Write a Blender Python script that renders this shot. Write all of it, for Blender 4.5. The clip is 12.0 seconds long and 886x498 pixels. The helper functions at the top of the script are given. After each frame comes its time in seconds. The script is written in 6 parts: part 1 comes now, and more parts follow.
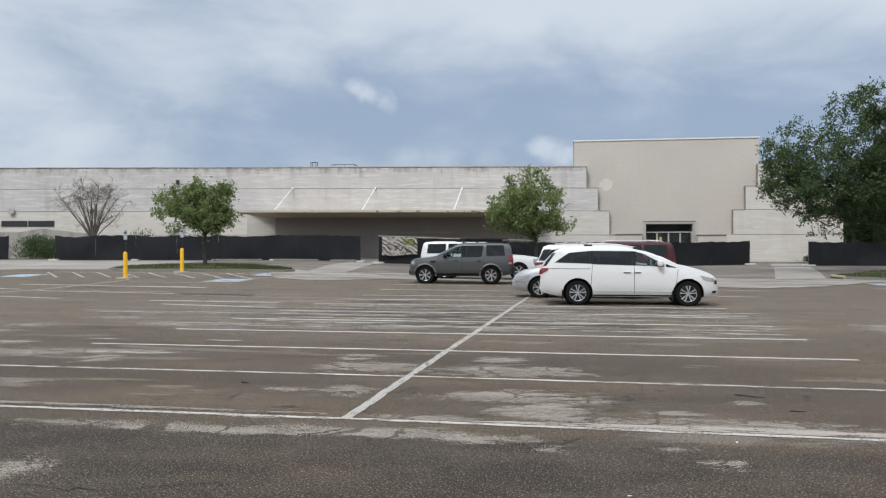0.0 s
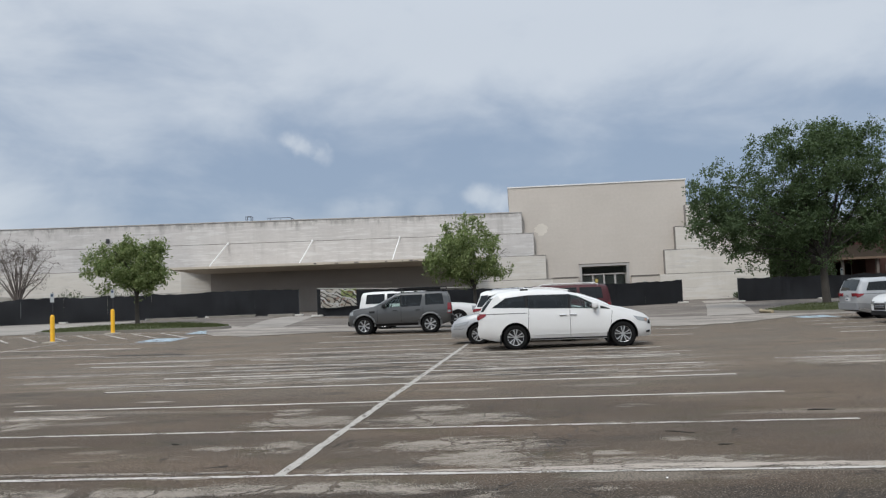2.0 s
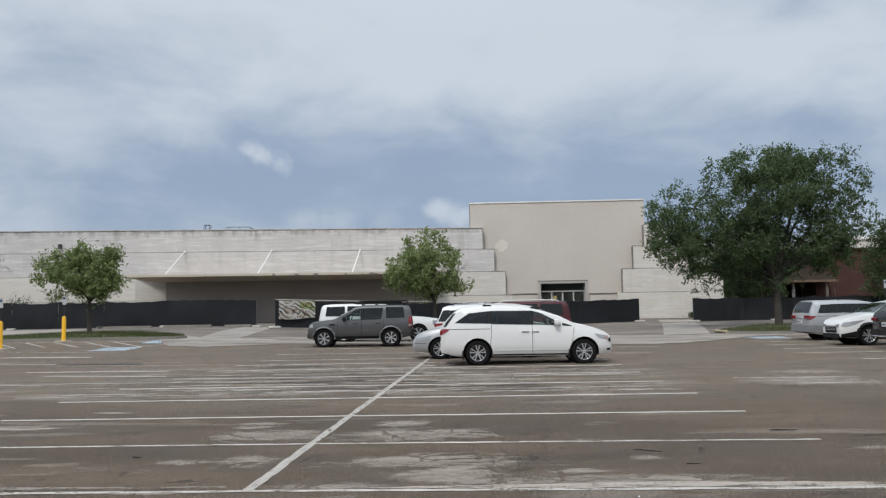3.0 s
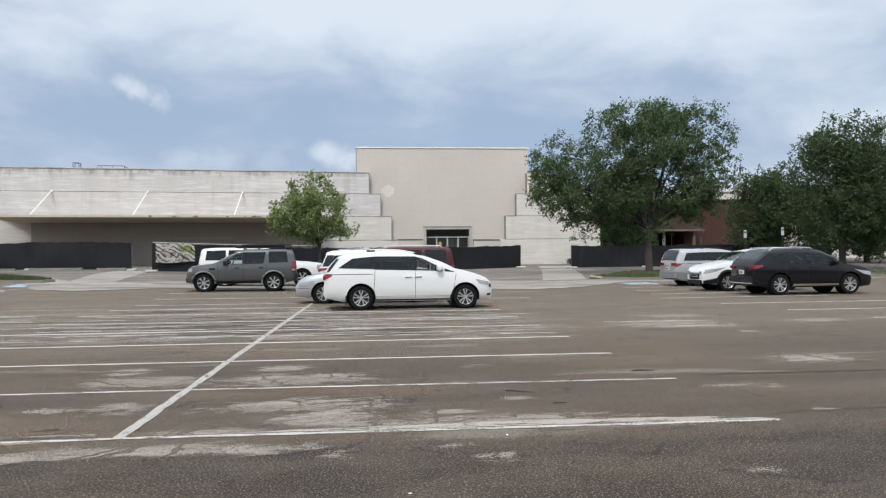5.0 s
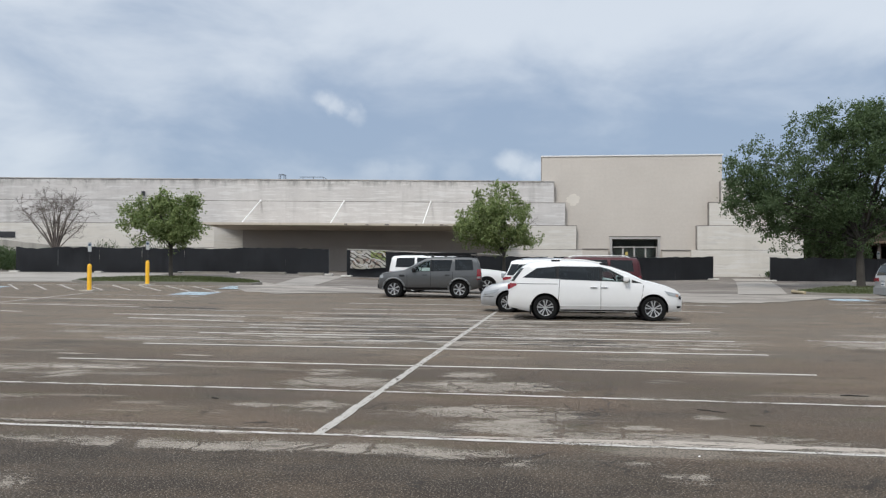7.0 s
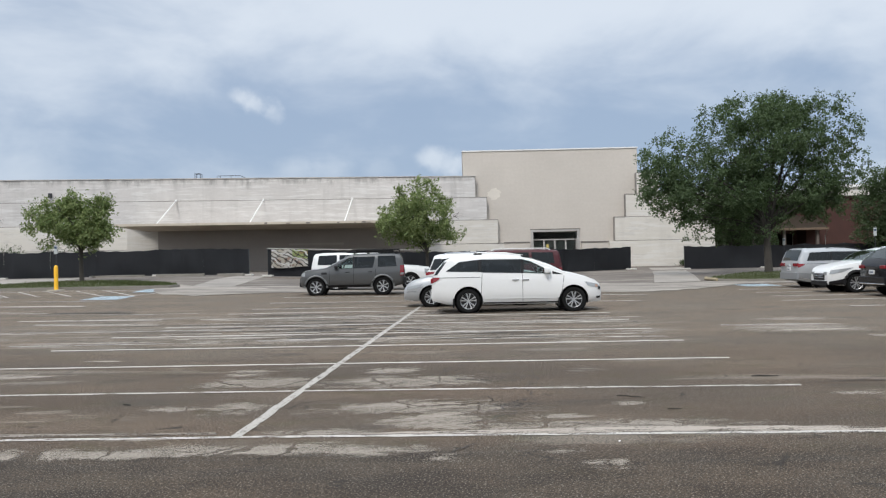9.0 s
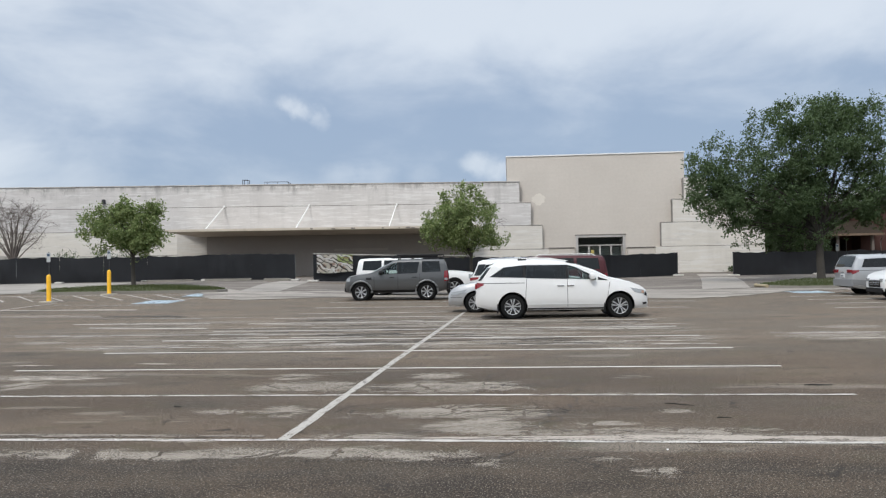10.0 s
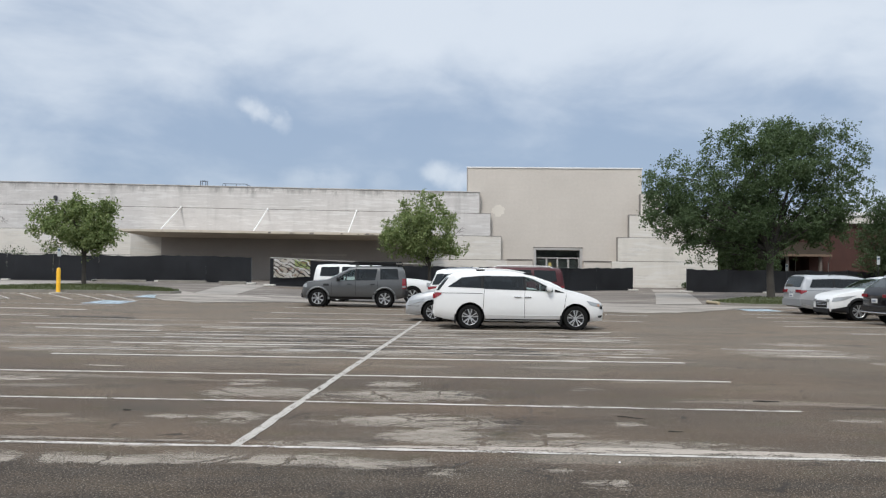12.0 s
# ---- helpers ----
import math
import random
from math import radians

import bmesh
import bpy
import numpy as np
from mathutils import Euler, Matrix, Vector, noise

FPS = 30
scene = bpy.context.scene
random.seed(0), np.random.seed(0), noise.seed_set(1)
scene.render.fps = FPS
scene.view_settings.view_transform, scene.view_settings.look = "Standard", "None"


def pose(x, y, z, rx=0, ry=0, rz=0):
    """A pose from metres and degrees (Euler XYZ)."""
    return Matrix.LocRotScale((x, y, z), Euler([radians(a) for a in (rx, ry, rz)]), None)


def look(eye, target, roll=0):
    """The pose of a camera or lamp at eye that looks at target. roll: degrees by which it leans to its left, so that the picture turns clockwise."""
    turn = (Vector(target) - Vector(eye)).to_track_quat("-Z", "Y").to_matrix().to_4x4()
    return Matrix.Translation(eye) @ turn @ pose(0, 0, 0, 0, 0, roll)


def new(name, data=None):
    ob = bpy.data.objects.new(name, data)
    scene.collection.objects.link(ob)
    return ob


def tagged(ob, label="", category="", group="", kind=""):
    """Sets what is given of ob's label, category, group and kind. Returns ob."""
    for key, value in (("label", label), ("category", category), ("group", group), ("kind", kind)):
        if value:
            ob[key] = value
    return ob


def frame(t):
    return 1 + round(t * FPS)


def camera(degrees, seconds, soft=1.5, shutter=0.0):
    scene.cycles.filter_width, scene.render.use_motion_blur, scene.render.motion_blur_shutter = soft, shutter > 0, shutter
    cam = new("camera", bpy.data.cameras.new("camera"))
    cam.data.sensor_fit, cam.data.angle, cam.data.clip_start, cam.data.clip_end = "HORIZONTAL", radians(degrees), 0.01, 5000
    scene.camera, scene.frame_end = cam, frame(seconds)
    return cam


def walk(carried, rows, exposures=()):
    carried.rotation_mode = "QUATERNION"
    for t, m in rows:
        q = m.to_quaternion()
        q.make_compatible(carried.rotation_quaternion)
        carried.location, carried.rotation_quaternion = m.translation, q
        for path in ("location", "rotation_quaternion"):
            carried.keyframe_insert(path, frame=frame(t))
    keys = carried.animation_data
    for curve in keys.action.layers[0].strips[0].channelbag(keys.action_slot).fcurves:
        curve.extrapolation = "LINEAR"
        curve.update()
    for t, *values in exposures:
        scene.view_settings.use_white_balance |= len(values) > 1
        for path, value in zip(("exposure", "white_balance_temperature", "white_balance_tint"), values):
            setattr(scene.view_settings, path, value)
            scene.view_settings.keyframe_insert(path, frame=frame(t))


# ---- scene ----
# A hand-held camera that pans over a car park. World x runs along the bay lines, y towards the store.
cam = camera(58.36, 12.0, soft=1.25)
# seconds, place, pitch, lean, heading
WALK = [
    (0.0, -0.000, 0.000, 1.580, 0.00, -0.00, 9.40),
    (0.5, 0.010, -0.012, 1.581, -2.35, -0.57, 8.53),
    (1.0, 0.034, 0.031, 1.577, -0.56, 0.48, 6.33),
    (1.5, 0.083, -0.005, 1.578, 1.53, 1.74, 5.07),
    (2.0, 0.112, -0.054, 1.574, 3.46, 2.24, 5.14),
    (2.5, 0.010, -0.042, 1.580, 5.08, 1.92, 4.98),
    (3.0, -0.055, -0.040, 1.589, 4.38, 1.05, 2.07),
    (3.5, -0.040, -0.024, 1.557, 0.38, -0.67, -2.21),
    (3.7, -0.020, -0.018, 1.554, -0.58, -0.77, -3.57),
    (4.5, 0.000, -0.070, 1.585, -0.40, 0.12, -6.80),
    (5.3, 0.022, -0.124, 1.616, 0.54, 0.96, -4.81),
    (5.5, 0.013, -0.096, 1.619, -0.06, 0.91, -3.00),
    (6.0, -0.010, -0.079, 1.623, -0.70, 0.74, 5.36),
    (6.5, -0.029, -0.067, 1.617, -0.18, 0.42, 10.62),
    (7.0, -0.016, -0.148, 1.626, 0.95, -0.33, 7.08),
    (7.2, -0.017, -0.079, 1.615, 1.76, -0.52, 3.97),
    (8.0, 0.000, -0.085, 1.608, 1.55, 0.15, -1.60),
    (8.8, 0.019, -0.092, 1.601, 0.48, 1.13, 0.10),
    (9.0, 0.025, -0.048, 1.595, 0.65, 1.17, 1.60),
    (9.5, 0.013, -0.052, 1.601, 1.17, 1.37, 5.42),
    (10.0, 0.011, -0.057, 1.593, 1.11, 1.04, 4.76),
    (10.5, 0.009, -0.066, 1.599, 1.36, 0.77, 2.62),
    (11.0, 0.006, -0.055, 1.596, 2.02, 0.37, 2.00),
    (11.5, -0.001, -0.073, 1.597, 1.90, 0.33, 1.65),
    (12.0, -0.009, -0.069, 1.597, 1.72, -0.69, 1.72),
]
walk(cam, [(t, pose(x, y, z, 90 + p, r, h)) for t, x, y, z, p, r, h in WALK],
     [(0.0, 0.28), (0.5, 0.52), (1.0, 0.42), (1.5, 0.35), (2.0, 0.15), (2.5, 0.17), (3.0, 0.16), (3.5, 0.44), (3.7, 0.48), (5.5, 0.47), (6.5, 0.32), (9.0, 0.42), (11.0, 0.36), (12.0, 0.40)])

# ---- light ----
world = bpy.data.worlds.new("world")
scene.world = world
world.use_nodes = True


class Nodes:
    """A small wrapper to write node trees briefly."""

    def __init__(self, tree):
        self.tree = tree

    def add(self, kind, sets=None, **links):
        n = self.tree.nodes.new(kind)
        for k, v in (sets or {}).items():
            if k == "operation":
                n.operation = v
            elif k == "blend_type":
                n.blend_type = v
            elif k == "data_type":
                n.data_type = v
            elif k == "sky_type":
                n.sky_type = v
            elif k == "vector_type":
                n.vector_type = v
        for k, v in links.items():
            key = int(k[1:]) if k[0] == "i" and k[1:].isdigit() else k.replace("_", " ")
            self.put(n.inputs[key], v)
        return n

    def put(self, sock, v):
        if isinstance(v, bpy.types.NodeSocket):
            self.tree.links.new(v, sock)
        elif isinstance(v, tuple) and len(v) == 3 and sock.type == "RGBA":
            sock.default_value = (*v, 1)
        else:
            sock.default_value = v

    def math(self, op, a, b=0.0, c=0.0):
        return self.add("ShaderNodeMath", {"operation": op}, i0=a, i1=b, i2=c).outputs[0]

    def noise(self, vec, scale, detail=4.0, rough=0.55, distort=0.0):
        n = self.add("ShaderNodeTexNoise", None, Vector=vec, Scale=scale, Detail=detail, Roughness=rough, Distortion=distort)
        return n.outputs["Fac"]

    def step(self, v, a, b, lo=0.0, hi=1.0):
        n = self.add("ShaderNodeMapRange", None, Value=v)
        n.interpolation_type = "SMOOTHSTEP"
        for k, x in zip((1, 2, 3, 4), (a, b, lo, hi)):
            n.inputs[k].default_value = x
        return n.outputs[0]

    def mix(self, f, a, b, kind="MIX"):
        n = self.add("ShaderNodeMix", {"data_type": "RGBA", "blend_type": kind})
        for k, v in ((0, f), (6, a), (7, b)):
            self.put(n.inputs[k], v)
        return n.outputs[2]

    def scaled(self, vec, x, y, z):
        n = self.add("ShaderNodeMapping", None, Vector=vec)
        n.inputs["Scale"].default_value = (x, y, z)
        return n.outputs[0]


SUN_ELEVATION, SUN_HEADING = radians(50), radians(200)   # high, behind the camera


def make_sky():
    n = Nodes(world.node_tree)
    n.tree.nodes.clear()
    gen = n.add("ShaderNodeTexCoord").outputs["Generated"]
    xyz = n.add("ShaderNodeSeparateXYZ", None, Vector=gen).outputs
    sky = n.add("ShaderNodeTexSky", {"sky_type": "NISHITA"})
    sky.sun_disc, sky.sun_elevation, sky.sun_rotation = False, SUN_ELEVATION, SUN_HEADING
    up = n.math("MAXIMUM", xyz[2], 0.0)
    low = n.math("ADD", up, 0.16)
    flat = n.add("ShaderNodeCombineXYZ", None, X=n.math("DIVIDE", xyz[0], low), Y=n.math("DIVIDE", xyz[1], low)).outputs[0]
    big = n.noise(n.scaled(flat, 0.55, 0.8, 1), 1.0, 4, 0.5, 0.3)
    small = n.noise(n.scaled(gen, 1, 1, 2.2), 5.0, 5, 0.54, 0.25)
    fleece = n.noise(gen, 30.0, 4, 0.55)
    # a broad dark rain band low ahead, paler cloud above it
    band = n.math("MULTIPLY", n.step(up, 0.035, 0.11), n.step(up, 0.15, 0.30, 1, 0))
    ahead = n.step(xyz[1], 0.2, 0.9)
    dark = n.math("MULTIPLY", n.math("MULTIPLY", n.math("MULTIPLY", band, ahead), n.math("MULTIPLY", n.step(xyz[0], -0.75, -0.1, 0.3, 1.0), n.step(xyz[0], 0.25, 0.55, 1, 0.45))), 0.55)
    v = n.math("ADD", n.math("MULTIPLY", big, 0.75), n.math("SUBTRACT", n.math("MULTIPLY", small, 1.15), 0.20))
    v = n.math("SUBTRACT", v, dark)
    pale = n.step(v, 0.15, 0.86)
    cloud = n.mix(pale, (2.65, 3.4, 4.6), (5.6, 6.1, 6.75))
    cloud = n.mix(n.math("MULTIPLY", n.step(up, 0.0, 0.07, 1, 0), 0.5), cloud, (4.7, 5.4, 6.3))
    # small bright puffs
    for px, py, pz, r, s in ((-0.268, 0.942, 0.201, 0.018, 0.26), (-0.256, 0.947, 0.195, 0.021, 0.30), (-0.246, 0.951, 0.188, 0.020, 0.28), (-0.230, 0.957, 0.179, 0.017, 0.22), (-0.045, 0.991, 0.126, 0.026, 0.3), (-0.025, 0.992, 0.121, 0.030, 0.36), (0.0, 0.993, 0.115, 0.026, 0.32),
                              (-0.48, 0.87, 0.10, 0.05, 0.2), (-0.21, 0.971, 0.112, 0.035, 0.2), (-0.16, 0.981, 0.112, 0.035, 0.22), (-0.11, 0.987, 0.112, 0.03, 0.15)):
        d = n.add("ShaderNodeVectorMath", {"operation": "DISTANCE"}, i0=n.scaled(gen, 1, 1, 1.6), i1=(px, py, pz * 1.6)).outputs["Value"]
        d = n.math("ADD", d, n.math("MULTIPLY", n.math("SUBTRACT", fleece, 0.5), 0.045))
        cloud = n.mix(n.math("MULTIPLY", n.step(d, r * 0.1, r * 1.1, 1, 0), s), cloud, (7.0, 7.3, 7.6))
    # the overcast grows brighter overhead and behind
    glow = n.math("MULTIPLY", n.step(up, 0.30, 0.95), 1.1)
    back = n.math("MULTIPLY", n.step(xyz[1], -0.05, -0.8), n.step(up, 0.0, 0.4))
    lift = n.math("ADD", n.math("ADD", 1.0, glow), n.math("MULTIPLY", back, 0.25))
    cloud = n.mix(1.0, cloud, n.add("ShaderNodeCombineColor", None, Red=lift, Green=lift, Blue=lift).outputs[0], "MULTIPLY")
    colour = n.mix(0.9, sky.outputs[0], cloud)
    bg = n.add("ShaderNodeBackground", None, Color=colour, Strength=0.1)
    n.add("ShaderNodeOutputWorld", None, Surface=bg.outputs[0])


make_sky()
sun = new("sun", bpy.data.lights.new("sun", "SUN"))
sun.data.energy, sun.data.angle, sun.data.color = 1.5, radians(12), (1.0, 0.96, 0.9)
sun.matrix_world = look((0, 0, 0), (math.sin(SUN_HEADING) * -math.cos(SUN_ELEVATION), math.cos(SUN_HEADING) * -math.cos(SUN_ELEVATION), -math.sin(SUN_ELEVATION)))


# ---- materials ----
def material(name, colour, rough=0.6, metal=0.0, vary=0.12, grain=6.0, bump=0.0, bump_scale=40.0, coat=0.0, spec=0.5, streak=0.0, dirt=None, island=0.0, wash=0.0, rim=0.0, blotch=0.0):
    """A procedural material: broad stains, fine grain, optional vertical streaks, bump and a coat of lacquer."""
    m = bpy.data.materials.new(name)
    m.use_nodes = True
    n = Nodes(m.node_tree)
    n.tree.nodes.clear()
    pos = n.add("ShaderNodeTexCoord").outputs["Object"]
    col = (*colour,)
    a = n.noise(pos, grain * 0.12, 3)
    b = n.noise(pos, grain * 3.0, 5, 0.65)
    f = n.math("ADD", n.math("MULTIPLY", n.math("SUBTRACT", a, 0.5), 1.6), n.math("SUBTRACT", b, 0.5))
    k = n.math("ADD", 1.0, n.math("MULTIPLY", f, vary * 1.6))
    if island:
        rnd = n.add("ShaderNodeNewGeometry").outputs["Random Per Island"]
        k = n.math("MULTIPLY", k, n.math("ADD", 1 - island / 2, n.math("MULTIPLY", rnd, island)))
    c = n.mix(1.0, col, n.add("ShaderNodeCombineColor", None, Red=k, Green=k, Blue=k).outputs[0], "MULTIPLY")
    if blotch:
        h2 = n.noise(n.scaled(pos, 0.16, 0.75, 1), 1.3, 7, 0.68, 0.6)
        c = n.mix(n.math("MULTIPLY", n.step(h2, 0.52, 0.58), blotch * 0.8), c, (0.38, 0.34, 0.295))
        h = n.noise(n.scaled(pos, 0.12, 0.5, 1), 1.0, 7, 0.70, 0.6)
        c = n.mix(n.math("MULTIPLY", n.step(h, 0.50, 0.57), blotch), c, (0.115, 0.097, 0.080))
    if wash:
        h = n.noise(n.scaled(pos, 0.4, 0.4, 4.6), 1.0, 7, 0.66)
        c = n.mix(n.math("MULTIPLY", n.step(h, 0.50, 0.60), wash), c, (0.70, 0.69, 0.67))
        h2 = n.noise(n.scaled(pos, 0.35, 0.35, 2.6), 1.7, 7, 0.68)
        c = n.mix(n.math("MULTIPLY", n.step(h2, 0.53, 0.64), wash * 0.6), c, (0.36, 0.34, 0.33))
    if rim:
        # weather stains that hang from the wall's upper edge in uneven tongues
        z = n.add("ShaderNodeSeparateXYZ", None, Vector=pos).outputs[2]
        tongue = n.noise(n.scaled(pos, 1.1, 1.1, 0.15), 1.0, 6, 0.65)
        depth = n.math("ADD", n.math("SUBTRACT", z, rim), n.math("MULTIPLY", tongue, 2.4))
        mott = n.noise(n.scaled(pos, 1, 1, 0.6), 2.2, 6, 0.7)
        c = n.mix(n.math("MULTIPLY", n.math("MULTIPLY", n.step(depth, 0.50, 1.35), n.step(mott, 0.36, 0.56)), 0.72), c, (0.22, 0.21, 0.20))
    if streak:
        s = n.noise(n.scaled(pos, 1.6, 1.6, 0.10), 1.0, 6, 0.6)
        s2 = n.noise(n.scaled(pos, 0.25, 0.25, 0.5), 1.0, 4, 0.6)
        w = n.math("MULTIPLY", n.math("MULTIPLY", n.step(s, 0.45, 0.72), n.step(s2, 0.35, 0.65)), streak)
        c = n.mix(w, c, dirt or (0.16, 0.15, 0.14))
    p = n.add("ShaderNodeBsdfPrincipled", None, Base_Color=c, Metallic=metal)
    r = n.math("ADD", rough, n.math("MULTIPLY", n.math("SUBTRACT", b, 0.5), 0.15))
    n.put(p.inputs["Roughness"], r)
    p.inputs["Specular IOR Level"].default_value = spec
    p.inputs["Coat Weight"].default_value = coat
    p.inputs["Coat Roughness"].default_value = 0.06
    if bump:
        h = n.noise(pos, bump_scale, 4, 0.6)
        bn = n.add("ShaderNodeBump", None, Height=h, Strength=bump, Distance=0.02)
        n.put(p.inputs["Normal"], bn.outputs[0])
    n.add("ShaderNodeOutputMaterial", None, Surface=p.outputs[0])
    return m


def cracks(n, pos, scale, width):
    """A net of jagged hairline cracks: 1 on a crack, 0 off it."""
    warp = n.add("ShaderNodeTexNoise", None, Vector=pos, Scale=3.0, Detail=6.0, Roughness=0.65).outputs["Color"]
    bent = n.add("ShaderNodeVectorMath", {"operation": "ADD"}, i0=n.scaled(pos, 1, 1, 0), i1=n.scaled(warp, 0.55, 0.55, 0)).outputs[0]
    v = n.add("ShaderNodeTexVoronoi", None, Vector=bent, Scale=scale)
    v.feature = "DISTANCE_TO_EDGE"
    return n.step(v.outputs["Distance"], width * 0.4, width, 1, 0)


def asphalt_material():
    """Old asphalt: aggregate grain, worn pale streaks along the bays, dark oily stains and hairline cracks."""
    m = bpy.data.materials.new("asphalt")
    m.use_nodes = True
    n = Nodes(m.node_tree)
    n.tree.nodes.clear()
    pos = n.add("ShaderNodeTexCoord").outputs["Object"]
    grain = n.noise(pos, 85.0, 3, 0.7)
    fine = n.noise(pos, 14.0, 5, 0.6)
    broad = n.noise(n.scaled(pos, 0.16, 0.5, 1), 1.0, 4, 0.55)
    c = n.mix(n.step(broad, 0.35, 0.68), (0.069, 0.0485, 0.0335), (0.112, 0.0815, 0.0585))
    worn = n.noise(n.scaled(pos, 0.22, 1.15, 1), 1.0, 7, 0.62, 0.5)
    c = n.mix(n.math("MULTIPLY", n.step(worn, 0.59, 0.63), 0.45), c, (0.235, 0.206, 0.176))
    moss = n.noise(n.scaled(pos, 0.5, 0.9, 1), 2.2, 6, 0.65, 0.4)
    c = n.mix(n.math("MULTIPLY", n.step(moss, 0.50, 0.68), 0.55), c, (0.058, 0.050, 0.024))
    # the bays beyond the first few rows are streaked with old seal, the aisle in front is darker
    xyz = n.add("ShaderNodeSeparateXYZ", None, Vector=pos).outputs
    rows = n.math("MULTIPLY", n.step(xyz[1], 13.5, 16.5), n.step(xyz[1], 22.5, 25.5, 1, 0))
    rows = n.math("MULTIPLY", rows, n.math("MULTIPLY", n.step(xyz[0], -14, -6), n.step(xyz[0], 3.5, 5.0, 1, 0)))
    streaks = n.noise(n.scaled(pos, 0.30, 3.4, 1), 1.0, 7, 0.66, 0.5)
    dim = n.noise(n.scaled(pos, 0.22, 4.2, 1), 1.0, 6, 0.66, 0.6)
    c = n.mix(n.math("MULTIPLY", n.math("MULTIPLY", n.step(streaks, 0.525, 0.545), rows), 0.85), c, (0.34, 0.30, 0.255))
    c = n.mix(n.math("MULTIPLY", n.math("MULTIPLY", n.step(dim, 0.545, 0.565), rows), 0.8), c, (0.052, 0.042, 0.033))
    c = n.mix(n.math("MULTIPLY", n.step(xyz[1], 9, 19), 0.52), c, (0.178, 0.142, 0.110))
    aisle = n.step(n.math("ADD", xyz[1], n.math("MULTIPLY", fine, 0.6)), 6.6, 7.2, 1, 0)
    c = n.mix(n.math("MULTIPLY", aisle, 0.85), c, n.mix(n.step(n.noise(n.scaled(pos, 0.6, 1.1, 1), 1.4, 6, 0.65), 0.38, 0.62), (0.028, 0.0193, 0.0132), (0.060, 0.0432, 0.0295)))
    oil = n.noise(n.scaled(pos, 0.3, 0.7, 1), 1.3, 5, 0.6)
    c = n.mix(n.math("MULTIPLY", n.step(oil, 0.56, 0.70), 0.6), c, (0.047, 0.039, 0.032))
    coarse = n.noise(pos, 34.0, 4, 0.8)
    k = n.math("ADD", -0.35, n.math("ADD", n.math("ADD", n.math("MULTIPLY", grain, 1.1), n.math("MULTIPLY", coarse, 1.0)), n.math("MULTIPLY", fine, 0.6)))
    k = n.math("MULTIPLY", n.math("MAXIMUM", k, 0.25), n.step(n.noise(pos, 46.0, 3, 0.85), 0.36, 0.64, 0.36, 1.62))
    c = n.mix(1.0, c, n.add("ShaderNodeCombineColor", None, Red=k, Green=k, Blue=k).outputs[0], "MULTIPLY")
    speck = n.math("MULTIPLY", n.step(n.noise(pos, 62.0, 2, 0.5), 0.58, 0.67), n.step(xyz[1], 6.2, 12.0, 1.0, 0.5))
    c = n.mix(n.math("MULTIPLY", speck, 0.68), c, (0.36, 0.315, 0.255))
    tone = n.noise(n.scaled(pos, 0.35, 0.6, 1), 1.0, 5, 0.6)
    c = n.mix(1.0, c, n.mix(n.step(tone, 0.38, 0.60), (1.01, 0.99, 0.94), (0.92, 0.95, 0.95)), "MULTIPLY")
    near = n.noise(pos, 0.9, 3, 0.6)
    c = n.mix(n.math("MULTIPLY", n.math("MULTIPLY", cracks(n, pos, 0.75, 0.012), n.step(near, 0.52, 0.60)), 0.75), c, (0.022, 0.018, 0.014))
    p = n.add("ShaderNodeBsdfPrincipled", None, Base_Color=c, Roughness=0.86)
    p.inputs["Specular IOR Level"].default_value = 0.3
    bn = n.add("ShaderNodeBump", None, Height=n.math("ADD", grain, n.math("MULTIPLY", fine, 0.6)), Strength=0.55, Distance=0.012)
    n.put(p.inputs["Normal"], bn.outputs[0])
    n.add("ShaderNodeOutputMaterial", None, Surface=p.outputs[0])
    return m


def worn_paint(name, colour, wear=0.5, stretch=(1.0, 4.0)):
    """Road paint, worn through to the asphalt in flakes."""
    m = bpy.data.materials.new(name)
    m.use_nodes = True
    n = Nodes(m.node_tree)
    n.tree.nodes.clear()
    pos = n.add("ShaderNodeTexCoord").outputs["Object"]
    a = n.noise(n.scaled(pos, stretch[0], stretch[1], 1), 2.6, 7, 0.68)
    b = n.noise(pos, 40.0, 3, 0.6)
    keep = n.step(n.math("ADD", a, n.math("MULTIPLY", n.math("SUBTRACT", b, 0.5), 0.35)), wear - 0.09, wear + 0.09)
    p = n.add("ShaderNodeBsdfPrincipled", None, Base_Color=n.mix(n.step(b, 0.3, 0.7), tuple(v * 0.8 for v in colour), colour), Roughness=0.8)
    t = n.add("ShaderNodeBsdfTransparent")
    mx = n.add("ShaderNodeMixShader", None, i0=keep, i1=t.outputs[0], i2=p.outputs[0])
    n.add("ShaderNodeOutputMaterial", None, Surface=mx.outputs[0])
    return m


def leaf_material(name, a, b):
    m = bpy.data.materials.new(name)
    m.use_nodes = True
    n = Nodes(m.node_tree)
    n.tree.nodes.clear()
    rnd = n.add("ShaderNodeNewGeometry").outputs["Random Per Island"]
    c = n.mix(rnd, a, b)
    p = n.add("ShaderNodeBsdfPrincipled", None, Base_Color=c, Roughness=0.7)
    p.inputs["Specular IOR Level"].default_value = 0.25
    t = n.add("ShaderNodeBsdfTranslucent", None, Color=n.mix(0.4, c, (0.12, 0.2, 0.03)))
    mx = n.add("ShaderNodeMixShader", None, i0=0.3, i1=p.outputs[0], i2=t.outputs[0])
    n.add("ShaderNodeOutputMaterial", None, Surface=mx.outputs[0])
    return m


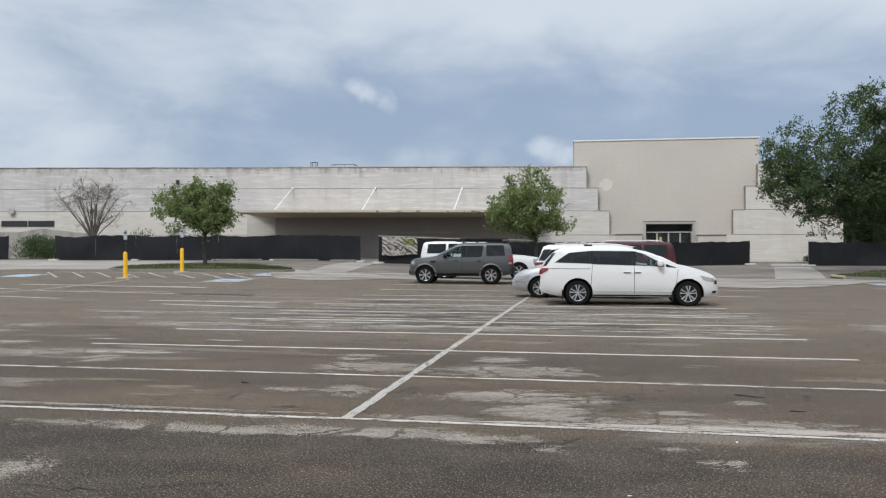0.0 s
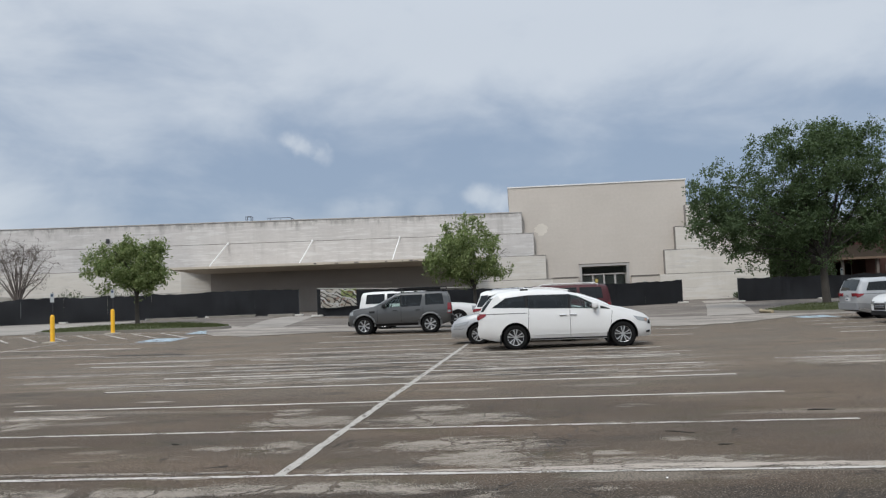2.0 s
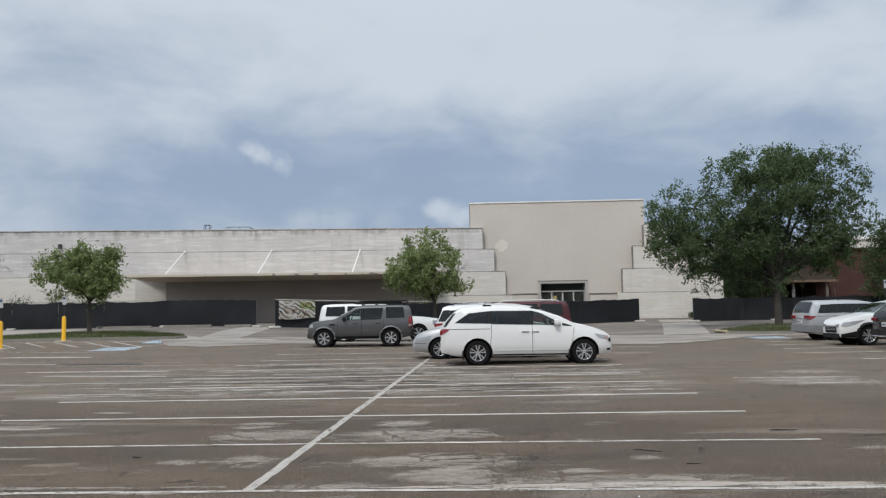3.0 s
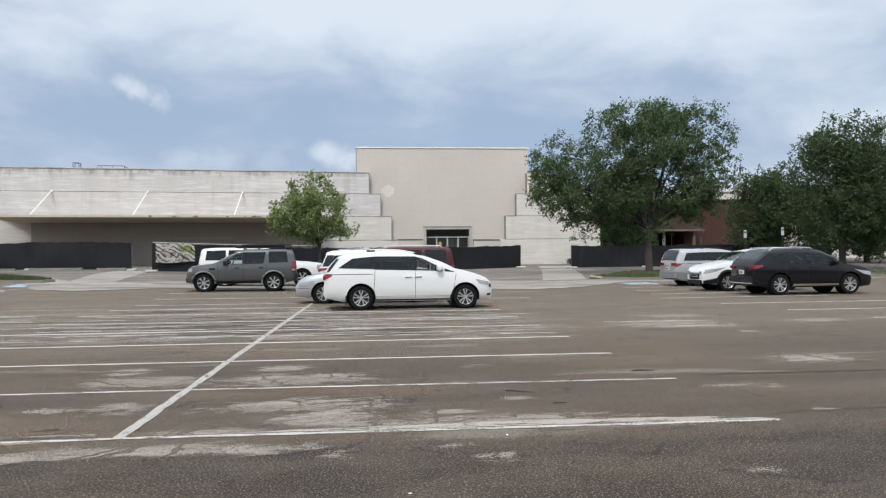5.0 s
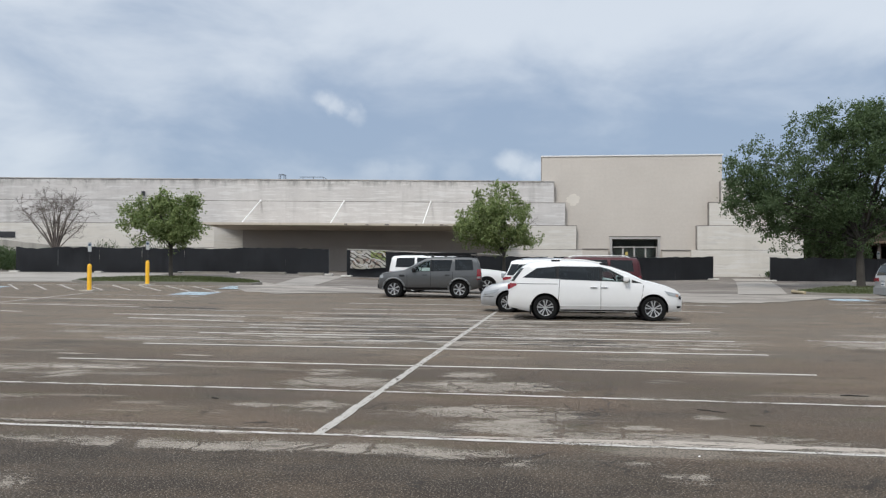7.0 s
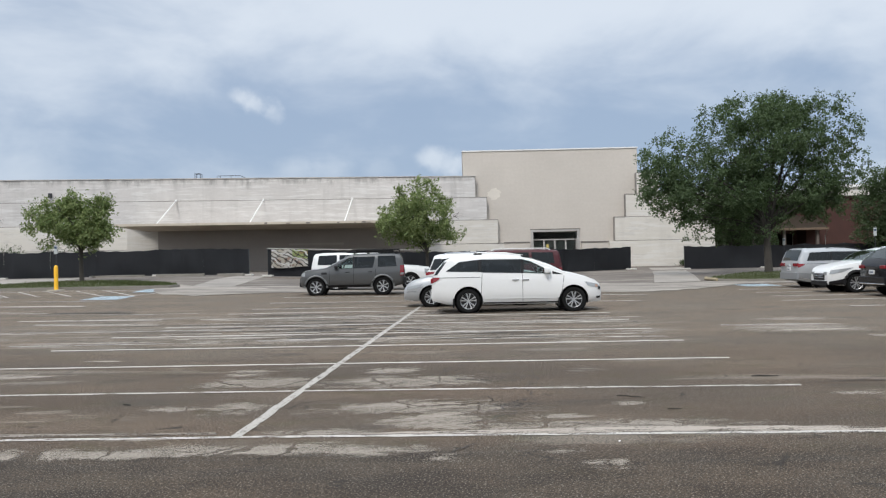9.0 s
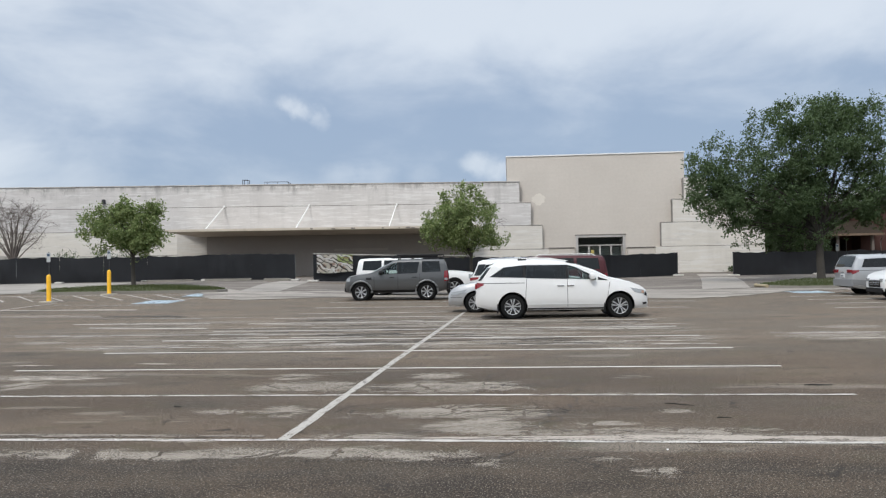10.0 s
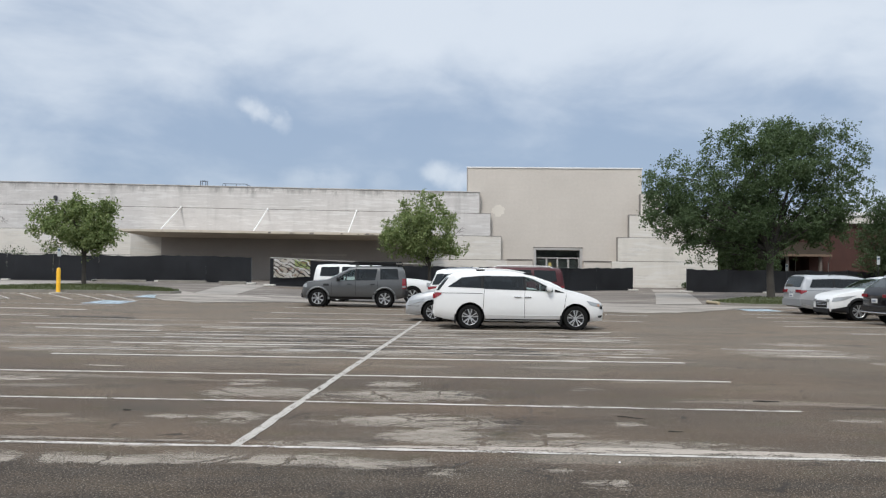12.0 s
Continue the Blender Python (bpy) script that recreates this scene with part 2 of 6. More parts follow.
def glass_material(name, tint, rough=0.02):
    """A pane: clear with a tint, glossier at a slant."""
    m = bpy.data.materials.new(name)
    m.use_nodes = True
    n = Nodes(m.node_tree)
    n.tree.nodes.clear()
    clear = n.add("ShaderNodeBsdfTransparent", None, Color=tint)
    gloss = n.add("ShaderNodeBsdfGlossy", None, Color=(0.9, 0.95, 0.95), Roughness=rough)
    f = n.add("ShaderNodeFresnel", None, IOR=1.5)
    mx = n.add("ShaderNodeMixShader", None, i0=f.outputs[0], i1=clear.outputs[0], i2=gloss.outputs[0])
    n.add("ShaderNodeOutputMaterial", None, Surface=mx.outputs[0])
    return m


def patch_material(name="worn_patch", thin=0.0):
    """Pale seal left in ragged, streaky islands that thin out towards the patch's rim."""
    m = bpy.data.materials.new(name)
    m.use_nodes = True
    n = Nodes(m.node_tree)
    n.tree.nodes.clear()
    tc = n.add("ShaderNodeTexCoord")
    pos = tc.outputs["Object"]
    rim = n.add("ShaderNodeVectorMath", {"operation": "SUBTRACT"}, i0=tc.outputs["Generated"], i1=(0.5, 0.5, 0)).outputs[0]
    d = n.add("ShaderNodeVectorMath", {"operation": "LENGTH"}, i0=n.scaled(rim, 2, 2, 0)).outputs["Value"]
    a = n.noise(n.scaled(pos, 0.8, 2.0, 1), 2.6, 9, 0.72, 0.5)
    g = n.noise(pos, 85.0, 3, 0.7)
    v = n.math("ADD", n.math("SUBTRACT", 0.95, d), n.math("MULTIPLY", n.math("SUBTRACT", a, 0.5), 2.6))
    v = n.math("ADD", v, n.math("MULTIPLY", n.math("SUBTRACT", g, 0.5), 1.8))
    keep = n.math("MULTIPLY", n.step(v, 0.26 + thin, 0.44 + thin), 0.86)
    fleck = n.step(n.noise(pos, 46.0, 4, 0.85), 0.46, 0.58, 0.0, 0.85)
    keep = n.math("MULTIPLY", keep, n.math("SUBTRACT", 1.0, n.math("MULTIPLY", fleck, n.step(n.noise(n.scaled(pos, 0.7, 1.6, 1), 1.4, 6, 0.72), 0.36, 0.60, 0.15, 1.0))))
    keep = n.math("MULTIPLY", keep, n.math("SUBTRACT", 1.0, n.math("MULTIPLY", cracks(n, pos, 0.9, 0.022), 0.9)))
    p = n.add("ShaderNodeBsdfPrincipled", None, Base_Color=n.mix(n.step(g, 0.3, 0.7), (0.20, 0.17, 0.135), (0.40, 0.35, 0.288)), Roughness=0.85)
    t = n.add("ShaderNodeBsdfTransparent")
    mx = n.add("ShaderNodeMixShader", None, i0=keep, i1=t.outputs[0], i2=p.outputs[0])
    n.add("ShaderNodeOutputMaterial", None, Surface=mx.outputs[0])
    return m


ASPHALT = asphalt_material()
CONCRETE = material("apron_concrete", (0.25, 0.222, 0.19), 0.85, vary=0.3, grain=4, bump=0.2, bump_scale=30, blotch=0.75)
KERB = material("kerb_concrete", (0.36, 0.33, 0.28), 0.85, vary=0.2, grain=8, bump=0.2)
PATCH = patch_material()
PATCH_FAINT = patch_material("faint_patch", 0.45)
BAND_DULL = worn_paint("dull_band", (0.25, 0.215, 0.176), 0.48, (0.7, 3.0))
BAND = worn_paint("seal_band", (0.38, 0.33, 0.275), 0.44, (0.7, 3.0))
LINE = worn_paint("line_paint", (0.55, 0.51, 0.46), 0.44)
CENTRE = worn_paint("centre_paint", (0.43, 0.40, 0.355), 0.405, (6.0, 1.6))
LINE_OLD = worn_paint("line_paint_old", (0.42, 0.40, 0.37), 0.47)
BLUE = worn_paint("blue_paint", (0.40, 0.50, 0.56), 0.44)
FLAKE = worn_paint("seal_flake", (0.43, 0.385, 0.33), 0.42, (0.8, 2.5))
CRACK = worn_paint("crack", (0.052, 0.043, 0.035), 0.36)
TAR = worn_paint("tar", (0.030, 0.026, 0.022), 0.38)
LINE_FAR = worn_paint("line_paint_far", (0.60, 0.56, 0.505), 0.33)
CREAM = material("cream_wall", (0.60, 0.565, 0.51), 0.9, vary=0.10, grain=3, bump=0.15, bump_scale=12, streak=0.2, dirt=(0.40, 0.37, 0.33), wash=0.4)
STAINED = material("stained_wall", (0.545, 0.52, 0.50), 0.9, vary=0.15, grain=3, bump=0.15, bump_scale=12, streak=0.45, dirt=(0.30, 0.285, 0.27), wash=0.5, rim=8.7)
TOWER = material("tower_wall", (0.52, 0.475, 0.425), 0.9, vary=0.13, grain=1.5, bump=0.12, bump_scale=10, streak=0.12, wash=0.04, dirt=(0.42, 0.38, 0.34))
# dark tone for weathered edges, and for shadow lines put in as colour
GRIME_SHADE = material("dark_grime_shade", (0.16, 0.145, 0.13), 0.9, vary=0.3, grain=8)
COPING = material("pale_coping", (0.42, 0.40, 0.38), 0.9, vary=0.35, grain=8, streak=0.7, dirt=(0.13, 0.12, 0.11))
REPAINT = material("repaint", (0.62, 0.575, 0.51), 0.9, vary=0.15, grain=6)
SMUDGE = material("smudged_coping", (0.27, 0.25, 0.23), 0.9, vary=0.5, grain=10, streak=0.6, dirt=(0.10, 0.095, 0.09))
CAP = material("white_cap", (0.78, 0.77, 0.75), 0.6, vary=0.06)
# shade is put into this colour: a darker tone than the cream walls
RECESS = material("shade_brown_wall", (0.36, 0.325, 0.295), 0.85, vary=0.12, grain=3)
CANOPY = material("canopy_paint", (0.50, 0.44, 0.36), 0.7, vary=0.15, grain=5, streak=0.4, dirt=(0.22, 0.17, 0.13))
WHITE = material("white_steel", (0.78, 0.77, 0.75), 0.5, vary=0.06)
FABRIC = material("black_screen", (0.026, 0.028, 0.033), 0.75, vary=0.3, grain=4, bump=0.35, bump_scale=3.0)
STEEL = material("galvanised_steel", (0.16, 0.165, 0.17), 0.45, 0.8, vary=0.12)
DARKSTEEL = material("dark_steel", (0.05, 0.05, 0.055), 0.5, 0.5)
YELLOW = material("yellow_plastic", (0.85, 0.46, 0.02), 0.5, vary=0.06)
GRASS_SOIL = material("turf", (0.075, 0.085, 0.035), 0.95, vary=0.3, grain=12, bump=0.4)
BARK = material("bark", (0.05, 0.044, 0.038), 0.95, vary=0.3, grain=14, bump=0.6, bump_scale=25)
BARK_PALE = material("pale_bark", (0.14, 0.118, 0.105), 0.95, vary=0.25, grain=14, bump=0.5, bump_scale=25)
LEAF_A = leaf_material("leaf_fresh", (0.100, 0.145, 0.050), (0.275, 0.320, 0.135))
LEAF_B = leaf_material("leaf_dark", (0.050, 0.080, 0.038), (0.112, 0.155, 0.078))
LEAF_C = leaf_material("leaf_deep", (0.042, 0.066, 0.032), (0.080, 0.110, 0.056))
BLADE = leaf_material("grass_blade", (0.045, 0.060, 0.022), (0.095, 0.100, 0.045))
BRICK = material("red_brick", (0.062, 0.026, 0.020), 0.9, vary=0.2, grain=10)
ROOFTILE = material("brown_roof", (0.035, 0.026, 0.019), 0.9, vary=0.25, grain=8, spec=0.1)
GLASS = glass_material("shop_glass", (0.84, 0.88, 0.88))
BRONZE = material("pale_frame", (0.45, 0.43, 0.41), 0.45, 0.2)


# ---- building helpers ----
def part(name, bm, mat, parent=None, label="", smooth=False):
    me = bpy.data.meshes.new(name)
    bm.normal_update()
    bm.to_mesh(me)
    bm.free()
    for mt in (mat if isinstance(mat, (list, tuple)) else [mat]):
        me.materials.append(mt)
    if smooth:
        me.polygons.foreach_set("use_smooth", [True] * len(me.polygons))
        me.set_sharp_from_angle(angle=radians(38))
    ob = new(name, me)
    if parent is not None:
        ob.parent = parent
    if label:
        ob["label"] = label
    return ob


def box(bm, x0, x1, y0, y1, z0, z1, bevel=0.0):
    r = bmesh.ops.create_cube(bm, size=1.0, matrix=Matrix.LocRotScale(((x0 + x1) / 2, (y0 + y1) / 2, (z0 + z1) / 2), None, (abs(x1 - x0), abs(y1 - y0), abs(z1 - z0))))
    if bevel:
        es = list({e for v in r["verts"] for e in v.link_edges})
        bmesh.ops.bevel(bm, geom=es, offset=bevel, segments=2, affect="EDGES", profile=0.5)


def boxed(*a, bevel=0.0):
    bm = bmesh.new()
    box(bm, *a, bevel=bevel)
    return bm


def tube(bm, pts, radii, sides=8, cap=True):
    """A tapered tube through points."""
    rings = []
    for i, p in enumerate(pts):
        p = Vector(p)
        d = (Vector(pts[min(i + 1, len(pts) - 1)]) - Vector(pts[max(i - 1, 0)])).normalized()
        u = d.orthogonal().normalized() if abs(d.z) < 0.95 else d.cross(Vector((0, 1, 0))).normalized()
        w = d.cross(u)
        rings.append([bm.verts.new(p + radii[i] * (math.cos(2 * math.pi * k / sides) * u + math.sin(2 * math.pi * k / sides) * w)) for k in range(sides)])
    for a, b in zip(rings, rings[1:]):
        for k in range(sides):
            bm.faces.new((a[k], a[(k + 1) % sides], b[(k + 1) % sides], b[k]))
    if cap:
        bm.faces.new(list(reversed(rings[0])))
        bm.faces.new(rings[-1])


def empty(name, m, label, category, group="", kind=""):
    ob = new(name)
    ob.matrix_world = m
    return tagged(ob, label, category, group, kind)


def smooth01(v, a, b):
    u = min(1.0, max(0.0, (v - a) / (b - a)))
    return u * u * (3 - 2 * u)


def height(x, y):
    """The ground: level where the camera stands, rising gently towards the store and more so to the west."""
    w = smooth01(x, -20, 0)
    west = np.interp(y, (28, 34, 40, 52, 63), (0, 0.16, 0.38, 0.70, 0.80))
    east = np.interp(y, (34, 50, 62, 70), (0, 0.12, 0.25, 0.55))
    return float((1 - w) * west + w * east)


# ---- ground ----
def ground_sheet(name, xs, ys, mat, lift=0.0, inside=None):
    bm = bmesh.new()
    grid = [[bm.verts.new((x, y, height(x, y) + lift)) for x in xs] for y in ys]
    for j in range(len(ys) - 1):
        for i in range(len(xs) - 1):
            bm.faces.new((grid[j][i], grid[j][i + 1], grid[j + 1][i + 1], grid[j + 1][i]))
    return part(name, bm, mat, smooth=True)


xs = [-2500, -900, -400, -200, -120, -80] + list(np.arange(-60, 60.1, 2.0)) + [80, 120, 200, 400, 900, 2500]
ys = [-2500, -900, -300, -100, -40] + list(np.arange(-20, 72.1, 1.0)) + [90, 140, 300, 900, 2500]
tagged(ground_sheet("ground", xs, ys, ASPHALT), "worn grey asphalt of a wide car park", "ground", kind="structure")
def strip(name, outline, mat, lift, parent=None, label="", ragged=0.0, seed=1):
    """A thin flat sheet on the ground with a given outline (convex or star-shaped), edges roughened."""
    rnd = random.Random(seed)
    pts = []
    for (ax, ay), (bx, by) in zip(outline, outline[1:] + outline[:1]):
        n = max(1, int(math.hypot(bx - ax, by - ay) / (0.18 if ragged else 1.0)))
        for k in range(n):
            f = k / n
            pts.append((ax + (bx - ax) * f + rnd.uniform(-ragged, ragged) * 1.6, ay + (by - ay) * f + rnd.uniform(-ragged, ragged)))
    bm = bmesh.new()
    vs = [bm.verts.new((x, y, height(x, y) + lift)) for x, y in pts]
    f = bm.faces.new(vs)
    if f.calc_area() and sum((a[0] * b[1] - b[0] * a[1]) for a, b in zip(pts, pts[1:] + pts[:1])) < 0:
        f.normal_flip()
    bmesh.ops.triangulate(bm, faces=[f])
    return part(name, bm, mat, parent, label)


def line_between(name, a, b, width, mat, parent, lift=0.006, rough=0.0):
    """A painted line on the ground, following its height."""
    a, b = Vector(a), Vector(b)
    d = (b - a).normalized()
    side = Vector((-d.y, d.x)) * width / 2
    n = max(1, int((b - a).length / (0.22 if rough else 1.0)))
    rnd = random.Random(int(a.y * 100))
    bm = bmesh.new()
    row = []
    for k in range(n + 1):
        p = a + (b - a) * k / n
        row.append([bm.verts.new((q.x, q.y, height(q.x, q.y) + lift)) for q in (p + side * (1 + rough * rnd.uniform(-1, 1)), p - side * (1 + rough * rnd.uniform(-1, 1)))])
    for p, q in zip(row, row[1:]):
        f = bm.faces.new((p[0], p[1], q[1], q[0]))
    return part(name, bm, mat, parent)


marks = empty("parking_markings", Matrix(), "worn white bay lines painted on the asphalt", "road marking", kind="structure")
BAYS = ((7.13, -9.5), (9.63, -7.95), (12.13, -7.95), (14.60, -7.75), (17.03, -7.70), (19.45, -7.45), (21.95, -7.4), (24.15, -7.3), (26.35, -7.15), (29.8, -7.4), (33.5, -7.7))
for k, (y, left) in enumerate(BAYS):
    turn, wide = (0.13, 0.12, 0.06)[k] if k < 3 else 0.0, (0.08, 0.08, 0.095)[k] if k < 3 else 0.12
    line_between("bay_line", (left, y), (-1.95, y), wide, LINE if k < 2 else LINE_FAR, marks, 0.006, 0.28 if k < 4 else 0)
    line_between("bay_line", (-1.95, y), (3.98, y - turn), wide, LINE if k < 2 else LINE_FAR, marks, 0.006, 0.28 if k < 4 else 0)
for a, b in (((4.3, 27.55), (6.02, 27.35)), ((4.4, 32.1), (7.15, 31.3))):
    line_between("bay_line", a, b, 0.12, LINE_FAR, marks)
strip("old_line", [(-1.2, 7.18), (3.9, 7.06), (3.95, 7.09), (3.3, 7.27), (1.6, 7.33), (0.6, 7.31), (-0.6, 7.25)], BAND, 0.005, marks, "dull remnant of an older line", 0.02, 5)
strip("old_line", [(-9.5, 7.30), (-2.3, 7.24), (-2.35, 7.33), (-4.6, 7.40), (-9.5, 7.38)], BAND_DULL, 0.005, marks, "dull remnant of an older line", 0.02, 6)
line_between("centre_line", (-2.10, 7.1), (-1.54, 24.6), 0.11, CENTRE, marks, 0.007, 0.16)
line_between("centre_line", (-1.54, 24.6), (-1.33, 31.0), 0.10, CENTRE, marks, 0.007)
for a, b in (((-23.35, 30.55), (-14.4, 29.6)), ((-20.07, 27.19), (-13.95, 26.1)), ((-24.0, 28.69), (-21.34, 27.9)), ((-20.2, 24.1), (-16.2, 22.95)), ((-12.9, 22.55), (-8.6, 22.2)), ((-11.65, 21.1), (-7.95, 20.35))):
    line_between("bay_line", a, b, 0.13, LINE_FAR, marks)
for a, b in (((-19.5, 32.64), (-14.5, 32.17)), ((-12.56, 18.76), (-5.2, 18.4)), ((-9.1, 15.5), (-6.0, 15.62)), ((-4.2, 15.8), (-2.0, 15.8)), ((5.6, 17.58), (7.75, 17.4)), ((-13.9, 25.4), (-9.8, 24.6))):
    line_between("bay_line", a, b, 0.12, LINE_OLD, marks)
for y, xa in ((33.9, 11.6), (31.2, 11.3), (28.5, 10.9), (25.9, 10.2), (22.8, 10.9), (19.95, 11.4), (17.3, 12.0)):
    line_between("bay_line", (xa, y), (xa + 6.2, y + 0.2), 0.12, LINE_FAR, marks)
line_between("bay_line", (-20.6, 25.8), (-20.3, 34.0), 0.12, LINE, marks)
for k in range(-2, 6):
    line_between("hatch_line", (-25.0 + k * 1.45, 38.6), (-22.1 + k * 1.45, 35.2), 0.12, LINE, marks)
line_between("hatch_line", (-28, 38.8), (-14.6, 38.6), 0.11, LINE, marks)
line_between("hatch_line", (-16.4, 33.2), (-13.4, 38.4), 0.11, LINE, marks)
for x, y, s in ((-15.5, 34.0, 1.0), (-15.1, 38.3, 1.0), (-27.4, 36.1, 1.0), (13.6, 37.4, 1.0)):
    strip("blue_bay_sign", [(x - 0.8, y - 0.95), (x + 0.8, y - 0.95), (x + 0.8, y + 0.95), (x - 0.8, y + 0.95)], BLUE, 0.010, marks, "pale blue painted square")
for k in range(5):
    line_between("hatch_line", (12.3 + k * 0.9, 40.2), (13.4 + k * 0.9, 35.4), 0.10, LINE, marks)

STREAKS = ((-13.0, -7.9, 22.6, 0.30), (-8.2, -2.0, 22.25, 0.14), (-11.8, -7.5, 20.8, 0.16), (-9.5, -5.4, 18.5, 0.14), (-6.7, -1.6, 18.25, 0.18), (-12.4, -9.4, 18.4, 0.26), (-9.2, -6.1, 15.9, 0.22),
           (-8.6, -7.6, 12.8, 0.14), (-6.4, -5.6, 12.9, 0.14), (-7.6, -5.9, 11.2, 0.20), (-4.1, -1.4, 15.9, 0.20), (-18.7, -14.4, 27.3, 0.30), (-18.0, -14.5, 30.0, 0.40), (-10.6, -7.0, 24.8, 0.16), (-6.8, -2.2, 24.4, 0.18),
           (5.6, 8.2, 17.4, 0.18), (6.2, 8.0, 16.2, 0.26), (-2.0, 2.4, 17.9, 0.14), (-1.0, 0.7, 16.8, 0.22), (-7.6, -0.8, 19.2, 0.10), (-6.2, 3.0, 20.3, 0.14), (-5.0, 2.4, 21.4, 0.12), (-1.2, 3.4, 19.1, 0.12), (-7.9, -3.0, 16.9, 0.12), (0.4, 3.8, 23.1, 0.12), (-3.5, 1.0, 23.6, 0.10))
DARK_STREAKS = ((-8.0, -1.5, 18.0, 0.10), (-6.5, 0.5, 19.6, 0.12), (-3.8, 3.2, 18.5, 0.10), (-9.5, -4.0, 20.0, 0.12), (-2.0, 3.5, 21.0, 0.12), (-7.0, -1.0, 21.9, 0.12), (-5.0, 0.5, 16.5, 0.08), (4.0, 9.0, 9.75, 0.05))
FAINT = ((1.1, 6.05, 0.42, 0.34), (0.75, 6.45, 0.5, 0.16), (2.96, 5.43, 0.5, 0.25), (2.2, 7.75, 0.6, 0.2), (-0.2, 6.3, 0.5, 0.25), (1.2, 9.6, 0.9, 0.3), (-6.5, 8.6, 1.2, 0.4), (4.6, 8.9, 1.2, 0.5))
# patches where the surface has worn pale, and tarred seams
worn = empty("worn_patches", Matrix(), "pale worn patches and dark tar seams in the asphalt", "road surface", kind="structure")
PATCHES = ((-0.9, 4.66, 1.2, 0.27), (-3.4, 6.56, 2.0, 0.27), (-1.7, 6.64, 1.5, 0.30), (-0.86, 6.56, 0.73, 0.24), (-3.25, 8.53, 0.44, 0.21), (-2.5, 8.53, 0.46, 0.42),
           (-3.12, 11.23, 0.47, 0.49), (-2.68, 10.33, 1.1, 0.69), (-8.31, 10.96, 1.13, 0.66), (-7.23, 11.28, 1.57, 0.42), (-6.79, 10.51, 0.43, 0.66), (-4.03, 5.08, 0.37, 0.49),
           (-0.58, 8.48, 1.31, 0.49), (-0.26, 7.71, 0.8, 0.59), (-1.07, 11.28, 0.53, 0.49), (-0.79, 10.21, 1.42, 0.66), (1.33, 7.43, 1.67, 0.35),
           (1.74, 8.51, 0.24, 0.17), (-11.18, 14.93, 0.69, 0.76), (-8.35, 15.53, 0.94, 0.42), (-5.17, 15.83, 0.75, 0.49), (-1.61, 15.68, 0.85, 0.76), (1.77, 15.96, 0.97, 0.59),
           (-0.14, 18.38, 1.94, 0.62), (-2.08, 21.08, 1.04, 0.83), (-10.27, 16.88, 1.32, 0.56), (-3.49, 15.63, 0.95, 0.56), (-9.52, 12.13, 0.84, 0.35), (-11.02, 13.78, 0.73, 0.35),
           (-3.06, 7.11, 0.6, 0.1), (-1.34, 7.31, 0.73, 0.17), (0.96, 7.86, 0.4, 0.17), (2.07, 14.76, 0.68, 0.45), (6.88, 16.75, 1.86, 1.42), (7.77, 16.48, 0.62, 1.04),
           (6.7, 10.98, 0.88, 0.69), (7.68, 14.88, 0.31, 0.35), (4.66, 7.45, 0.18, 0.1), (7.74, 18.88, 1.34, 0.69),
           (10.51, 17.0, 1.16, 0.59))
for k, (x, y, w, d) in enumerate(PATCHES):
    strip("worn_patch", [(x - w, y - d), (x + w, y - d), (x + w, y + d), (x - w, y + d)], PATCH, 0.003 + 0.0002 * (k % 5), worn)
for k, (xa, xb, y, w) in enumerate(STREAKS + DARK_STREAKS):
    rnd = random.Random(50 + k)
    m = xb - xa
    outline = [(xa, y + rnd.uniform(-.3, .3) * w), (xa + m * 0.3, y - w * 0.4), (xa + m * 0.75, y - w * 0.5), (xb, y + rnd.uniform(-.3, .3) * w), (xa + m * 0.65, y + w * 0.4), (xa + m * 0.25, y + w * 0.5)]
    pale = k < len(STREAKS)
    strip("pale_streak" if pale else "dark_streak", outline, BAND if pale else TAR, 0.0048 if pale else 0.0052, worn, "thin pale streak of old sealant" if pale else "thin dark streak", w * 0.15, k)
# short ragged flakes of pale seal and dark gaps between them, thickest in the middle rows
flake = random.Random(77)
for k in range(96):
    row = flake.choice((15.7, 16.4, 17.6, 18.3, 19.0, 20.2, 20.9, 21.4, 22.7, 23.3))
    x, y = flake.uniform(-7.5, 2.6), row + flake.gauss(0, 0.16)
    m, w = flake.uniform(0.5, 2.6), flake.uniform(0.05, 0.19)
    dark = k % 3 == 2
    up = [(x + m * f, y + w * flake.uniform(0.2, 0.6)) for f in (0.9, 0.7, 0.5, 0.3, 0.1)]
    low = [(x + m * f, y - w * flake.uniform(0.2, 0.6)) for f in (0.05, 0.25, 0.5, 0.75, 1.0)]
    strip("dark_gap" if dark else "pale_flake", low + up, TAR if dark else FLAKE, 0.0060 if dark else 0.0056, worn, "dark bare strip between flakes" if dark else "ragged flake of pale sealant", 0.02 if dark else 0.035, 300 + k)
for k, (x, y, w, d) in enumerate(FAINT):
    strip("faint_patch", [(x - w, y - d), (x + w, y - d), (x + w, y + d), (x - w, y + d)], PATCH_FAINT, 0.0042, worn, "thin mottled pale wear")
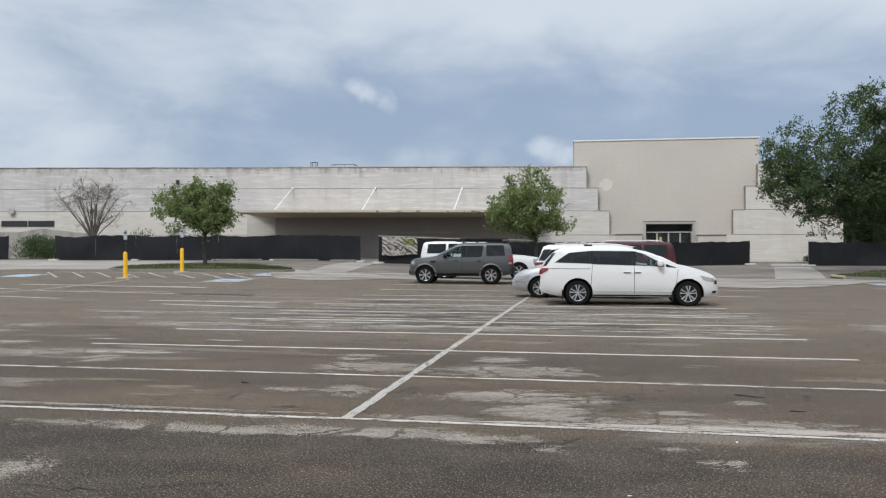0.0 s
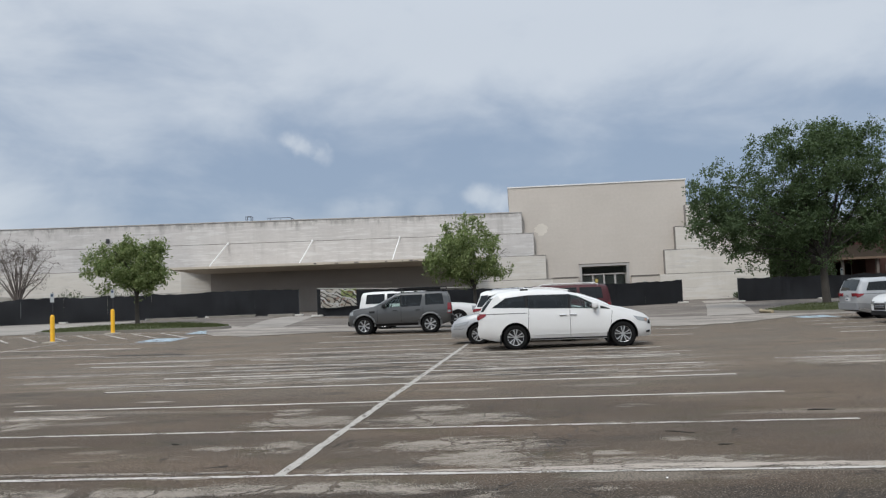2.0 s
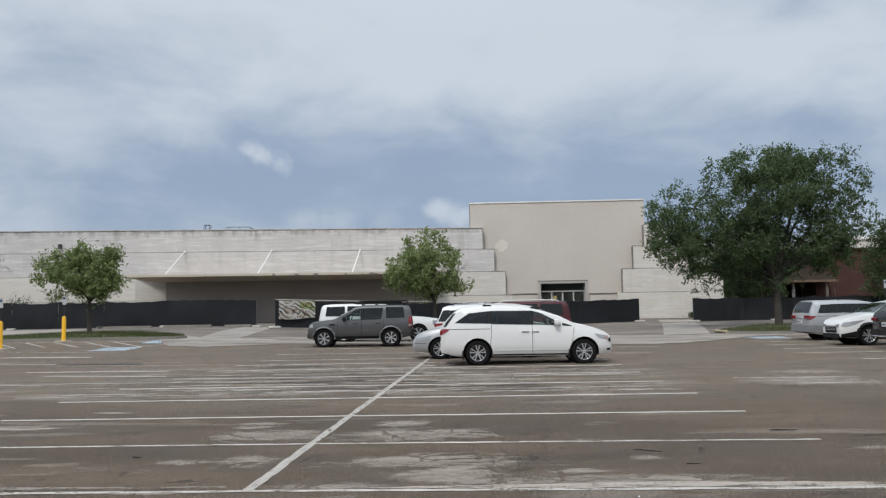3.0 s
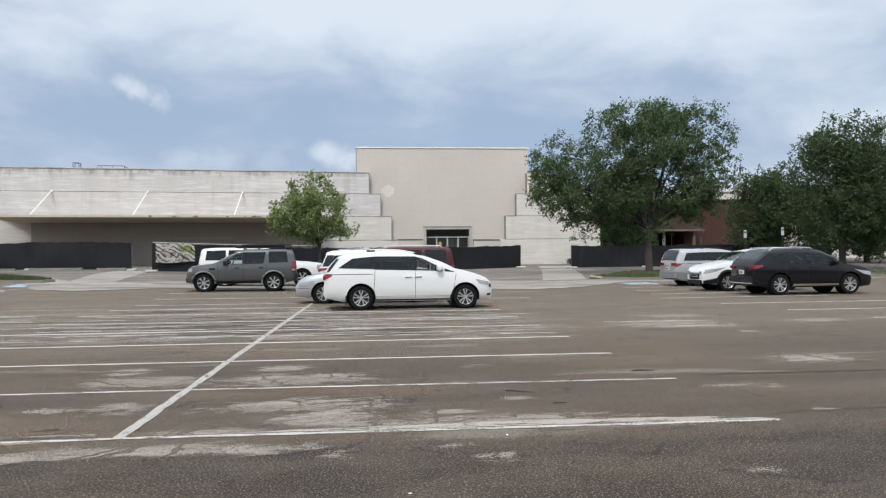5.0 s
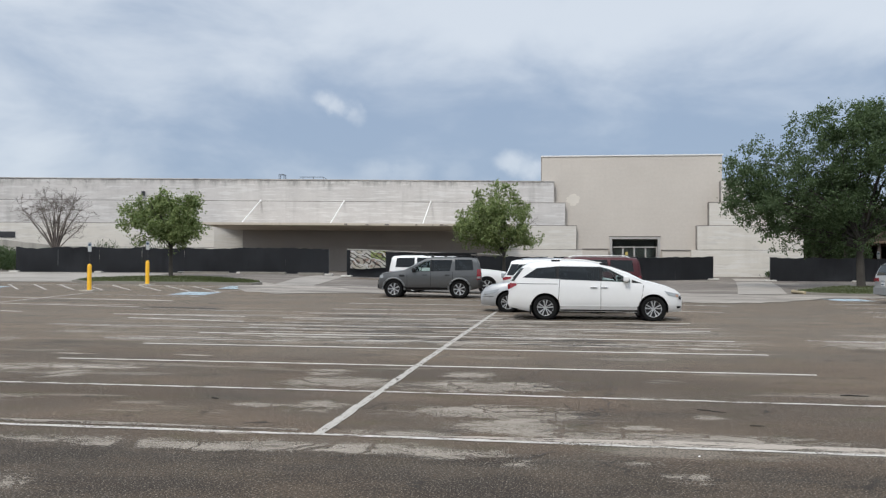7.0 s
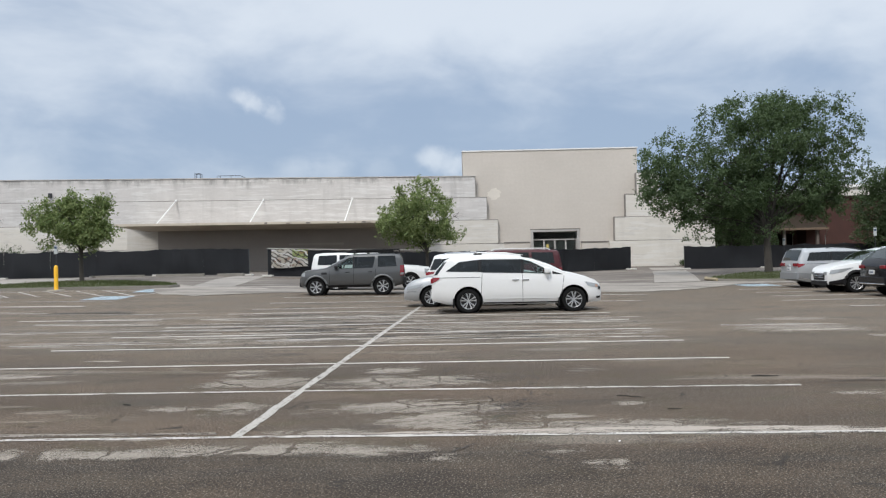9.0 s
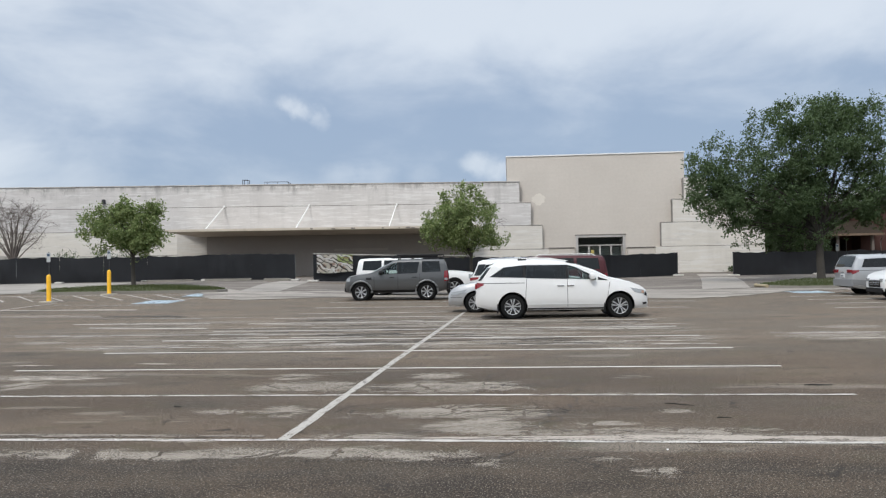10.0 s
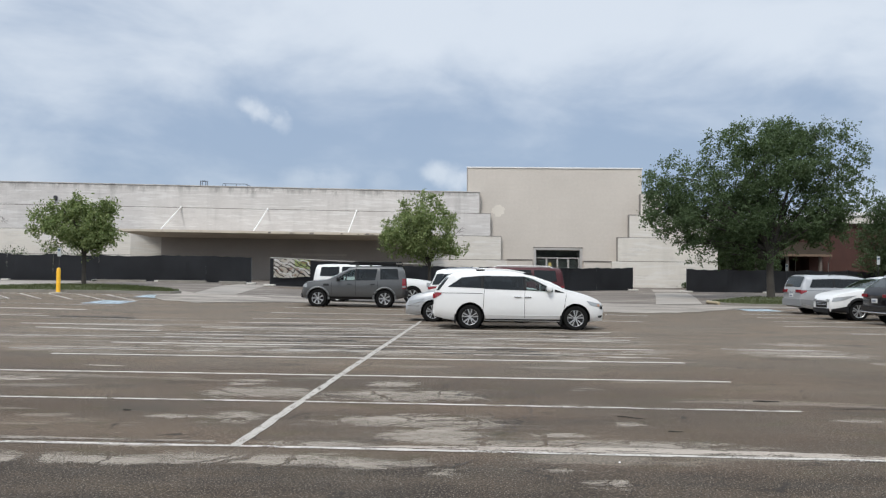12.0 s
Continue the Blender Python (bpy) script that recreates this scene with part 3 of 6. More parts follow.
for k, pts in enumerate((((-0.1, 7.5), (0.5, 8.0), (0.3, 8.5), (0.75, 8.9), (0.7, 9.6)), ((-0.4, 9.7), (-0.1, 10.4), (-0.35, 10.9), (-0.1, 11.7), (0.2, 12.1)), ((0.5, 10.0), (0.8, 10.5), (0.6, 10.9)),
                         ((-0.5, 6.2), (-0.1, 6.5), (0.1, 6.75)), ((0.15, 12.2), (-0.05, 12.9), (0.3, 13.6)), ((0.75, 9.7), (0.95, 10.3), (0.8, 11.0)), ((-0.3, 9.75), (0.4, 9.7), (1.2, 9.62)), ((-2.3, 9.75), (-1.4, 9.9), (-0.5, 9.8)), ((0.2, 7.6), (0.9, 7.5), (1.9, 7.35)), ((4.0, 9.6), (5.2, 10.0), (7.5, 10.1)), ((4.0, 7.3), (5.5, 7.5), (8.5, 7.6)), ((-3.7, 4.79), (-3.1, 4.75), (-2.5, 5.0), (-2.1, 5.04)), ((-2.6, 4.2), (-2.1, 4.26), (-1.7, 4.2)), ((-2.3, 6.27), (-1.4, 6.36), (-0.6, 6.30)), ((0.1, 16.6), (0.5, 17.5), (0.3, 18.2)), ((-13.6, 26.1), (-12, 25.8), (-10.8, 25.5)))):
    rnd = random.Random(k)
    for a, b in zip(pts, pts[1:]):
        last = a
        for j in range(1, 7):
            f = j / 6
            q = (a[0] + (b[0] - a[0]) * f + rnd.uniform(-.085, .085) * (j < 6), a[1] + (b[1] - a[1]) * f + rnd.uniform(-.06, .06) * (j < 6))
            line_between("tar_seam", last, q, rnd.uniform(0.006, 0.018) if k < 15 else 0.34, CRACK if k < 15 else TAR, worn, 0.009)
            last = q


# ---- concrete apron, kerbs and planted islands ----
EDGE = ((-60, 41), (-16.0, 40.3), (-14.4, 36.6), (-12.4, 34.9), (-10.0, 36.2), (-7.8, 37.3), (0, 36.0), (5.6, 33.9), (7.7, 33.5), (10.6, 35.5), (12.3, 37.4), (13.4, 39.5), (60, 41))


def apron():
    """Concrete drive between the car park and the fences, in cast slabs with open joints."""
    bm = bmesh.new()
    edge = lambda x: float(np.interp(x, *zip(*EDGE)))
    xs = np.arange(-60, 60.1, 3.0)
    for i in range(len(xs) - 1):
        for j in range(7):
            q = []
            for x, dx in ((xs[i], 0.008), (xs[i + 1], -0.008)):
                e = edge(x)
                step = (68.5 - e) / 7
                for v, dv in ((e + j * step, 0.008), (e + (j + 1) * step, -0.008)):
                    q.append((x + dx, v + dv))
            q = [q[0], q[2], q[3], q[1]]
            bm.faces.new([bm.verts.new((x, y, height(x, y) + 0.010)) for x, y in q])
    return part("apron_pavement", bm, DRIVE)


DRIVE = material("drive_surface", (0.135, 0.114, 0.095), 0.88, vary=0.4, grain=3, bump=0.2, bump_scale=30, island=0.35, blotch=0.45)
tagged(apron(), "stained pale concrete drive slabs before the store", "pavement", kind="structure")
bm = bmesh.new()
ring = []
rag = random.Random(8)
for x in np.arange(-60, 60.1, 0.6):
    e = float(np.interp(x, *zip(*EDGE)))
    ring.append([bm.verts.new((x, y, height(x, y) + 0.017)) for y in (e - 0.05 + rag.uniform(-0.35, 0.25), e + float(np.interp(x, (-18, -13, -8, 3, 7, 12, 16), (2.0, 5.4, 6.2, 6.0, 9.5, 5.0, 2.0))) + 0.5 * math.sin(x * 0.35) + rag.uniform(-0.3, 0.3))])
for a, b in zip(ring, ring[1:]):
    bm.faces.new((a[0], b[0], b[1], a[1]))
tagged(part("gutter_pavement", bm, CONCRETE), "pale concrete gutter strip along the car park edge", "pavement", kind="structure")
walk_strip = strip("crossing_pavement", [(9.9, 41.8), (12.5, 42.4), (14.9, 52.0), (17.3, 63.0), (17.8, 66), (15.2, 66), (14.6, 62.3), (12.3, 52.0)], material("smooth_concrete", (0.30, 0.272, 0.238), 0.85, vary=0.25, grain=4), 0.026)
gap_strip = strip("gap_pavement", [(-14.3, 40.8), (-12.2, 41.2), (-13.5, 53.4), (-15.4, 53.4), (-15.5, 48.9)], material("lane_concrete", (0.27, 0.245, 0.215), 0.85, vary=0.3, grain=5, blotch=0.35), 0.024)
tagged(gap_strip, "pale concrete lane that leads to the fence gap", "pavement", kind="structure")
west_strip = strip("west_pavement", [(-60, 41.3), (-26.4, 41.0), (-26.9, 44.0), (-25.2, 47.2), (-25.4, 53.0), (-60, 53.6)], material("west_concrete", (0.29, 0.265, 0.232), 0.85, vary=0.3, grain=4, blotch=0.3), 0.024)
tagged(west_strip, "pale stained concrete before the long fence", "pavement", kind="structure")
tagged(walk_strip, "smooth pale concrete ramp strip across the drive", "pavement", kind="structure")


KERB_DARK = material("dark_kerb", (0.20, 0.185, 0.16), 0.9, vary=0.3, grain=8, bump=0.2)
KERB_TAN = material("kerb_paint", (0.34, 0.28, 0.18), 0.85, vary=0.3, grain=9)


def island(name, outline, label, seed, nose=()):
    ob = empty(name, Matrix(), label, "planting bed", kind="structure")
    n = len(outline)
    cx, cy = sum(p[0] for p in outline) / n, sum(p[1] for p in outline) / n
    inner = []
    for x, y in outline:
        d = math.hypot(x - cx, y - cy)
        inner.append((x + (cx - x) / d * 0.16, y + (cy - y) / d * 0.16))
    bm = bmesh.new()
    lo = [bm.verts.new((x, y, height(x, y) - 0.05)) for x, y in outline]
    to = [bm.verts.new((x + (cx - x) * 0.002, y, height(x, y) + 0.14)) for x, y in outline]
    ti = [bm.verts.new((x, y, height(x, y) + 0.14)) for x, y in inner]
    bi = [bm.verts.new((x, y, height(x, y))) for x, y in inner]
    for a, b in ((lo, to), (to, ti), (ti, bi)):
        for k in range(n):
            bm.faces.new((a[k], a[(k + 1) % n], b[(k + 1) % n], b[k]))
    bmesh.ops.recalc_face_normals(bm, faces=bm.faces)
    part("kerb", bm, KERB_DARK, ob, "weathered dark concrete kerb")
    if nose:
        bm = bmesh.new()
        tube(bm, [(x, y, height(x, y) + 0.10) for x, y in nose], [0.085] * len(nose), 8)
        part("kerb_nose", bm, KERB_TAN, ob, "worn yellow paint on the kerb's nose", smooth=True)
    bm = bmesh.new()
    c = bm.verts.new((cx, cy, height(cx, cy) + 0.20))
    ring = [bm.verts.new((x, y, height(x, y) + 0.12)) for x, y in inner]
    for k in range(n):
        bm.faces.new((ring[k], ring[(k + 1) % n], c))
    part("turf", bm, GRASS_SOIL, ob, "short patchy turf")
    rnd = random.Random(seed)
    vs, fs = [], []
    for _ in range(9000):
        k = rnd.randrange(n)
        a, b = rnd.random(), rnd.random()
        if a + b > 1:
            a, b = 1 - a, 1 - b
        x = cx + (inner[k][0] - cx) * a + (inner[(k + 1) % n][0] - cx) * b
        y = cy + (inner[k][1] - cy) * a + (inner[(k + 1) % n][1] - cy) * b
        z = height(x, y) + 0.12 + 0.08 * (1 - a - b)
        h, t, w = rnd.uniform(0.05, 0.13), rnd.uniform(0, 6.28), 0.014
        i = len(vs)
        vs += [(x - w * math.cos(t), y - w * math.sin(t), z - 0.02), (x + w * math.cos(t), y + w * math.sin(t), z - 0.02), (x + rnd.uniform(-.04, .04), y + rnd.uniform(-.04, .04), z + h)]
        fs.append((i, i + 1, i + 2))
    me = bpy.data.meshes.new("grass")
    me.from_pydata(vs, [], fs)
    me.materials.append(BLADE)
    g = new("grass", me)
    g.parent = ob
    g["kind"] = "stuff"
    return ob


def rounded(x0, x1, y0, y1, r):
    out = []
    for cx, cy, a0 in ((x1 - r, y0 + r, -90), (x1 - r, y1 - r, 0), (x0 + r, y1 - r, 90), (x0 + r, y0 + r, 180)):
        out += [(cx + r * math.cos(radians(a0 + a)), cy + r * math.sin(radians(a0 + a))) for a in range(0, 91, 15)]
    return out


island("island_1", [(-25.6, 40.6), (-24.0, 39.5), (-20.0, 39.5), (-16.2, 40.0), (-15.2, 40.3), (-14.9, 41.0), (-15.4, 42.2), (-17.0, 43.8), (-19.0, 45.3), (-22.0, 46.2), (-25.0, 45.6), (-26.4, 43.2)], "grass island with a concrete kerb", 3)
island("island_2", [(13.1, 43.6), (13.5, 42.0), (14.6, 41.1), (17.0, 40.8), (24.0, 40.8), (34.0, 41.2), (35.5, 44.0), (34.0, 52.0), (25.0, 53.0), (19.0, 53.0), (16.6, 50.2), (13.9, 45.6)], "grass island with a concrete kerb", 4, ((13.5, 44.8), (13.1, 43.6), (13.35, 42.4)))

# ---- the store ----
store = empty("department_store", Matrix(), "cream masonry department store with a stepped facade and taller entrance block", "building")
WING = math.atan(0.135)
west = Matrix.Translation((1.03, 69.3, 0)) @ Matrix.Rotation(WING, 4, "Z")   # local x along the wall, negative to the west


def wing_part(name, bm, mat, label=""):
    bm.transform(west)
    return part(name, bm, mat, store, label)


LEVELS = (0.3, 2.80, 4.87, 6.84, 8.67)
RECESS_L, RECESS_R = -29.4, -4.6
for lvl, xe in ((0, 2.6), (1, 1.95), (2, 0.98), (3, 0.0)):
    z0, z1 = LEVELS[lvl], LEVELS[lvl + 1] - 0.035
    spans = ((-75, RECESS_L), (RECESS_R, xe)) if lvl < 2 else ((-75, xe),)
    for a, b in spans:
        bm = boxed(a, b, 0, 1.2, z0 - (0.5 if lvl == 0 else 0), z1, bevel=0.015)
        wing_part("wall_band", bm, CREAM if lvl < 2 else STAINED)
    # set-back joints, coloured dark to carry the shadow line between courses
    if lvl:
        for a, b in spans:
            wing_part("joint", boxed(a + 0.03, b - 0.03, 0.03, 1.1, z0 - 0.035, z0), GRIME_SHADE, "shadowed joint between wall courses")
    wing_part("end_stain", boxed(xe, xe + 0.025, -0.005, 1.15, z0 + 0.02, z1 + 0.02), SMUDGE, "dark weathered end of a wall course")
    if lvl < 3:
        wing_part("step_coping", boxed(xe - 1.5, xe + 0.03, -0.025, 1.2, z1 + 0.004, z1 + 0.055, bevel=0.01), SMUDGE, "smudged coping on a wall step")
wing_part("coping", boxed(-75, 0.05, -0.05, 1.25, 8.65, 8.735, bevel=0.012), COPING, "pale weathered parapet edge")
part("low_wall", boxed(3.5, 5.7, 69.55, 70.0, -0.2, 2.78), TOWER, store)
part("ledge", boxed(3.5, 5.72, 69.5, 70.0, 2.78, 2.88, bevel=0.01), GRIME_SHADE, store, "weathered low ledge")
RECESS_TRIM = material("pale_trim", (0.42, 0.38, 0.34), 0.8, vary=0.15)
# the deep recess under the canopy: its wall colour is darkened to strengthen the shade
wing_part("backing", boxed(RECESS_L + 2.1, RECESS_R + 0.6, 0.95, 1.3, 0.2, 4.9), RECESS, "wall under the canopy, coloured dark brown for its shade")
# the slanted plan is added so the canopy's shade deepens gradually
bm = bmesh.new()
plan = ((RECESS_L, 0.0), (RECESS_L + 2.3, 0.97), (RECESS_L + 2.3, 1.3), (RECESS_L, 1.3))
lo, hi = [[bm.verts.new((x, y, z)) for x, y in plan] for z in (-0.2, 4.82)]
bm.faces.new(lo)
bm.faces.new(list(reversed(hi)))
for k in range(4):
    bm.faces.new((lo[k], lo[(k + 1) % 4], hi[(k + 1) % 4], hi[k]))
bmesh.ops.recalc_face_normals(bm, faces=bm.faces)
wing_part("splayed_wall", bm, CREAM, "cream wall that turns in under the canopy")
wing_part("soffit", boxed(RECESS_L, RECESS_R, 0.02, 0.95, 4.62, 4.86), CANOPY)
wing_part("sign_panel", boxed(-16.2, -11.5, 0.85, 0.95, 2.95, 3.12), RECESS_TRIM, "pale strip on the recessed wall")
# canopy: a slab with a sloped underside
bm = bmesh.new()
prof = ((0.0, 4.30), (0.0, 4.78), (-4.55, 4.72), (-4.55, 4.56), (-4.3, 4.52))
a = [bm.verts.new((-27.7 + 0.30 * y, y, z)) for y, z in prof]
b = [bm.verts.new((-3.9, y, z)) for y, z in prof]
for k in range(5):
    bm.faces.new((a[k], a[(k + 1) % 5], b[(k + 1) % 5], b[k]))
bm.faces.new(list(reversed(a)))
bm.faces.new(b)
bmesh.ops.recalc_face_normals(bm, faces=bm.faces)
wing_part("canopy", bm, CANOPY, "long flat tan canopy with a stained edge")
wing_part("canopy_edge", boxed(-29.08, -3.87, -4.60, -4.55, 4.55, 4.735), CANOPY)
for k, x in enumerate((-25.4, -18.2, -10.7)):
    bm = bmesh.new()
    tube(bm, [(x, -0.05, 6.86), (x - 0.62, -4.1, 4.74)], (0.045, 0.045), 8)
    box(bm, x - 0.07, x + 0.07, -0.08, 0.02, 6.75, 6.95)
    wing_part("hanger_rod", bm, WHITE, "white steel hanger rod")
rnd = random.Random(5)
for k in range(9):
    x = rnd.uniform(-18, -5)
    wing_part("edge_chip", boxed(x, x + rnd.uniform(0.1, 0.35), -4.615, -4.60, 4.58, 4.58 + rnd.uniform(0.05, 0.12)), GRIME_SHADE)
# openings low in the west end, with a round lamp over them
for x in (-52.5, -50.0, -47.6):
    wing_part("loading_opening", boxed(x - 1.15, x + 1.15, -0.06, 0.2, 3.55, 4.05), DARKSTEEL, "dark louvred opening")
bm = bmesh.new()
tube(bm, [(-50.2, 0.0, 4.9), (-50.2, -0.25, 4.9)], (0.28, 0.30), 14)
wing_part("wall_lamp", bm, BRONZE, "round wall floodlight")
for x in (-35.6,):
    wing_part("wall_fixture", boxed(x, x + 0.25, -0.25, 0.0, 7.2, 7.6, bevel=0.03), DARKSTEEL)
wing_part("roof_slab", boxed(-75, 0.0, 1.2, 30, 8.0, 8.3), CONCRETE)

# entrance block
part("tower_wall", boxed(-0.03, 6.0, 70, 100, 0, 10.92), TOWER, store, "tall plain beige wall of the entrance block")
part("tower_wall", boxed(9.96, 15.28, 70, 100, 0, 10.92), TOWER, store)
part("tower_wall", boxed(6.0, 9.96, 70, 100, 3.70, 10.92), TOWER, store)
part("cap", boxed(-0.10, 15.35, 69.93, 100, 10.92, 11.02), CAP, store, "thin white roof edge")
bm = bmesh.new()
rnd = random.Random(21)
bm.faces.new([bm.verts.new((2.7 + r * math.cos(a), 69.992, 7.15 + 0.8 * r * math.sin(a))) for a, r in ((2 * math.pi * k / 26, rnd.uniform(0.50, 0.72)) for k in range(26))])
part("paint_patch", bm, REPAINT, store, "pale repainted patch")
# glazed entrance set back in its frame
for a in ((5.85, 6.06, 69.9, 70.5, 0.3, 3.9), (9.90, 10.11, 69.9, 70.5, 0.3, 3.9), (6.06, 9.90, 69.9, 70.5, 3.72, 3.9)):
    part("entrance_frame", boxed(*a, bevel=0.01), BRONZE, store, "pale metal entrance frame")
# dark strip that stands for the shade above the entrance frame
part("entrance_shade_strip", boxed(5.8, 10.16, 69.88, 70.0, 3.9, 3.97), GRIME_SHADE, store)
part("transom_glass", boxed(6.06, 9.90, 70.46, 70.5, 3.06, 3.72), GLASS, store, "dark transom glass")
part("transom_bar", boxed(6.06, 9.90, 70.36, 70.5, 2.98, 3.08), BRONZE, store)
for k in range(4):
    x0 = 6.06 + 0.96 * k
    door = part("entrance_door", boxed(x0 + 0.06, x0 + 0.90, 70.44, 70.47, 0.6, 2.95), GLASS, store, "dark glass entrance door")
    for q in ((x0, x0 + 0.07), (x0 + 0.89, x0 + 0.96)):
        part("door_frame", boxed(q[0], q[1], 70.38, 70.5, 0.55, 2.98), BRONZE, door)
    part("door_frame", boxed(x0 + 0.07, x0 + 0.89, 70.38, 70.5, 0.55, 0.85), BRONZE, door)
# wall added close behind the glass: pale below to brighten the panes, darker above
part("entrance_lobby", boxed(6.0, 9.96, 72.0, 72.2, 0.3, 2.9), CREAM, store, "pale lobby wall behind the doors")
part("entrance_lobby", boxed(6.0, 9.96, 72.6, 72.8, 2.9, 3.7), RECESS, store)
NOTICE = material("notice_print", (0.40, 0.32, 0.10), 0.6, vary=0.2)
part("notice", boxed(7.2, 7.46, 70.40, 70.415, 2.30, 2.62), NOTICE, store, "yellow notice on the entrance door")
# east wing
for lvl, xs0 in ((0, 12.6), (1, 13.1), (2, 14.08), (3, 15.05)):
    z0, z1 = LEVELS[lvl], LEVELS[lvl + 1] - 0.035
    xe = 21.7 if lvl < 3 else 17.0
    part("wall_band", boxed(xs0, xe, 69.3, 70.6, z0 - (0.5 if lvl == 0 else 0), z1, bevel=0.015), CREAM, store)
    if lvl:
        part("joint", boxed(xs0 + 0.03, xe - 0.03, 69.33, 70.5, z0 - 0.035, z0), GRIME_SHADE, store)
        part("end_stain", boxed(xs0 - 0.025, xs0, 69.3, 70.3, z0 + 0.02, z1), SMUDGE, store)
        part("coping", boxed(xs0, min(xe, xs0 + 1.05), 69.27, 70.6, z1 + 0.004, z1 + 0.05), SMUDGE, store)
part("low_wall", boxed(10.25, 12.6, 69.55, 70.0, -0.2, 2.70), TOWER, store)
part("ledge", boxed(10.22, 12.6, 69.5, 70.0, 2.70, 2.80, bevel=0.01), GRIME_SHADE, store)
# takes the same shade-darkened brown
part("wall_return", boxed(21.3, 21.7, 70.6, 95, 0, 6.8), RECESS, store, "end wall in a dark colour that stands for shade")

# ---- rooftop gear ----
gear = empty("roof_ladder", Matrix.Translation((-23.5, 69.5, 8.3)), "small square steel roof access frame", "roof equipment")
for x in (-0.24, 0.24):
    for y in (0, 0.45):
        part("post", boxed(x - 0.022, x + 0.022, y - 0.022, y + 0.022, 0, 1.22), DARKSTEEL, gear)
for y in (0, 0.45):
    for z in (0.75, 1.2):
        part("rail", boxed(-0.24, 0.24, y - 0.02, y + 0.02, z - 0.02, z + 0.02), DARKSTEEL, gear)
gear = empty("roof_pipe_rack", Matrix.Translation((-21.2, 71.8, 8.3)), "low run of pipe on the roof", "roof equipment")
bm = bmesh.new()
tube(bm, [(-1.35, 0, 0.8), (-1.25, 0, 1.22), (0.9, 0, 1.2), (1.35, 0, 0.95)], (0.025, 0.025, 0.025, 0.025), 6)
part("pipe", bm, DARKSTEEL, gear)
for x in (-1.0, 0.0, 1.0):
    part("post", boxed(x - 0.02, x + 0.02, -0.02, 0.02, 0, 1.18), DARKSTEEL, gear)


# ---- fences with black screens ----
FOOT = material("foot_concrete", (0.52, 0.50, 0.46), 0.85, vary=0.2, grain=8)
def fence(points, label, seed, top=1.86, rail=False):
    """Temporary fence: steel posts on concrete feet, black screen stretched between them with a slack upper edge."""
    rnd = random.Random(seed)
    ob = empty("screened_fence", Matrix(), label, "fence", "site fences")
    for (ax, ay), (bx, by) in zip(points, points[1:]):
        d = math.hypot(bx - ax, by - ay)
        n = max(1, round(d / 3.05))
        for k in range(n):
            p = [(ax + (bx - ax) * f, ay + (by - ay) * f) for f in (k / n, (k + 1) / n)]
            bm = bmesh.new()
            cols, rows = 16, 6
            nx, ny = (by - ay) / d, -(bx - ax) / d
            sag, bulge, ph = rnd.uniform(0.0, 0.12), rnd.uniform(-0.16, 0.10), rnd.uniform(0, 6)
            crease = [rnd.uniform(-0.045, 0.045) for _ in range(17)]
            grid = []
            for i in range(cols + 1):
                f = i / cols
                x, y = p[0][0] + (p[1][0] - p[0][0]) * f, p[0][1] + (p[1][1] - p[0][1]) * f
                z0 = height(x, y)
                col = []
                for j in range(rows + 1):
                    g = j / rows
                    o = bulge * math.sin(math.pi * f) * math.sin(math.pi * g) + 0.025 * math.sin(ph + 9 * f + 3 * g) + crease[i] * (1 - abs(2 * g - 1) ** 3)
                    z = z0 + 0.05 + (top - 0.05 - sag * math.sin(math.pi * f) + 0.02 * math.sin(ph + 21 * f) + 0.35 * crease[i]) * g
                    col.append(bm.verts.new((x + nx * o, y + ny * o, z)))
                grid.append(col)
            for i in range(cols):
                for j in range(rows):
                    bm.faces.new((grid[i][j], grid[i + 1][j], grid[i + 1][j + 1], grid[i][j + 1]))
            bmesh.ops.solidify(bm, geom=bm.faces[:], thickness=0.012)
            part("screen", bm, FABRIC, ob, smooth=True)
        if rail:
            bm = bmesh.new()
            tube(bm, [(ax, ay, height(ax, ay) + top + 0.06), (bx, by, height(bx, by) + top + 0.06)], (0.022, 0.022), 6)
            part("top_rail", bm, FOOT, ob, "pale top rail")
        for k in range(n + 1):
            x, y = ax + (bx - ax) * k / n, ay + (by - ay) * k / n
            z = height(x, y)
            bm = bmesh.new()
            tube(bm, [(x, y + 0.05, z), (x, y + 0.05, z + top + 0.03)], (0.028, 0.028), 8)
            part("post", bm, STEEL, ob)
            if k % 2 == 0:
                w = rnd.uniform(0.25, 0.42)
                part("foot", boxed(x - w, x + w, y - 0.28, y + 0.25, z, z + 0.13, bevel=0.03), FOOT, ob, "pale concrete foot block")
    return ob


for k, (a, b) in enumerate((((-25.2, 53.4), (-22.0, 53.8)), ((-21.2, 53.9), (-17.9, 54.0)), ((-17.0, 54.0), (-15.1, 53.8)))):
    dx, dy = b[0] - a[0], b[1] - a[1]
    m = Matrix.Translation((a[0], a[1], height(*a))) @ Matrix.Rotation(math.atan2(dy, dx), 4, "Z")
    bm = boxed(0, math.hypot(dx, dy), -0.12, 0.12, -0.05, 0.15, bevel=0.03)
    kerb = part("fence_kerb", bm, KERB_DARK)
    kerb.matrix_world = m
    tagged(kerb, "dark weathered kerb piece along the fence foot", "kerb", "fence foot kerbs", kind="structure")
fence([(-58, 54.9), (-43.3, 55.2)], "black screened steel fence at the weeds", 1)
fence([(-37.9, 53.2), (-25.5, 54.2), (-21.3, 54.7), (-14.95, 54.5)], "black screened steel fence with a slack upper edge", 2)
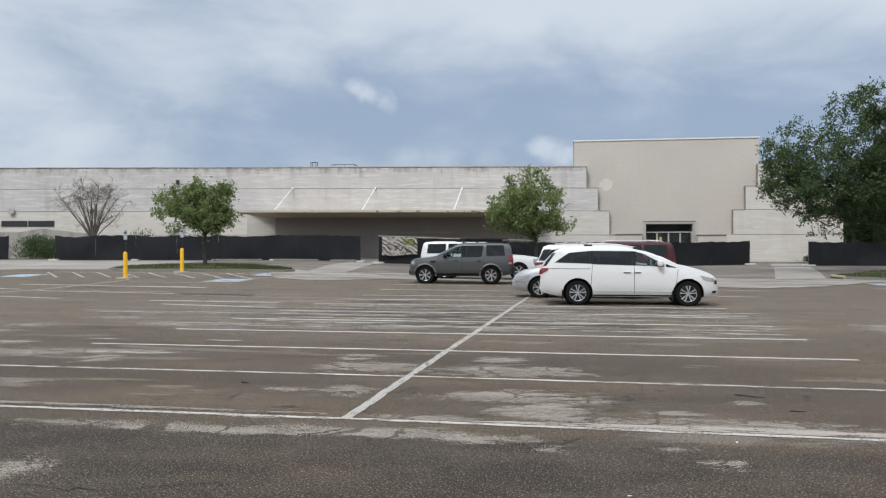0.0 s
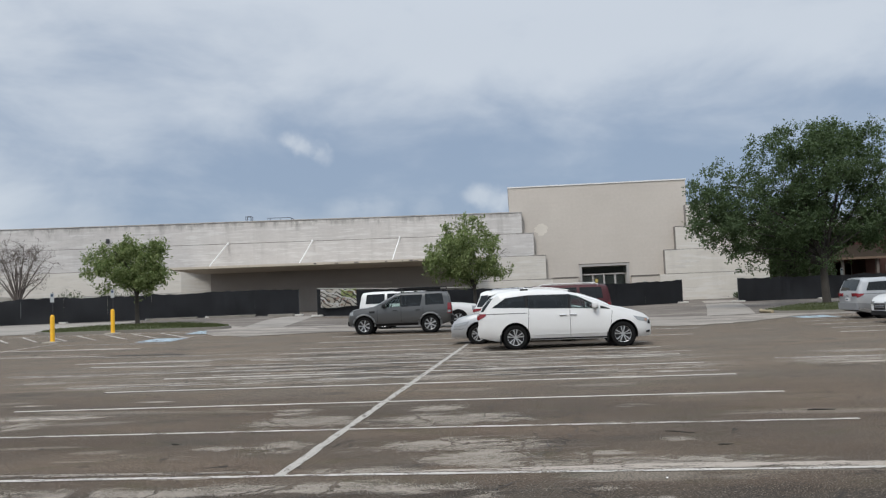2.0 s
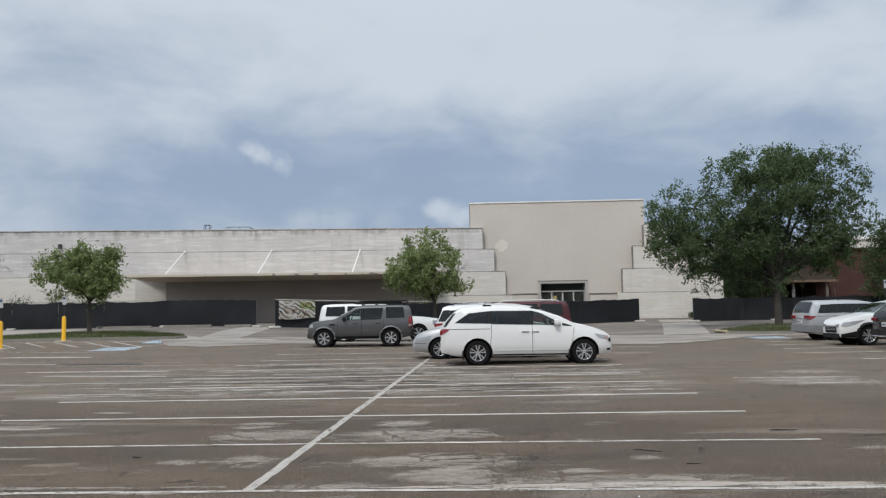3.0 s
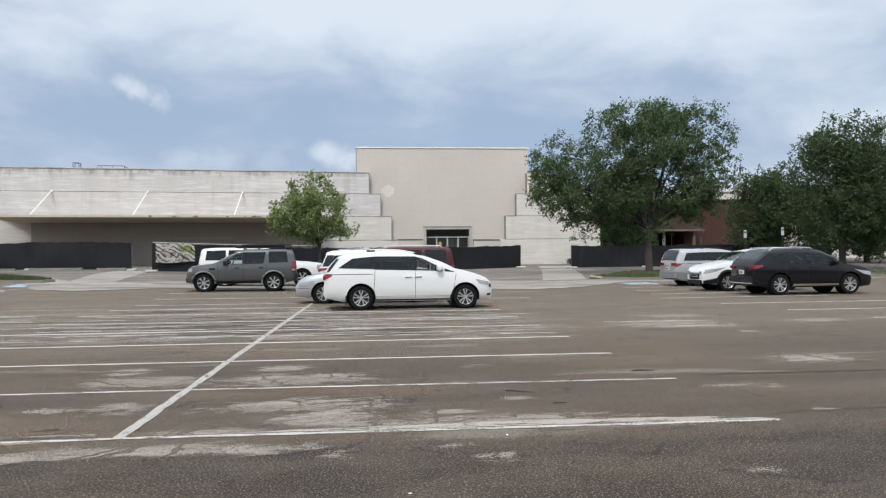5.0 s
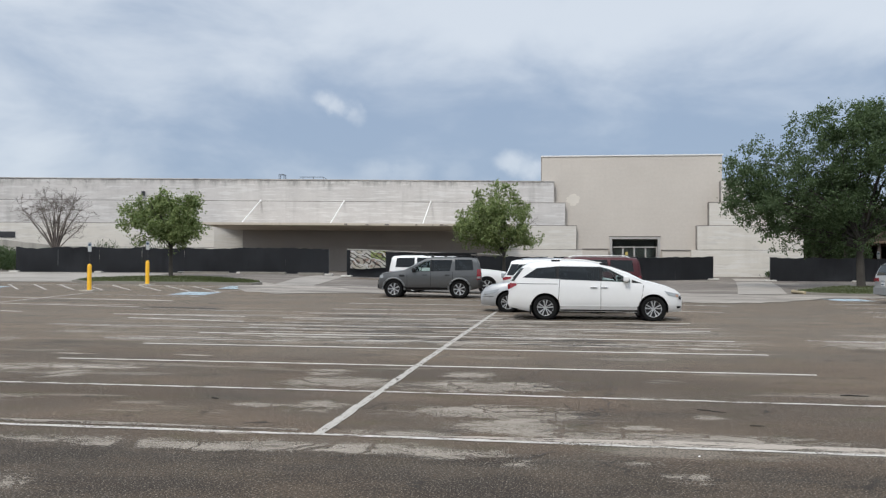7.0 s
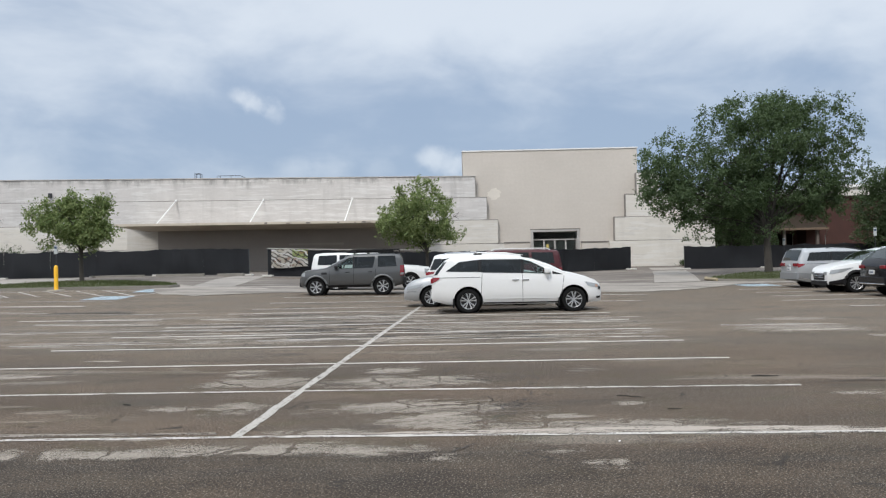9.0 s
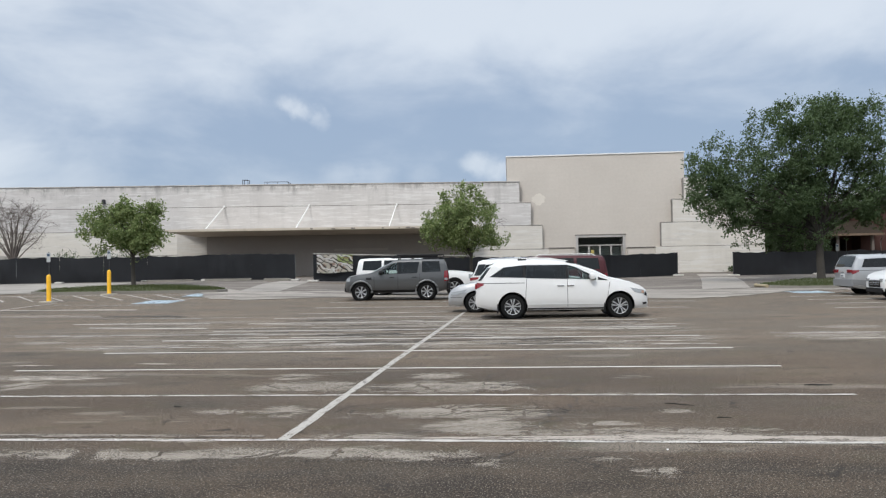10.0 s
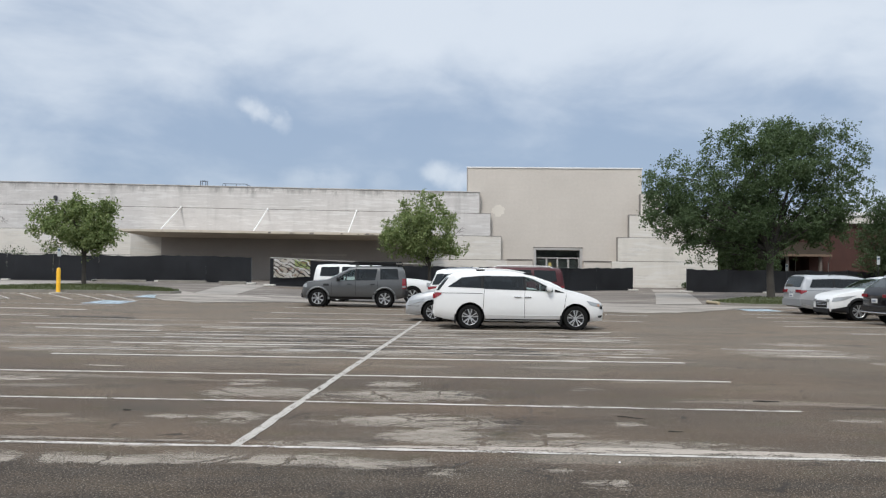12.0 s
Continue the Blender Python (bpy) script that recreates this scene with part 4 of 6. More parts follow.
fence([(-13.3, 53.2), (-9.0, 54.6), (0.4, 58.8)], "black screened steel fence that carries a map banner", 3, rail=True)
fence([(0.9, 59.0), (13.35, 64.3)], "black screened steel fence before the entrance", 4)
fence([(17.3, 63.0), (33.0, 63.2)], "black screened steel fence beside the grass island", 5)


def map_material():
    m = bpy.data.materials.new("map_print")
    m.use_nodes = True
    n = Nodes(m.node_tree)
    n.tree.nodes.clear()
    pos = n.add("ShaderNodeTexCoord").outputs["Object"]
    xyz = n.add("ShaderNodeSeparateXYZ", None, Vector=pos).outputs
    bend = n.noise(pos, 1.3, 2)

    def streets(ax, az, pitch, width, sway):
        """Parallel lines across the sheet that sway a little: 1 on a line."""
        d = n.math("ADD", n.math("ADD", n.math("MULTIPLY", xyz[0], ax), n.math("MULTIPLY", xyz[2], az)), n.math("MULTIPLY", bend, sway))
        f = n.math("ABSOLUTE", n.math("SUBTRACT", n.math("FRACT", n.math("DIVIDE", d, pitch)), 0.5))
        return n.step(f, width * 0.6, width, 1, 0)

    zone = n.noise(pos, 1.1, 2)
    c = n.mix(n.step(zone, 0.45, 0.55), (0.72, 0.69, 0.64), (0.62, 0.57, 0.48))
    green = n.math("MULTIPLY", n.step(xyz[0], 1.35, 1.45), n.step(n.math("ADD", xyz[2], n.math("MULTIPLY", bend, 0.5)), 1.42, 1.5))
    c = n.mix(n.math("MULTIPLY", green, 0.85), c, (0.36, 0.46, 0.12))
    c = n.mix(n.step(n.noise(pos, 2.3, 2), 0.58, 0.64, 0.0, 0.7), c, (0.36, 0.17, 0.11))
    c = n.mix(n.math("MULTIPLY", streets(0.55, 0.83, 0.26, 0.16, 0.5), n.step(n.noise(pos, 1.9, 3), 0.40, 0.50)), c, (0.06, 0.05, 0.04))
    c = n.mix(n.math("MULTIPLY", streets(-0.8, 0.6, 0.34, 0.12, 0.7), n.step(n.noise(pos, 2.6, 3), 0.46, 0.54)), c, (0.09, 0.07, 0.06))
    c = n.mix(streets(0.4, 0.9, 0.62, 0.08, 0.9), c, (0.86, 0.85, 0.83))
    p = n.add("ShaderNodeBsdfPrincipled", None, Base_Color=c, Roughness=0.5)
    n.add("ShaderNodeOutputMaterial", None, Surface=p.outputs[0])
    return m


banner = empty("map_banner", Matrix.Translation((-13.05, 53.13, height(-13, 53.1))) @ Matrix.Rotation(math.atan2(1.4, 4.3), 4, "Z"), "printed map banner in brown and green tied to the fence", "banner")
bm = bmesh.new()
rows = [[bm.verts.new((2.45 * i / 10, -0.05 - 0.02 * math.sin(i), 0.62 + 1.22 * j / 4 - 0.05 * (1 - j / 4) * math.sin(i * 0.5))) for i in range(11)] for j in range(5)]
for j in range(4):
    for i in range(10):
        bm.faces.new((rows[j][i], rows[j][i + 1], rows[j + 1][i + 1], rows[j + 1][i]))
bmesh.ops.solidify(bm, geom=bm.faces[:], thickness=0.01)
part("print", bm, map_material(), banner)


# ---- bollards and signs ----
def bollard_with_sign(x, y, h=1.27):
    z = height(x, y)
    ob = empty("bollard", Matrix.Translation((x, y, z)), "yellow plastic bollard that holds a parking sign post", "bollard", "yellow bollards")
    bm = bmesh.new()
    tube(bm, [(0, 0, 0), (0, 0, 0.04), (0, 0, h - 0.12), (0, 0, h - 0.05), (0, 0, h)], (0.105, 0.10, 0.098, 0.085, 0.04), 16)
    part("sleeve", bm, YELLOW, ob, smooth=True)
    part("base", boxed(-0.32, 0.32, -0.3, 0.3, -0.02, 0.05, bevel=0.02), KERB, ob, "concrete base")
    bm = bmesh.new()
    tube(bm, [(0, 0.03, h - 0.05), (0, 0.03, 2.30)], (0.022, 0.022), 8)
    part("post", bm, DARKSTEEL, ob)
    sign_plate(ob, 1.90, 2.27)


SIGN_WHITE = material("sign_white", (0.42, 0.44, 0.44), 0.5, vary=0.05)
SIGN_BLUE = material("sign_blue", (0.03, 0.06, 0.11), 0.5, vary=0.05)


def sign_plate(ob, z0, z1):
    plate = part("sign_plate", boxed(-0.09, 0.09, -0.01, 0.01, z0 - 0.06, z1, bevel=0.004), SIGN_WHITE, ob, "small white parking sign")
    part("symbol", boxed(-0.06, 0.06, -0.016, -0.0115, (z0 + z1) / 2 + 0.02, (z0 + z1) / 2 + 0.13), SIGN_BLUE, plate)


def signpost(x, y, h=2.55):
    ob = empty("sign_post", Matrix.Translation((x, y, height(x, y))), "thin steel post with a small white parking sign", "sign", "parking signs")
    bm = bmesh.new()
    tube(bm, [(0, 0.03, -0.05), (0, 0.03, h)], (0.024, 0.022), 8)
    part("post", bm, DARKSTEEL, ob)
    sign_plate(ob, h - 0.45, h - 0.03)


bollard_with_sign(-21.03, 34.7)
bollard_with_sign(-20.53, 39.25)
signpost(23.75, 46.5, 2.78)
signpost(25.9, 46.0, 2.92)
signpost(22.1, 55.5, 2.35)
# ---- trees ----
def tree(name, x, y, trunk_h, trunk_r, lobes, leaves, size, leaf_mat, bark, label, seed, bare=False, lean=(0, 0), airy=-0.06, spray=1.0):
    """Tapered trunk, limbs that run into the crown's lobes, twigs, and leaves in clumps about the twig ends."""
    rnd = random.Random(seed)
    rs = np.random.RandomState(seed)
    ob = empty(name, Matrix.Translation((x, y, height(x, y))), label, "tree")
    bm = bmesh.new()
    top = Vector((lean[0], lean[1], trunk_h))
    stem = [Vector((0, 0, -0.1)), Vector((0.02, 0, 0.15)), top * 0.5 + Vector((rnd.uniform(-.08, .08), 0, 0)), top]
    tube(bm, stem, (trunk_r * 1.5, trunk_r * 1.05, trunk_r * 0.9, trunk_r * 0.8), 10)
    tips = []
    for cx, cy, cz, rx, ry, rz, w in lobes:
        c = Vector((cx, cy, cz))
        for _ in range(max(3, int(w * 6))):
            v = Vector((rnd.gauss(0, 1), rnd.gauss(0, 1), rnd.gauss(0, 1))).normalized() * rnd.uniform(0.45, 0.9)
            end = c + Vector((v.x * rx, v.y * ry, v.z * rz))
            start = top * rnd.uniform(0.72, 1.0)
            mid = start.lerp(end, 0.5) + Vector((rnd.uniform(-.3, .3), rnd.uniform(-.3, .3), rnd.uniform(0, 0.5)))
            r = trunk_r * rnd.uniform(0.26, 0.45)
            tube(bm, [start, start.lerp(mid, 0.5) + Vector((0, 0, 0.1)), mid, end], (r, r * 0.75, r * 0.5, r * 0.12), 6)
            for _ in range(5 if not bare else 9):
                f = rnd.uniform(0.35, 0.95)
                p = mid.lerp(end, f) if f > 0.5 else start.lerp(mid, f * 2)
                d = Vector((rnd.gauss(0, 1), rnd.gauss(0, 1), rnd.gauss(0.3, 0.7))).normalized() * rnd.uniform(0.5, 1.2) * (rx + rz) * 0.3
                q = p + d * 0.5 + Vector((0, 0, 0.08))
                tube(bm, [p, q, p + d], (r * 0.22, r * 0.14, r * 0.05), 4, cap=False)
                tips.append(p + d)
                if bare:
                    for _ in range(5):
                        s0 = p + d * rnd.uniform(0.3, 1.0)
                        g = Vector((rnd.gauss(0, 1), rnd.gauss(0, 1), rnd.gauss(0.4, 0.7))).normalized() * rnd.uniform(0.25, 0.6)
                        tube(bm, [s0, s0 + g * 0.5 + Vector((0, 0, 0.03)), s0 + g], (0.010, 0.007, 0.004), 3, cap=False)
    part("trunk", bm, bark, ob, smooth=True)
    if bare:
        return ob
    weights = np.array([l[6] * l[3] * l[4] for l in lobes])
    per = 46
    centres = []
    for l, share in zip(lobes, weights / weights.sum()):
        n = int(leaves / per * share)
        v = rs.normal(size=(n, 3))
        v /= np.linalg.norm(v, axis=1)[:, None]
        r = np.where(rs.rand(n) < 0.62, rs.uniform(0.80, 1.02, n), rs.uniform(0.2, 0.85, n))
        bumps = 1 + 0.16 * np.sin(v[:, 0] * 7 + seed) * np.cos(v[:, 2] * 6 + v[:, 1] * 5)
        centres.append(np.array(l[:3]) + v * (r * bumps)[:, None] * np.array(l[3:6]))
    ends = np.array([tuple(t) for t in tips])
    ends = ends[rs.randint(0, len(ends), int(leaves * 0.3 / per))]
    centres.append(ends + rs.normal(size=ends.shape) * 0.2)
    centres = np.concatenate(centres)
    # open some gaps through the crown
    gap = np.array([0.6 * noise.noise(Vector(c) * 0.55 + Vector((seed, 0, 0))) + 0.5 * noise.noise(Vector(c) * 1.2 + Vector((0, seed, 0))) for c in centres])
    centres = centres[gap > airy]
    m = len(centres)
    n = m * per
    # each clump is a short drooping spray: leaves strung along a few shoots that leave its middle
    shoot = rs.normal(size=(m, 6, 3)) + np.array((0, 0, 0.25))
    shoot /= np.linalg.norm(shoot, axis=2)[:, :, None]
    pick = rs.randint(0, 6, (m, per))
    way = shoot[np.arange(m)[:, None], pick].reshape(n, 3)
    along = rs.uniform(0.05, 0.5, n)[:, None] * np.repeat(rs.uniform(0.7, 1.25, m), per)[:, None] * spray
    pos = np.repeat(centres, per, 0) + way * along + rs.normal(size=(n, 3)) * 0.05
    a = way * 0.7 + rs.normal(size=(n, 3)) * 0.6
    a[:, 2] -= 0.2
    a /= np.linalg.norm(a, axis=1)[:, None]
    nrm = rs.normal(size=(n, 3)) + np.array((0, 0, 1.1))
    b = np.cross(a, nrm)
    b /= np.linalg.norm(b, axis=1)[:, None] + 1e-6
    s = size * rs.uniform(0.6, 1.25, n)[:, None]
    verts = np.stack([pos, pos + a * s * 0.5 + b * s * 0.30, pos + a * s, pos + a * s * 0.5 - b * s * 0.30], 1).reshape(-1, 3)
    me = bpy.data.meshes.new("crown")
    me.from_pydata(verts.tolist(), [], np.arange(n * 4).reshape(-1, 4).tolist())
    me.materials.append(leaf_mat)
    crown = new("crown", me)
    crown.parent = ob
    return ob


tree("young_tree", -22.2, 45.3, 2.3, 0.13, [(-1.3, 0, 3.6, 1.7, 1.8, 1.4, 1.0), (1.05, 0, 3.2, 1.15, 1.4, 1.25, 0.8), (-0.8, 0, 4.5, 1.3, 1.2, 0.85, 0.6), (1.15, 0, 4.4, 0.7, 0.9, 0.75, 0.5), (0.1, 0, 3.0, 1.4, 1.2, 0.75, 0.5)], 34000, 0.145, LEAF_A, BARK, "young green tree in the grass island", 11, airy=0.02, spray=0.9)
tree("young_tree", -2.42, 51.2, 2.2, 0.12, [(-0.8, 0, 4.2, 2.4, 2.3, 1.6, 1.2), (-0.8, 0, 5.5, 1.7, 1.6, 1.1, 0.7), (1.2, 0, 3.9, 1.35, 1.8, 1.35, 0.8), (-2.2, 0, 3.5, 1.2, 1.3, 1.0, 0.5), (0.1, 0, 2.9, 1.6, 1.4, 0.8, 0.5)], 44000, 0.145, LEAF_A, BARK, "young green tree behind the parked cars", 12, airy=0.0, spray=0.9)
tree("broad_tree", 19.3, 51.0, 3.4, 0.25, [(-1.0, 0, 8.5, 3.6, 3.6, 2.8, 1.2), (-6.2, 0, 7.0, 2.0, 2.4, 1.9, 1.0), (-5.5, -0.3, 5.1, 2.6, 2.2, 1.4, 0.9), (-5.0, -0.5, 3.4, 1.2, 1.0, 1.0, 0.45), (3.3, 0, 8.8, 2.4, 2.5, 2.4, 0.8), (4.2, 0, 6.8, 2.0, 2.2, 1.8, 0.65), (-0.5, 0, 10.35, 2.6, 2.2, 1.15, 0.65), (3.1, 0, 10.45, 1.8, 1.8, 1.0, 0.5), (-2.6, 0, 5.6, 3.1, 2.8, 1.8, 1.0), (1.8, 0, 5.3, 3.1, 2.4, 1.4, 0.9), (-0.5, 0.5, 4.1, 3.0, 2.0, 1.0, 0.8), (3.0, 0.3, 4.3, 2.2, 1.6, 0.9, 0.6), (-2.6, 0.8, 3.5, 1.9, 1.4, 0.8, 0.5)], 140000, 0.15, LEAF_B, BARK, "broad dark green tree on the grass island", 13, airy=-0.07, spray=0.95)
tree("broad_tree", 34.0, 52.5, 3.0, 0.24, [(1.6, 0, 8.2, 4.3, 4.2, 2.3, 1.0), (-0.6, 0, 5.0, 3.4, 3.4, 2.6, 0.9), (4.5, 0, 4.8, 4.6, 3.5, 3.0, 0.9), (-1.5, 0, 8.2, 1.9, 2, 1.4, 0.5), (0.7, 0, 3.2, 3.8, 3, 1.6, 0.6), (5.0, 0, 2.2, 4.0, 2.5, 1.5, 0.5)], 80000, 0.17, LEAF_C, BARK, "dense dark green tree beside the parked cars", 14, airy=-0.2, spray=1.3)
tree("dark_tree", 34.0, 62.5, 2.0, 0.24, [(0, 0, 4.8, 3.4, 3, 2.8, 1), (-0.4, 0, 6.6, 2.2, 2, 1.3, 0.4), (-0.8, 0, 2.6, 2.6, 2, 2.0, 0.6), (3.0, 0, 4.0, 3, 2.5, 3.0, 0.7)], 46000, 0.18, LEAF_C, BARK, "dark rounded tree near the brick house", 15, airy=-0.25, spray=1.3)
tree("dark_tree", 45.0, 66.0, 2.2, 0.26, [(0, 0, 4.5, 5, 4, 3.6, 1), (5, 0, 4, 4, 3, 3.0, 0.8), (-3, 0, 3, 3, 2.5, 2.4, 0.6)], 44000, 0.22, LEAF_C, BARK, "dark tree behind the parked cars", 16, airy=-0.25, spray=1.4)
tree("dark_tree", 23.9, 72.0, 2.0, 0.22, [(0, 0, 3.6, 1.9, 2, 2.6, 1), (0.8, 0, 5.4, 2.4, 2, 2.0, 0.6), (2.3, 0, 3.0, 1.9, 1.8, 2.3, 0.7)], 26000, 0.18, LEAF_C, BARK, "dark tree beside the end of the store", 17, airy=-0.25, spray=1.2)
tree("bare_tree", -37.3, 57.0, 1.7, 0.19, [(-1.9, 0, 4.9, 2.2, 1.8, 1.9, 1.6), (1.5, 0, 4.9, 2.0, 1.8, 1.9, 1.6), (-0.2, 0, 5.6, 2.0, 1.6, 1.6, 1.6)], 0, 0.1, LEAF_A, BARK_PALE, "bare leafless tree behind the fence", 18, bare=True)


def shrub(x, y, w, h, mat, seed, label, name="shrub", thick=900):
    rs = np.random.RandomState(seed)
    n = int(thick * w * h)
    pos = np.stack([rs.normal(0, w * 0.36, n), rs.normal(0, 0.35, n), np.abs(rs.beta(1.5, 1.6, n)) * h], 1)
    pos[:, 2] *= 1 - 0.25 * np.abs(pos[:, 0]) / w
    a = rs.normal(size=(n, 3)) * np.array((0.5, 0.5, 1)) + np.array((0, 0, 0.8))
    a /= np.linalg.norm(a, axis=1)[:, None]
    b = np.cross(a, rs.normal(size=(n, 3)))
    b /= np.linalg.norm(b, axis=1)[:, None]
    s = rs.uniform(0.12, 0.26, n)[:, None]
    v = np.stack([pos, pos + a * s * 0.5 + b * s * 0.16, pos + a * s, pos + a * s * 0.5 - b * s * 0.16], 1).reshape(-1, 3)
    me = bpy.data.meshes.new("leaves")
    me.from_pydata(v.tolist(), [], np.arange(n * 4).reshape(-1, 4).tolist())
    me.materials.append(mat)
    ob = empty(name, Matrix.Translation((x, y, height(x, y))), label, "shrub")
    new("leaves", me).parent = ob
    bm = bmesh.new()
    rnd = random.Random(seed)
    for _ in range(12):
        p = rnd.uniform(-0.4, 0.4) * w
        tube(bm, [(p, 0, -0.05), (p + rnd.uniform(-.2, .2), 0, h * 0.5), (p + rnd.uniform(-.4, .4), rnd.uniform(-.2, .2), h * rnd.uniform(0.8, 1.05))], (0.015, 0.012, 0.005), 4)
    part("stems", bm, BARK, ob)
    return ob


for k, (x, y, w, h) in enumerate(((-43.2, 58.6, 2.6, 2.0), (-40.8, 58.3, 2.4, 1.7), (-38.8, 58.9, 2.0, 1.8))):
    shrub(x, y, w, h, LEAF_B, 30 + k, "rank green weeds at the low wall")
for k, (x, y, w, h) in enumerate(((-33.8, 58.2, 1.8, 2.5), (-31.0, 58.5, 1.4, 2.7), (-29.3, 58.4, 1.2, 2.4))):
    shrub(x, y, w, h, LEAF_C, 40 + k, "thin dark shrub behind the fence", thick=160)
shrub(18.9, 68.9, 0.5, 0.5, LEAF_C, 50, "small weed at the foot of the store wall")

# ---- low loading wall at the west end ----
low = empty("loading_wall", Matrix(), "low pale concrete loading ramp wall with a sloping end", "wall", kind="structure")
bm = bmesh.new()
pr = ((-75, 0.4), (-75, 3.0), (-46.5, 3.0), (-44.5, 3.3), (-37.5, 2.55), (-37.5, 0.4))
f = [bm.verts.new((x, 60.6, z)) for x, z in pr]
g = [bm.verts.new((x, 61.2, z)) for x, z in pr]
bm.faces.new(f)
bm.faces.new(list(reversed(g)))
for k in range(6):
    bm.faces.new((f[k], g[k], g[(k + 1) % 6], f[(k + 1) % 6]))
bmesh.ops.recalc_face_normals(bm, faces=bm.faces)
part("ramp_wall", bm, material("ramp_concrete", (0.36, 0.335, 0.30), 0.9, vary=0.2, streak=0.8), low)

# ---- brick house behind the broad tree ----
house = empty("brick_house", Matrix(), "red brick shop with a low porch roof and pale posts", "building")
part("wall", boxed(33.2, 43.5, 78, 92, 0, 6.6), BRICK, house, "plain red brick wall")
part("wall", boxed(24.5, 33.2, 80, 92, 0, 6.6), BRICK, house)
part("wall", boxed(24.5, 33.2, 78.2, 80, 3.9, 6.6), BRICK, house)
bm = bmesh.new()
pr = ((75.6, 3.55), (75.6, 3.75), (78.2, 5.0), (78.2, 3.6))
f = [bm.verts.new((24.0, y, z)) for y, z in pr]
g = [bm.verts.new((34.2, y, z)) for y, z in pr]
bm.faces.new(f)
bm.faces.new(list(reversed(g)))
for k in range(4):
    bm.faces.new((f[k], g[k], g[(k + 1) % 4], f[(k + 1) % 4]))
bmesh.ops.recalc_face_normals(bm, faces=bm.faces)
part("porch_roof", bm, ROOFTILE, house, "brown sloping porch roof")
for x in (24.6, 27.4, 30.3, 33.4):
    part("post", boxed(x - 0.12, x + 0.12, 75.9, 76.15, 0.3, 3.6), BARK_PALE, house)
for x in (25.2, 28.0, 30.8):
    w = part("window", boxed(x, x + 1.9, 79.94, 80.0, 1.0, 3.3), GLASS, house, "dark shop window")
    for q in (x, x + 0.92, x + 1.84):
        part("window_frame", boxed(q, q + 0.06, 79.9, 79.94, 1.0, 3.3), BRONZE, w)
w = part("window", boxed(30.6, 32.4, 78.14, 78.2, 5.0, 6.1), GLASS, house, "pale upper window")
part("window_frame", boxed(31.45, 31.55, 78.1, 78.14, 5.0, 6.1), BRONZE, w)
part("roof", boxed(24.2, 43.8, 77.8, 92, 6.6, 6.85), ROOFTILE, house)
bm = bmesh.new()
tube(bm, [(34.3, 75.8, 3.6), (34.9, 77.7, 3.0), (34.95, 77.85, 0.3)], (0.05, 0.05, 0.05), 8)
EAVE = material("eave_board", (0.16, 0.11, 0.075), 0.8, vary=0.2)
part("downpipe", bm, BRONZE, house, "pale downpipe", smooth=True)
part("eave", boxed(23.9, 34.3, 75.5, 75.6, 3.55, 3.75), EAVE, house, "brown eave board")
far = empty("far_store", Matrix(), "pale flat-roofed building beyond the trees", "building")
part("wall", boxed(38.0, 75.0, 88, 110, 0, 8.4), CREAM, far)
part("parapet", boxed(37.8, 75.2, 87.8, 110, 8.4, 8.75), CAP, far)
for k in range(4):
    part("window", boxed(46 + k * 6, 49.5 + k * 6, 87.94, 88, 1.0, 3.4), GLASS, far)
# ---- cars ----
def paint(name, colour, metal=0.0, rough=0.35, coat=0.4, spec=0.5):
    return material(name, colour, rough, metal, vary=0.04, grain=3, coat=coat, spec=spec)


CAR_GLASS = glass_material("car_glass", (0.10, 0.11, 0.12))
SCREEN_GLASS = glass_material("screen_glass", (0.76, 0.85, 0.82))
CAR_GLASS_CLEAR = glass_material("car_glass_clear", (0.66, 0.75, 0.72))
INTERIOR = material("car_interior", (0.035, 0.035, 0.026), 0.8, vary=0.2, grain=8)
SEAT_GREY = material("seat_cloth", (0.10, 0.098, 0.092), 0.9, vary=0.15, grain=20)
RUBBER = material("rubber", (0.011, 0.011, 0.011), 0.9, vary=0.2, grain=10, spec=0.12)
TRIM = material("black_trim", (0.016, 0.016, 0.017), 0.6, vary=0.1, spec=0.2)
ALLOY = material("alloy", (0.50, 0.51, 0.52), 0.3, 0.6, vary=0.08)
CHROME = material("chrome", (0.75, 0.76, 0.77), 0.15, 1.0, vary=0.02)
RED_LAMP = material("red_lamp", (0.21, 0.010, 0.016), 0.15, vary=0.05, coat=0.6)
CLEAR_LAMP = material("clear_lamp", (0.34, 0.355, 0.36), 0.12, 0.2, vary=0.08, coat=0.8)
AMBER_LAMP = material("amber_lamp", (0.36, 0.22, 0.15), 0.15, vary=0.05, coat=0.6)
SEAM = material("seam_shadow", (0.004, 0.004, 0.004), 0.8)
PLATE = material("plate_white", (0.6, 0.6, 0.6), 0.5, vary=0.05)


def cut_away(bm, cutter):
    """The first solid less the second, as a mesh."""
    obs = []
    for b in (bm, cutter):
        bmesh.ops.recalc_face_normals(b, faces=b.faces)
        me = bpy.data.meshes.new("solid")
        b.to_mesh(me)
        b.free()
        obs.append(new("solid", me))
    mod = obs[0].modifiers.new("cut", "BOOLEAN")
    mod.object, mod.operation, mod.solver = obs[1], "DIFFERENCE", "EXACT"
    res = bpy.data.meshes.new_from_object(obs[0].evaluated_get(bpy.context.evaluated_depsgraph_get()))
    out = bmesh.new()
    out.from_mesh(res)
    for o in obs:
        bpy.data.objects.remove(o)
    bpy.data.meshes.remove(res)
    return out


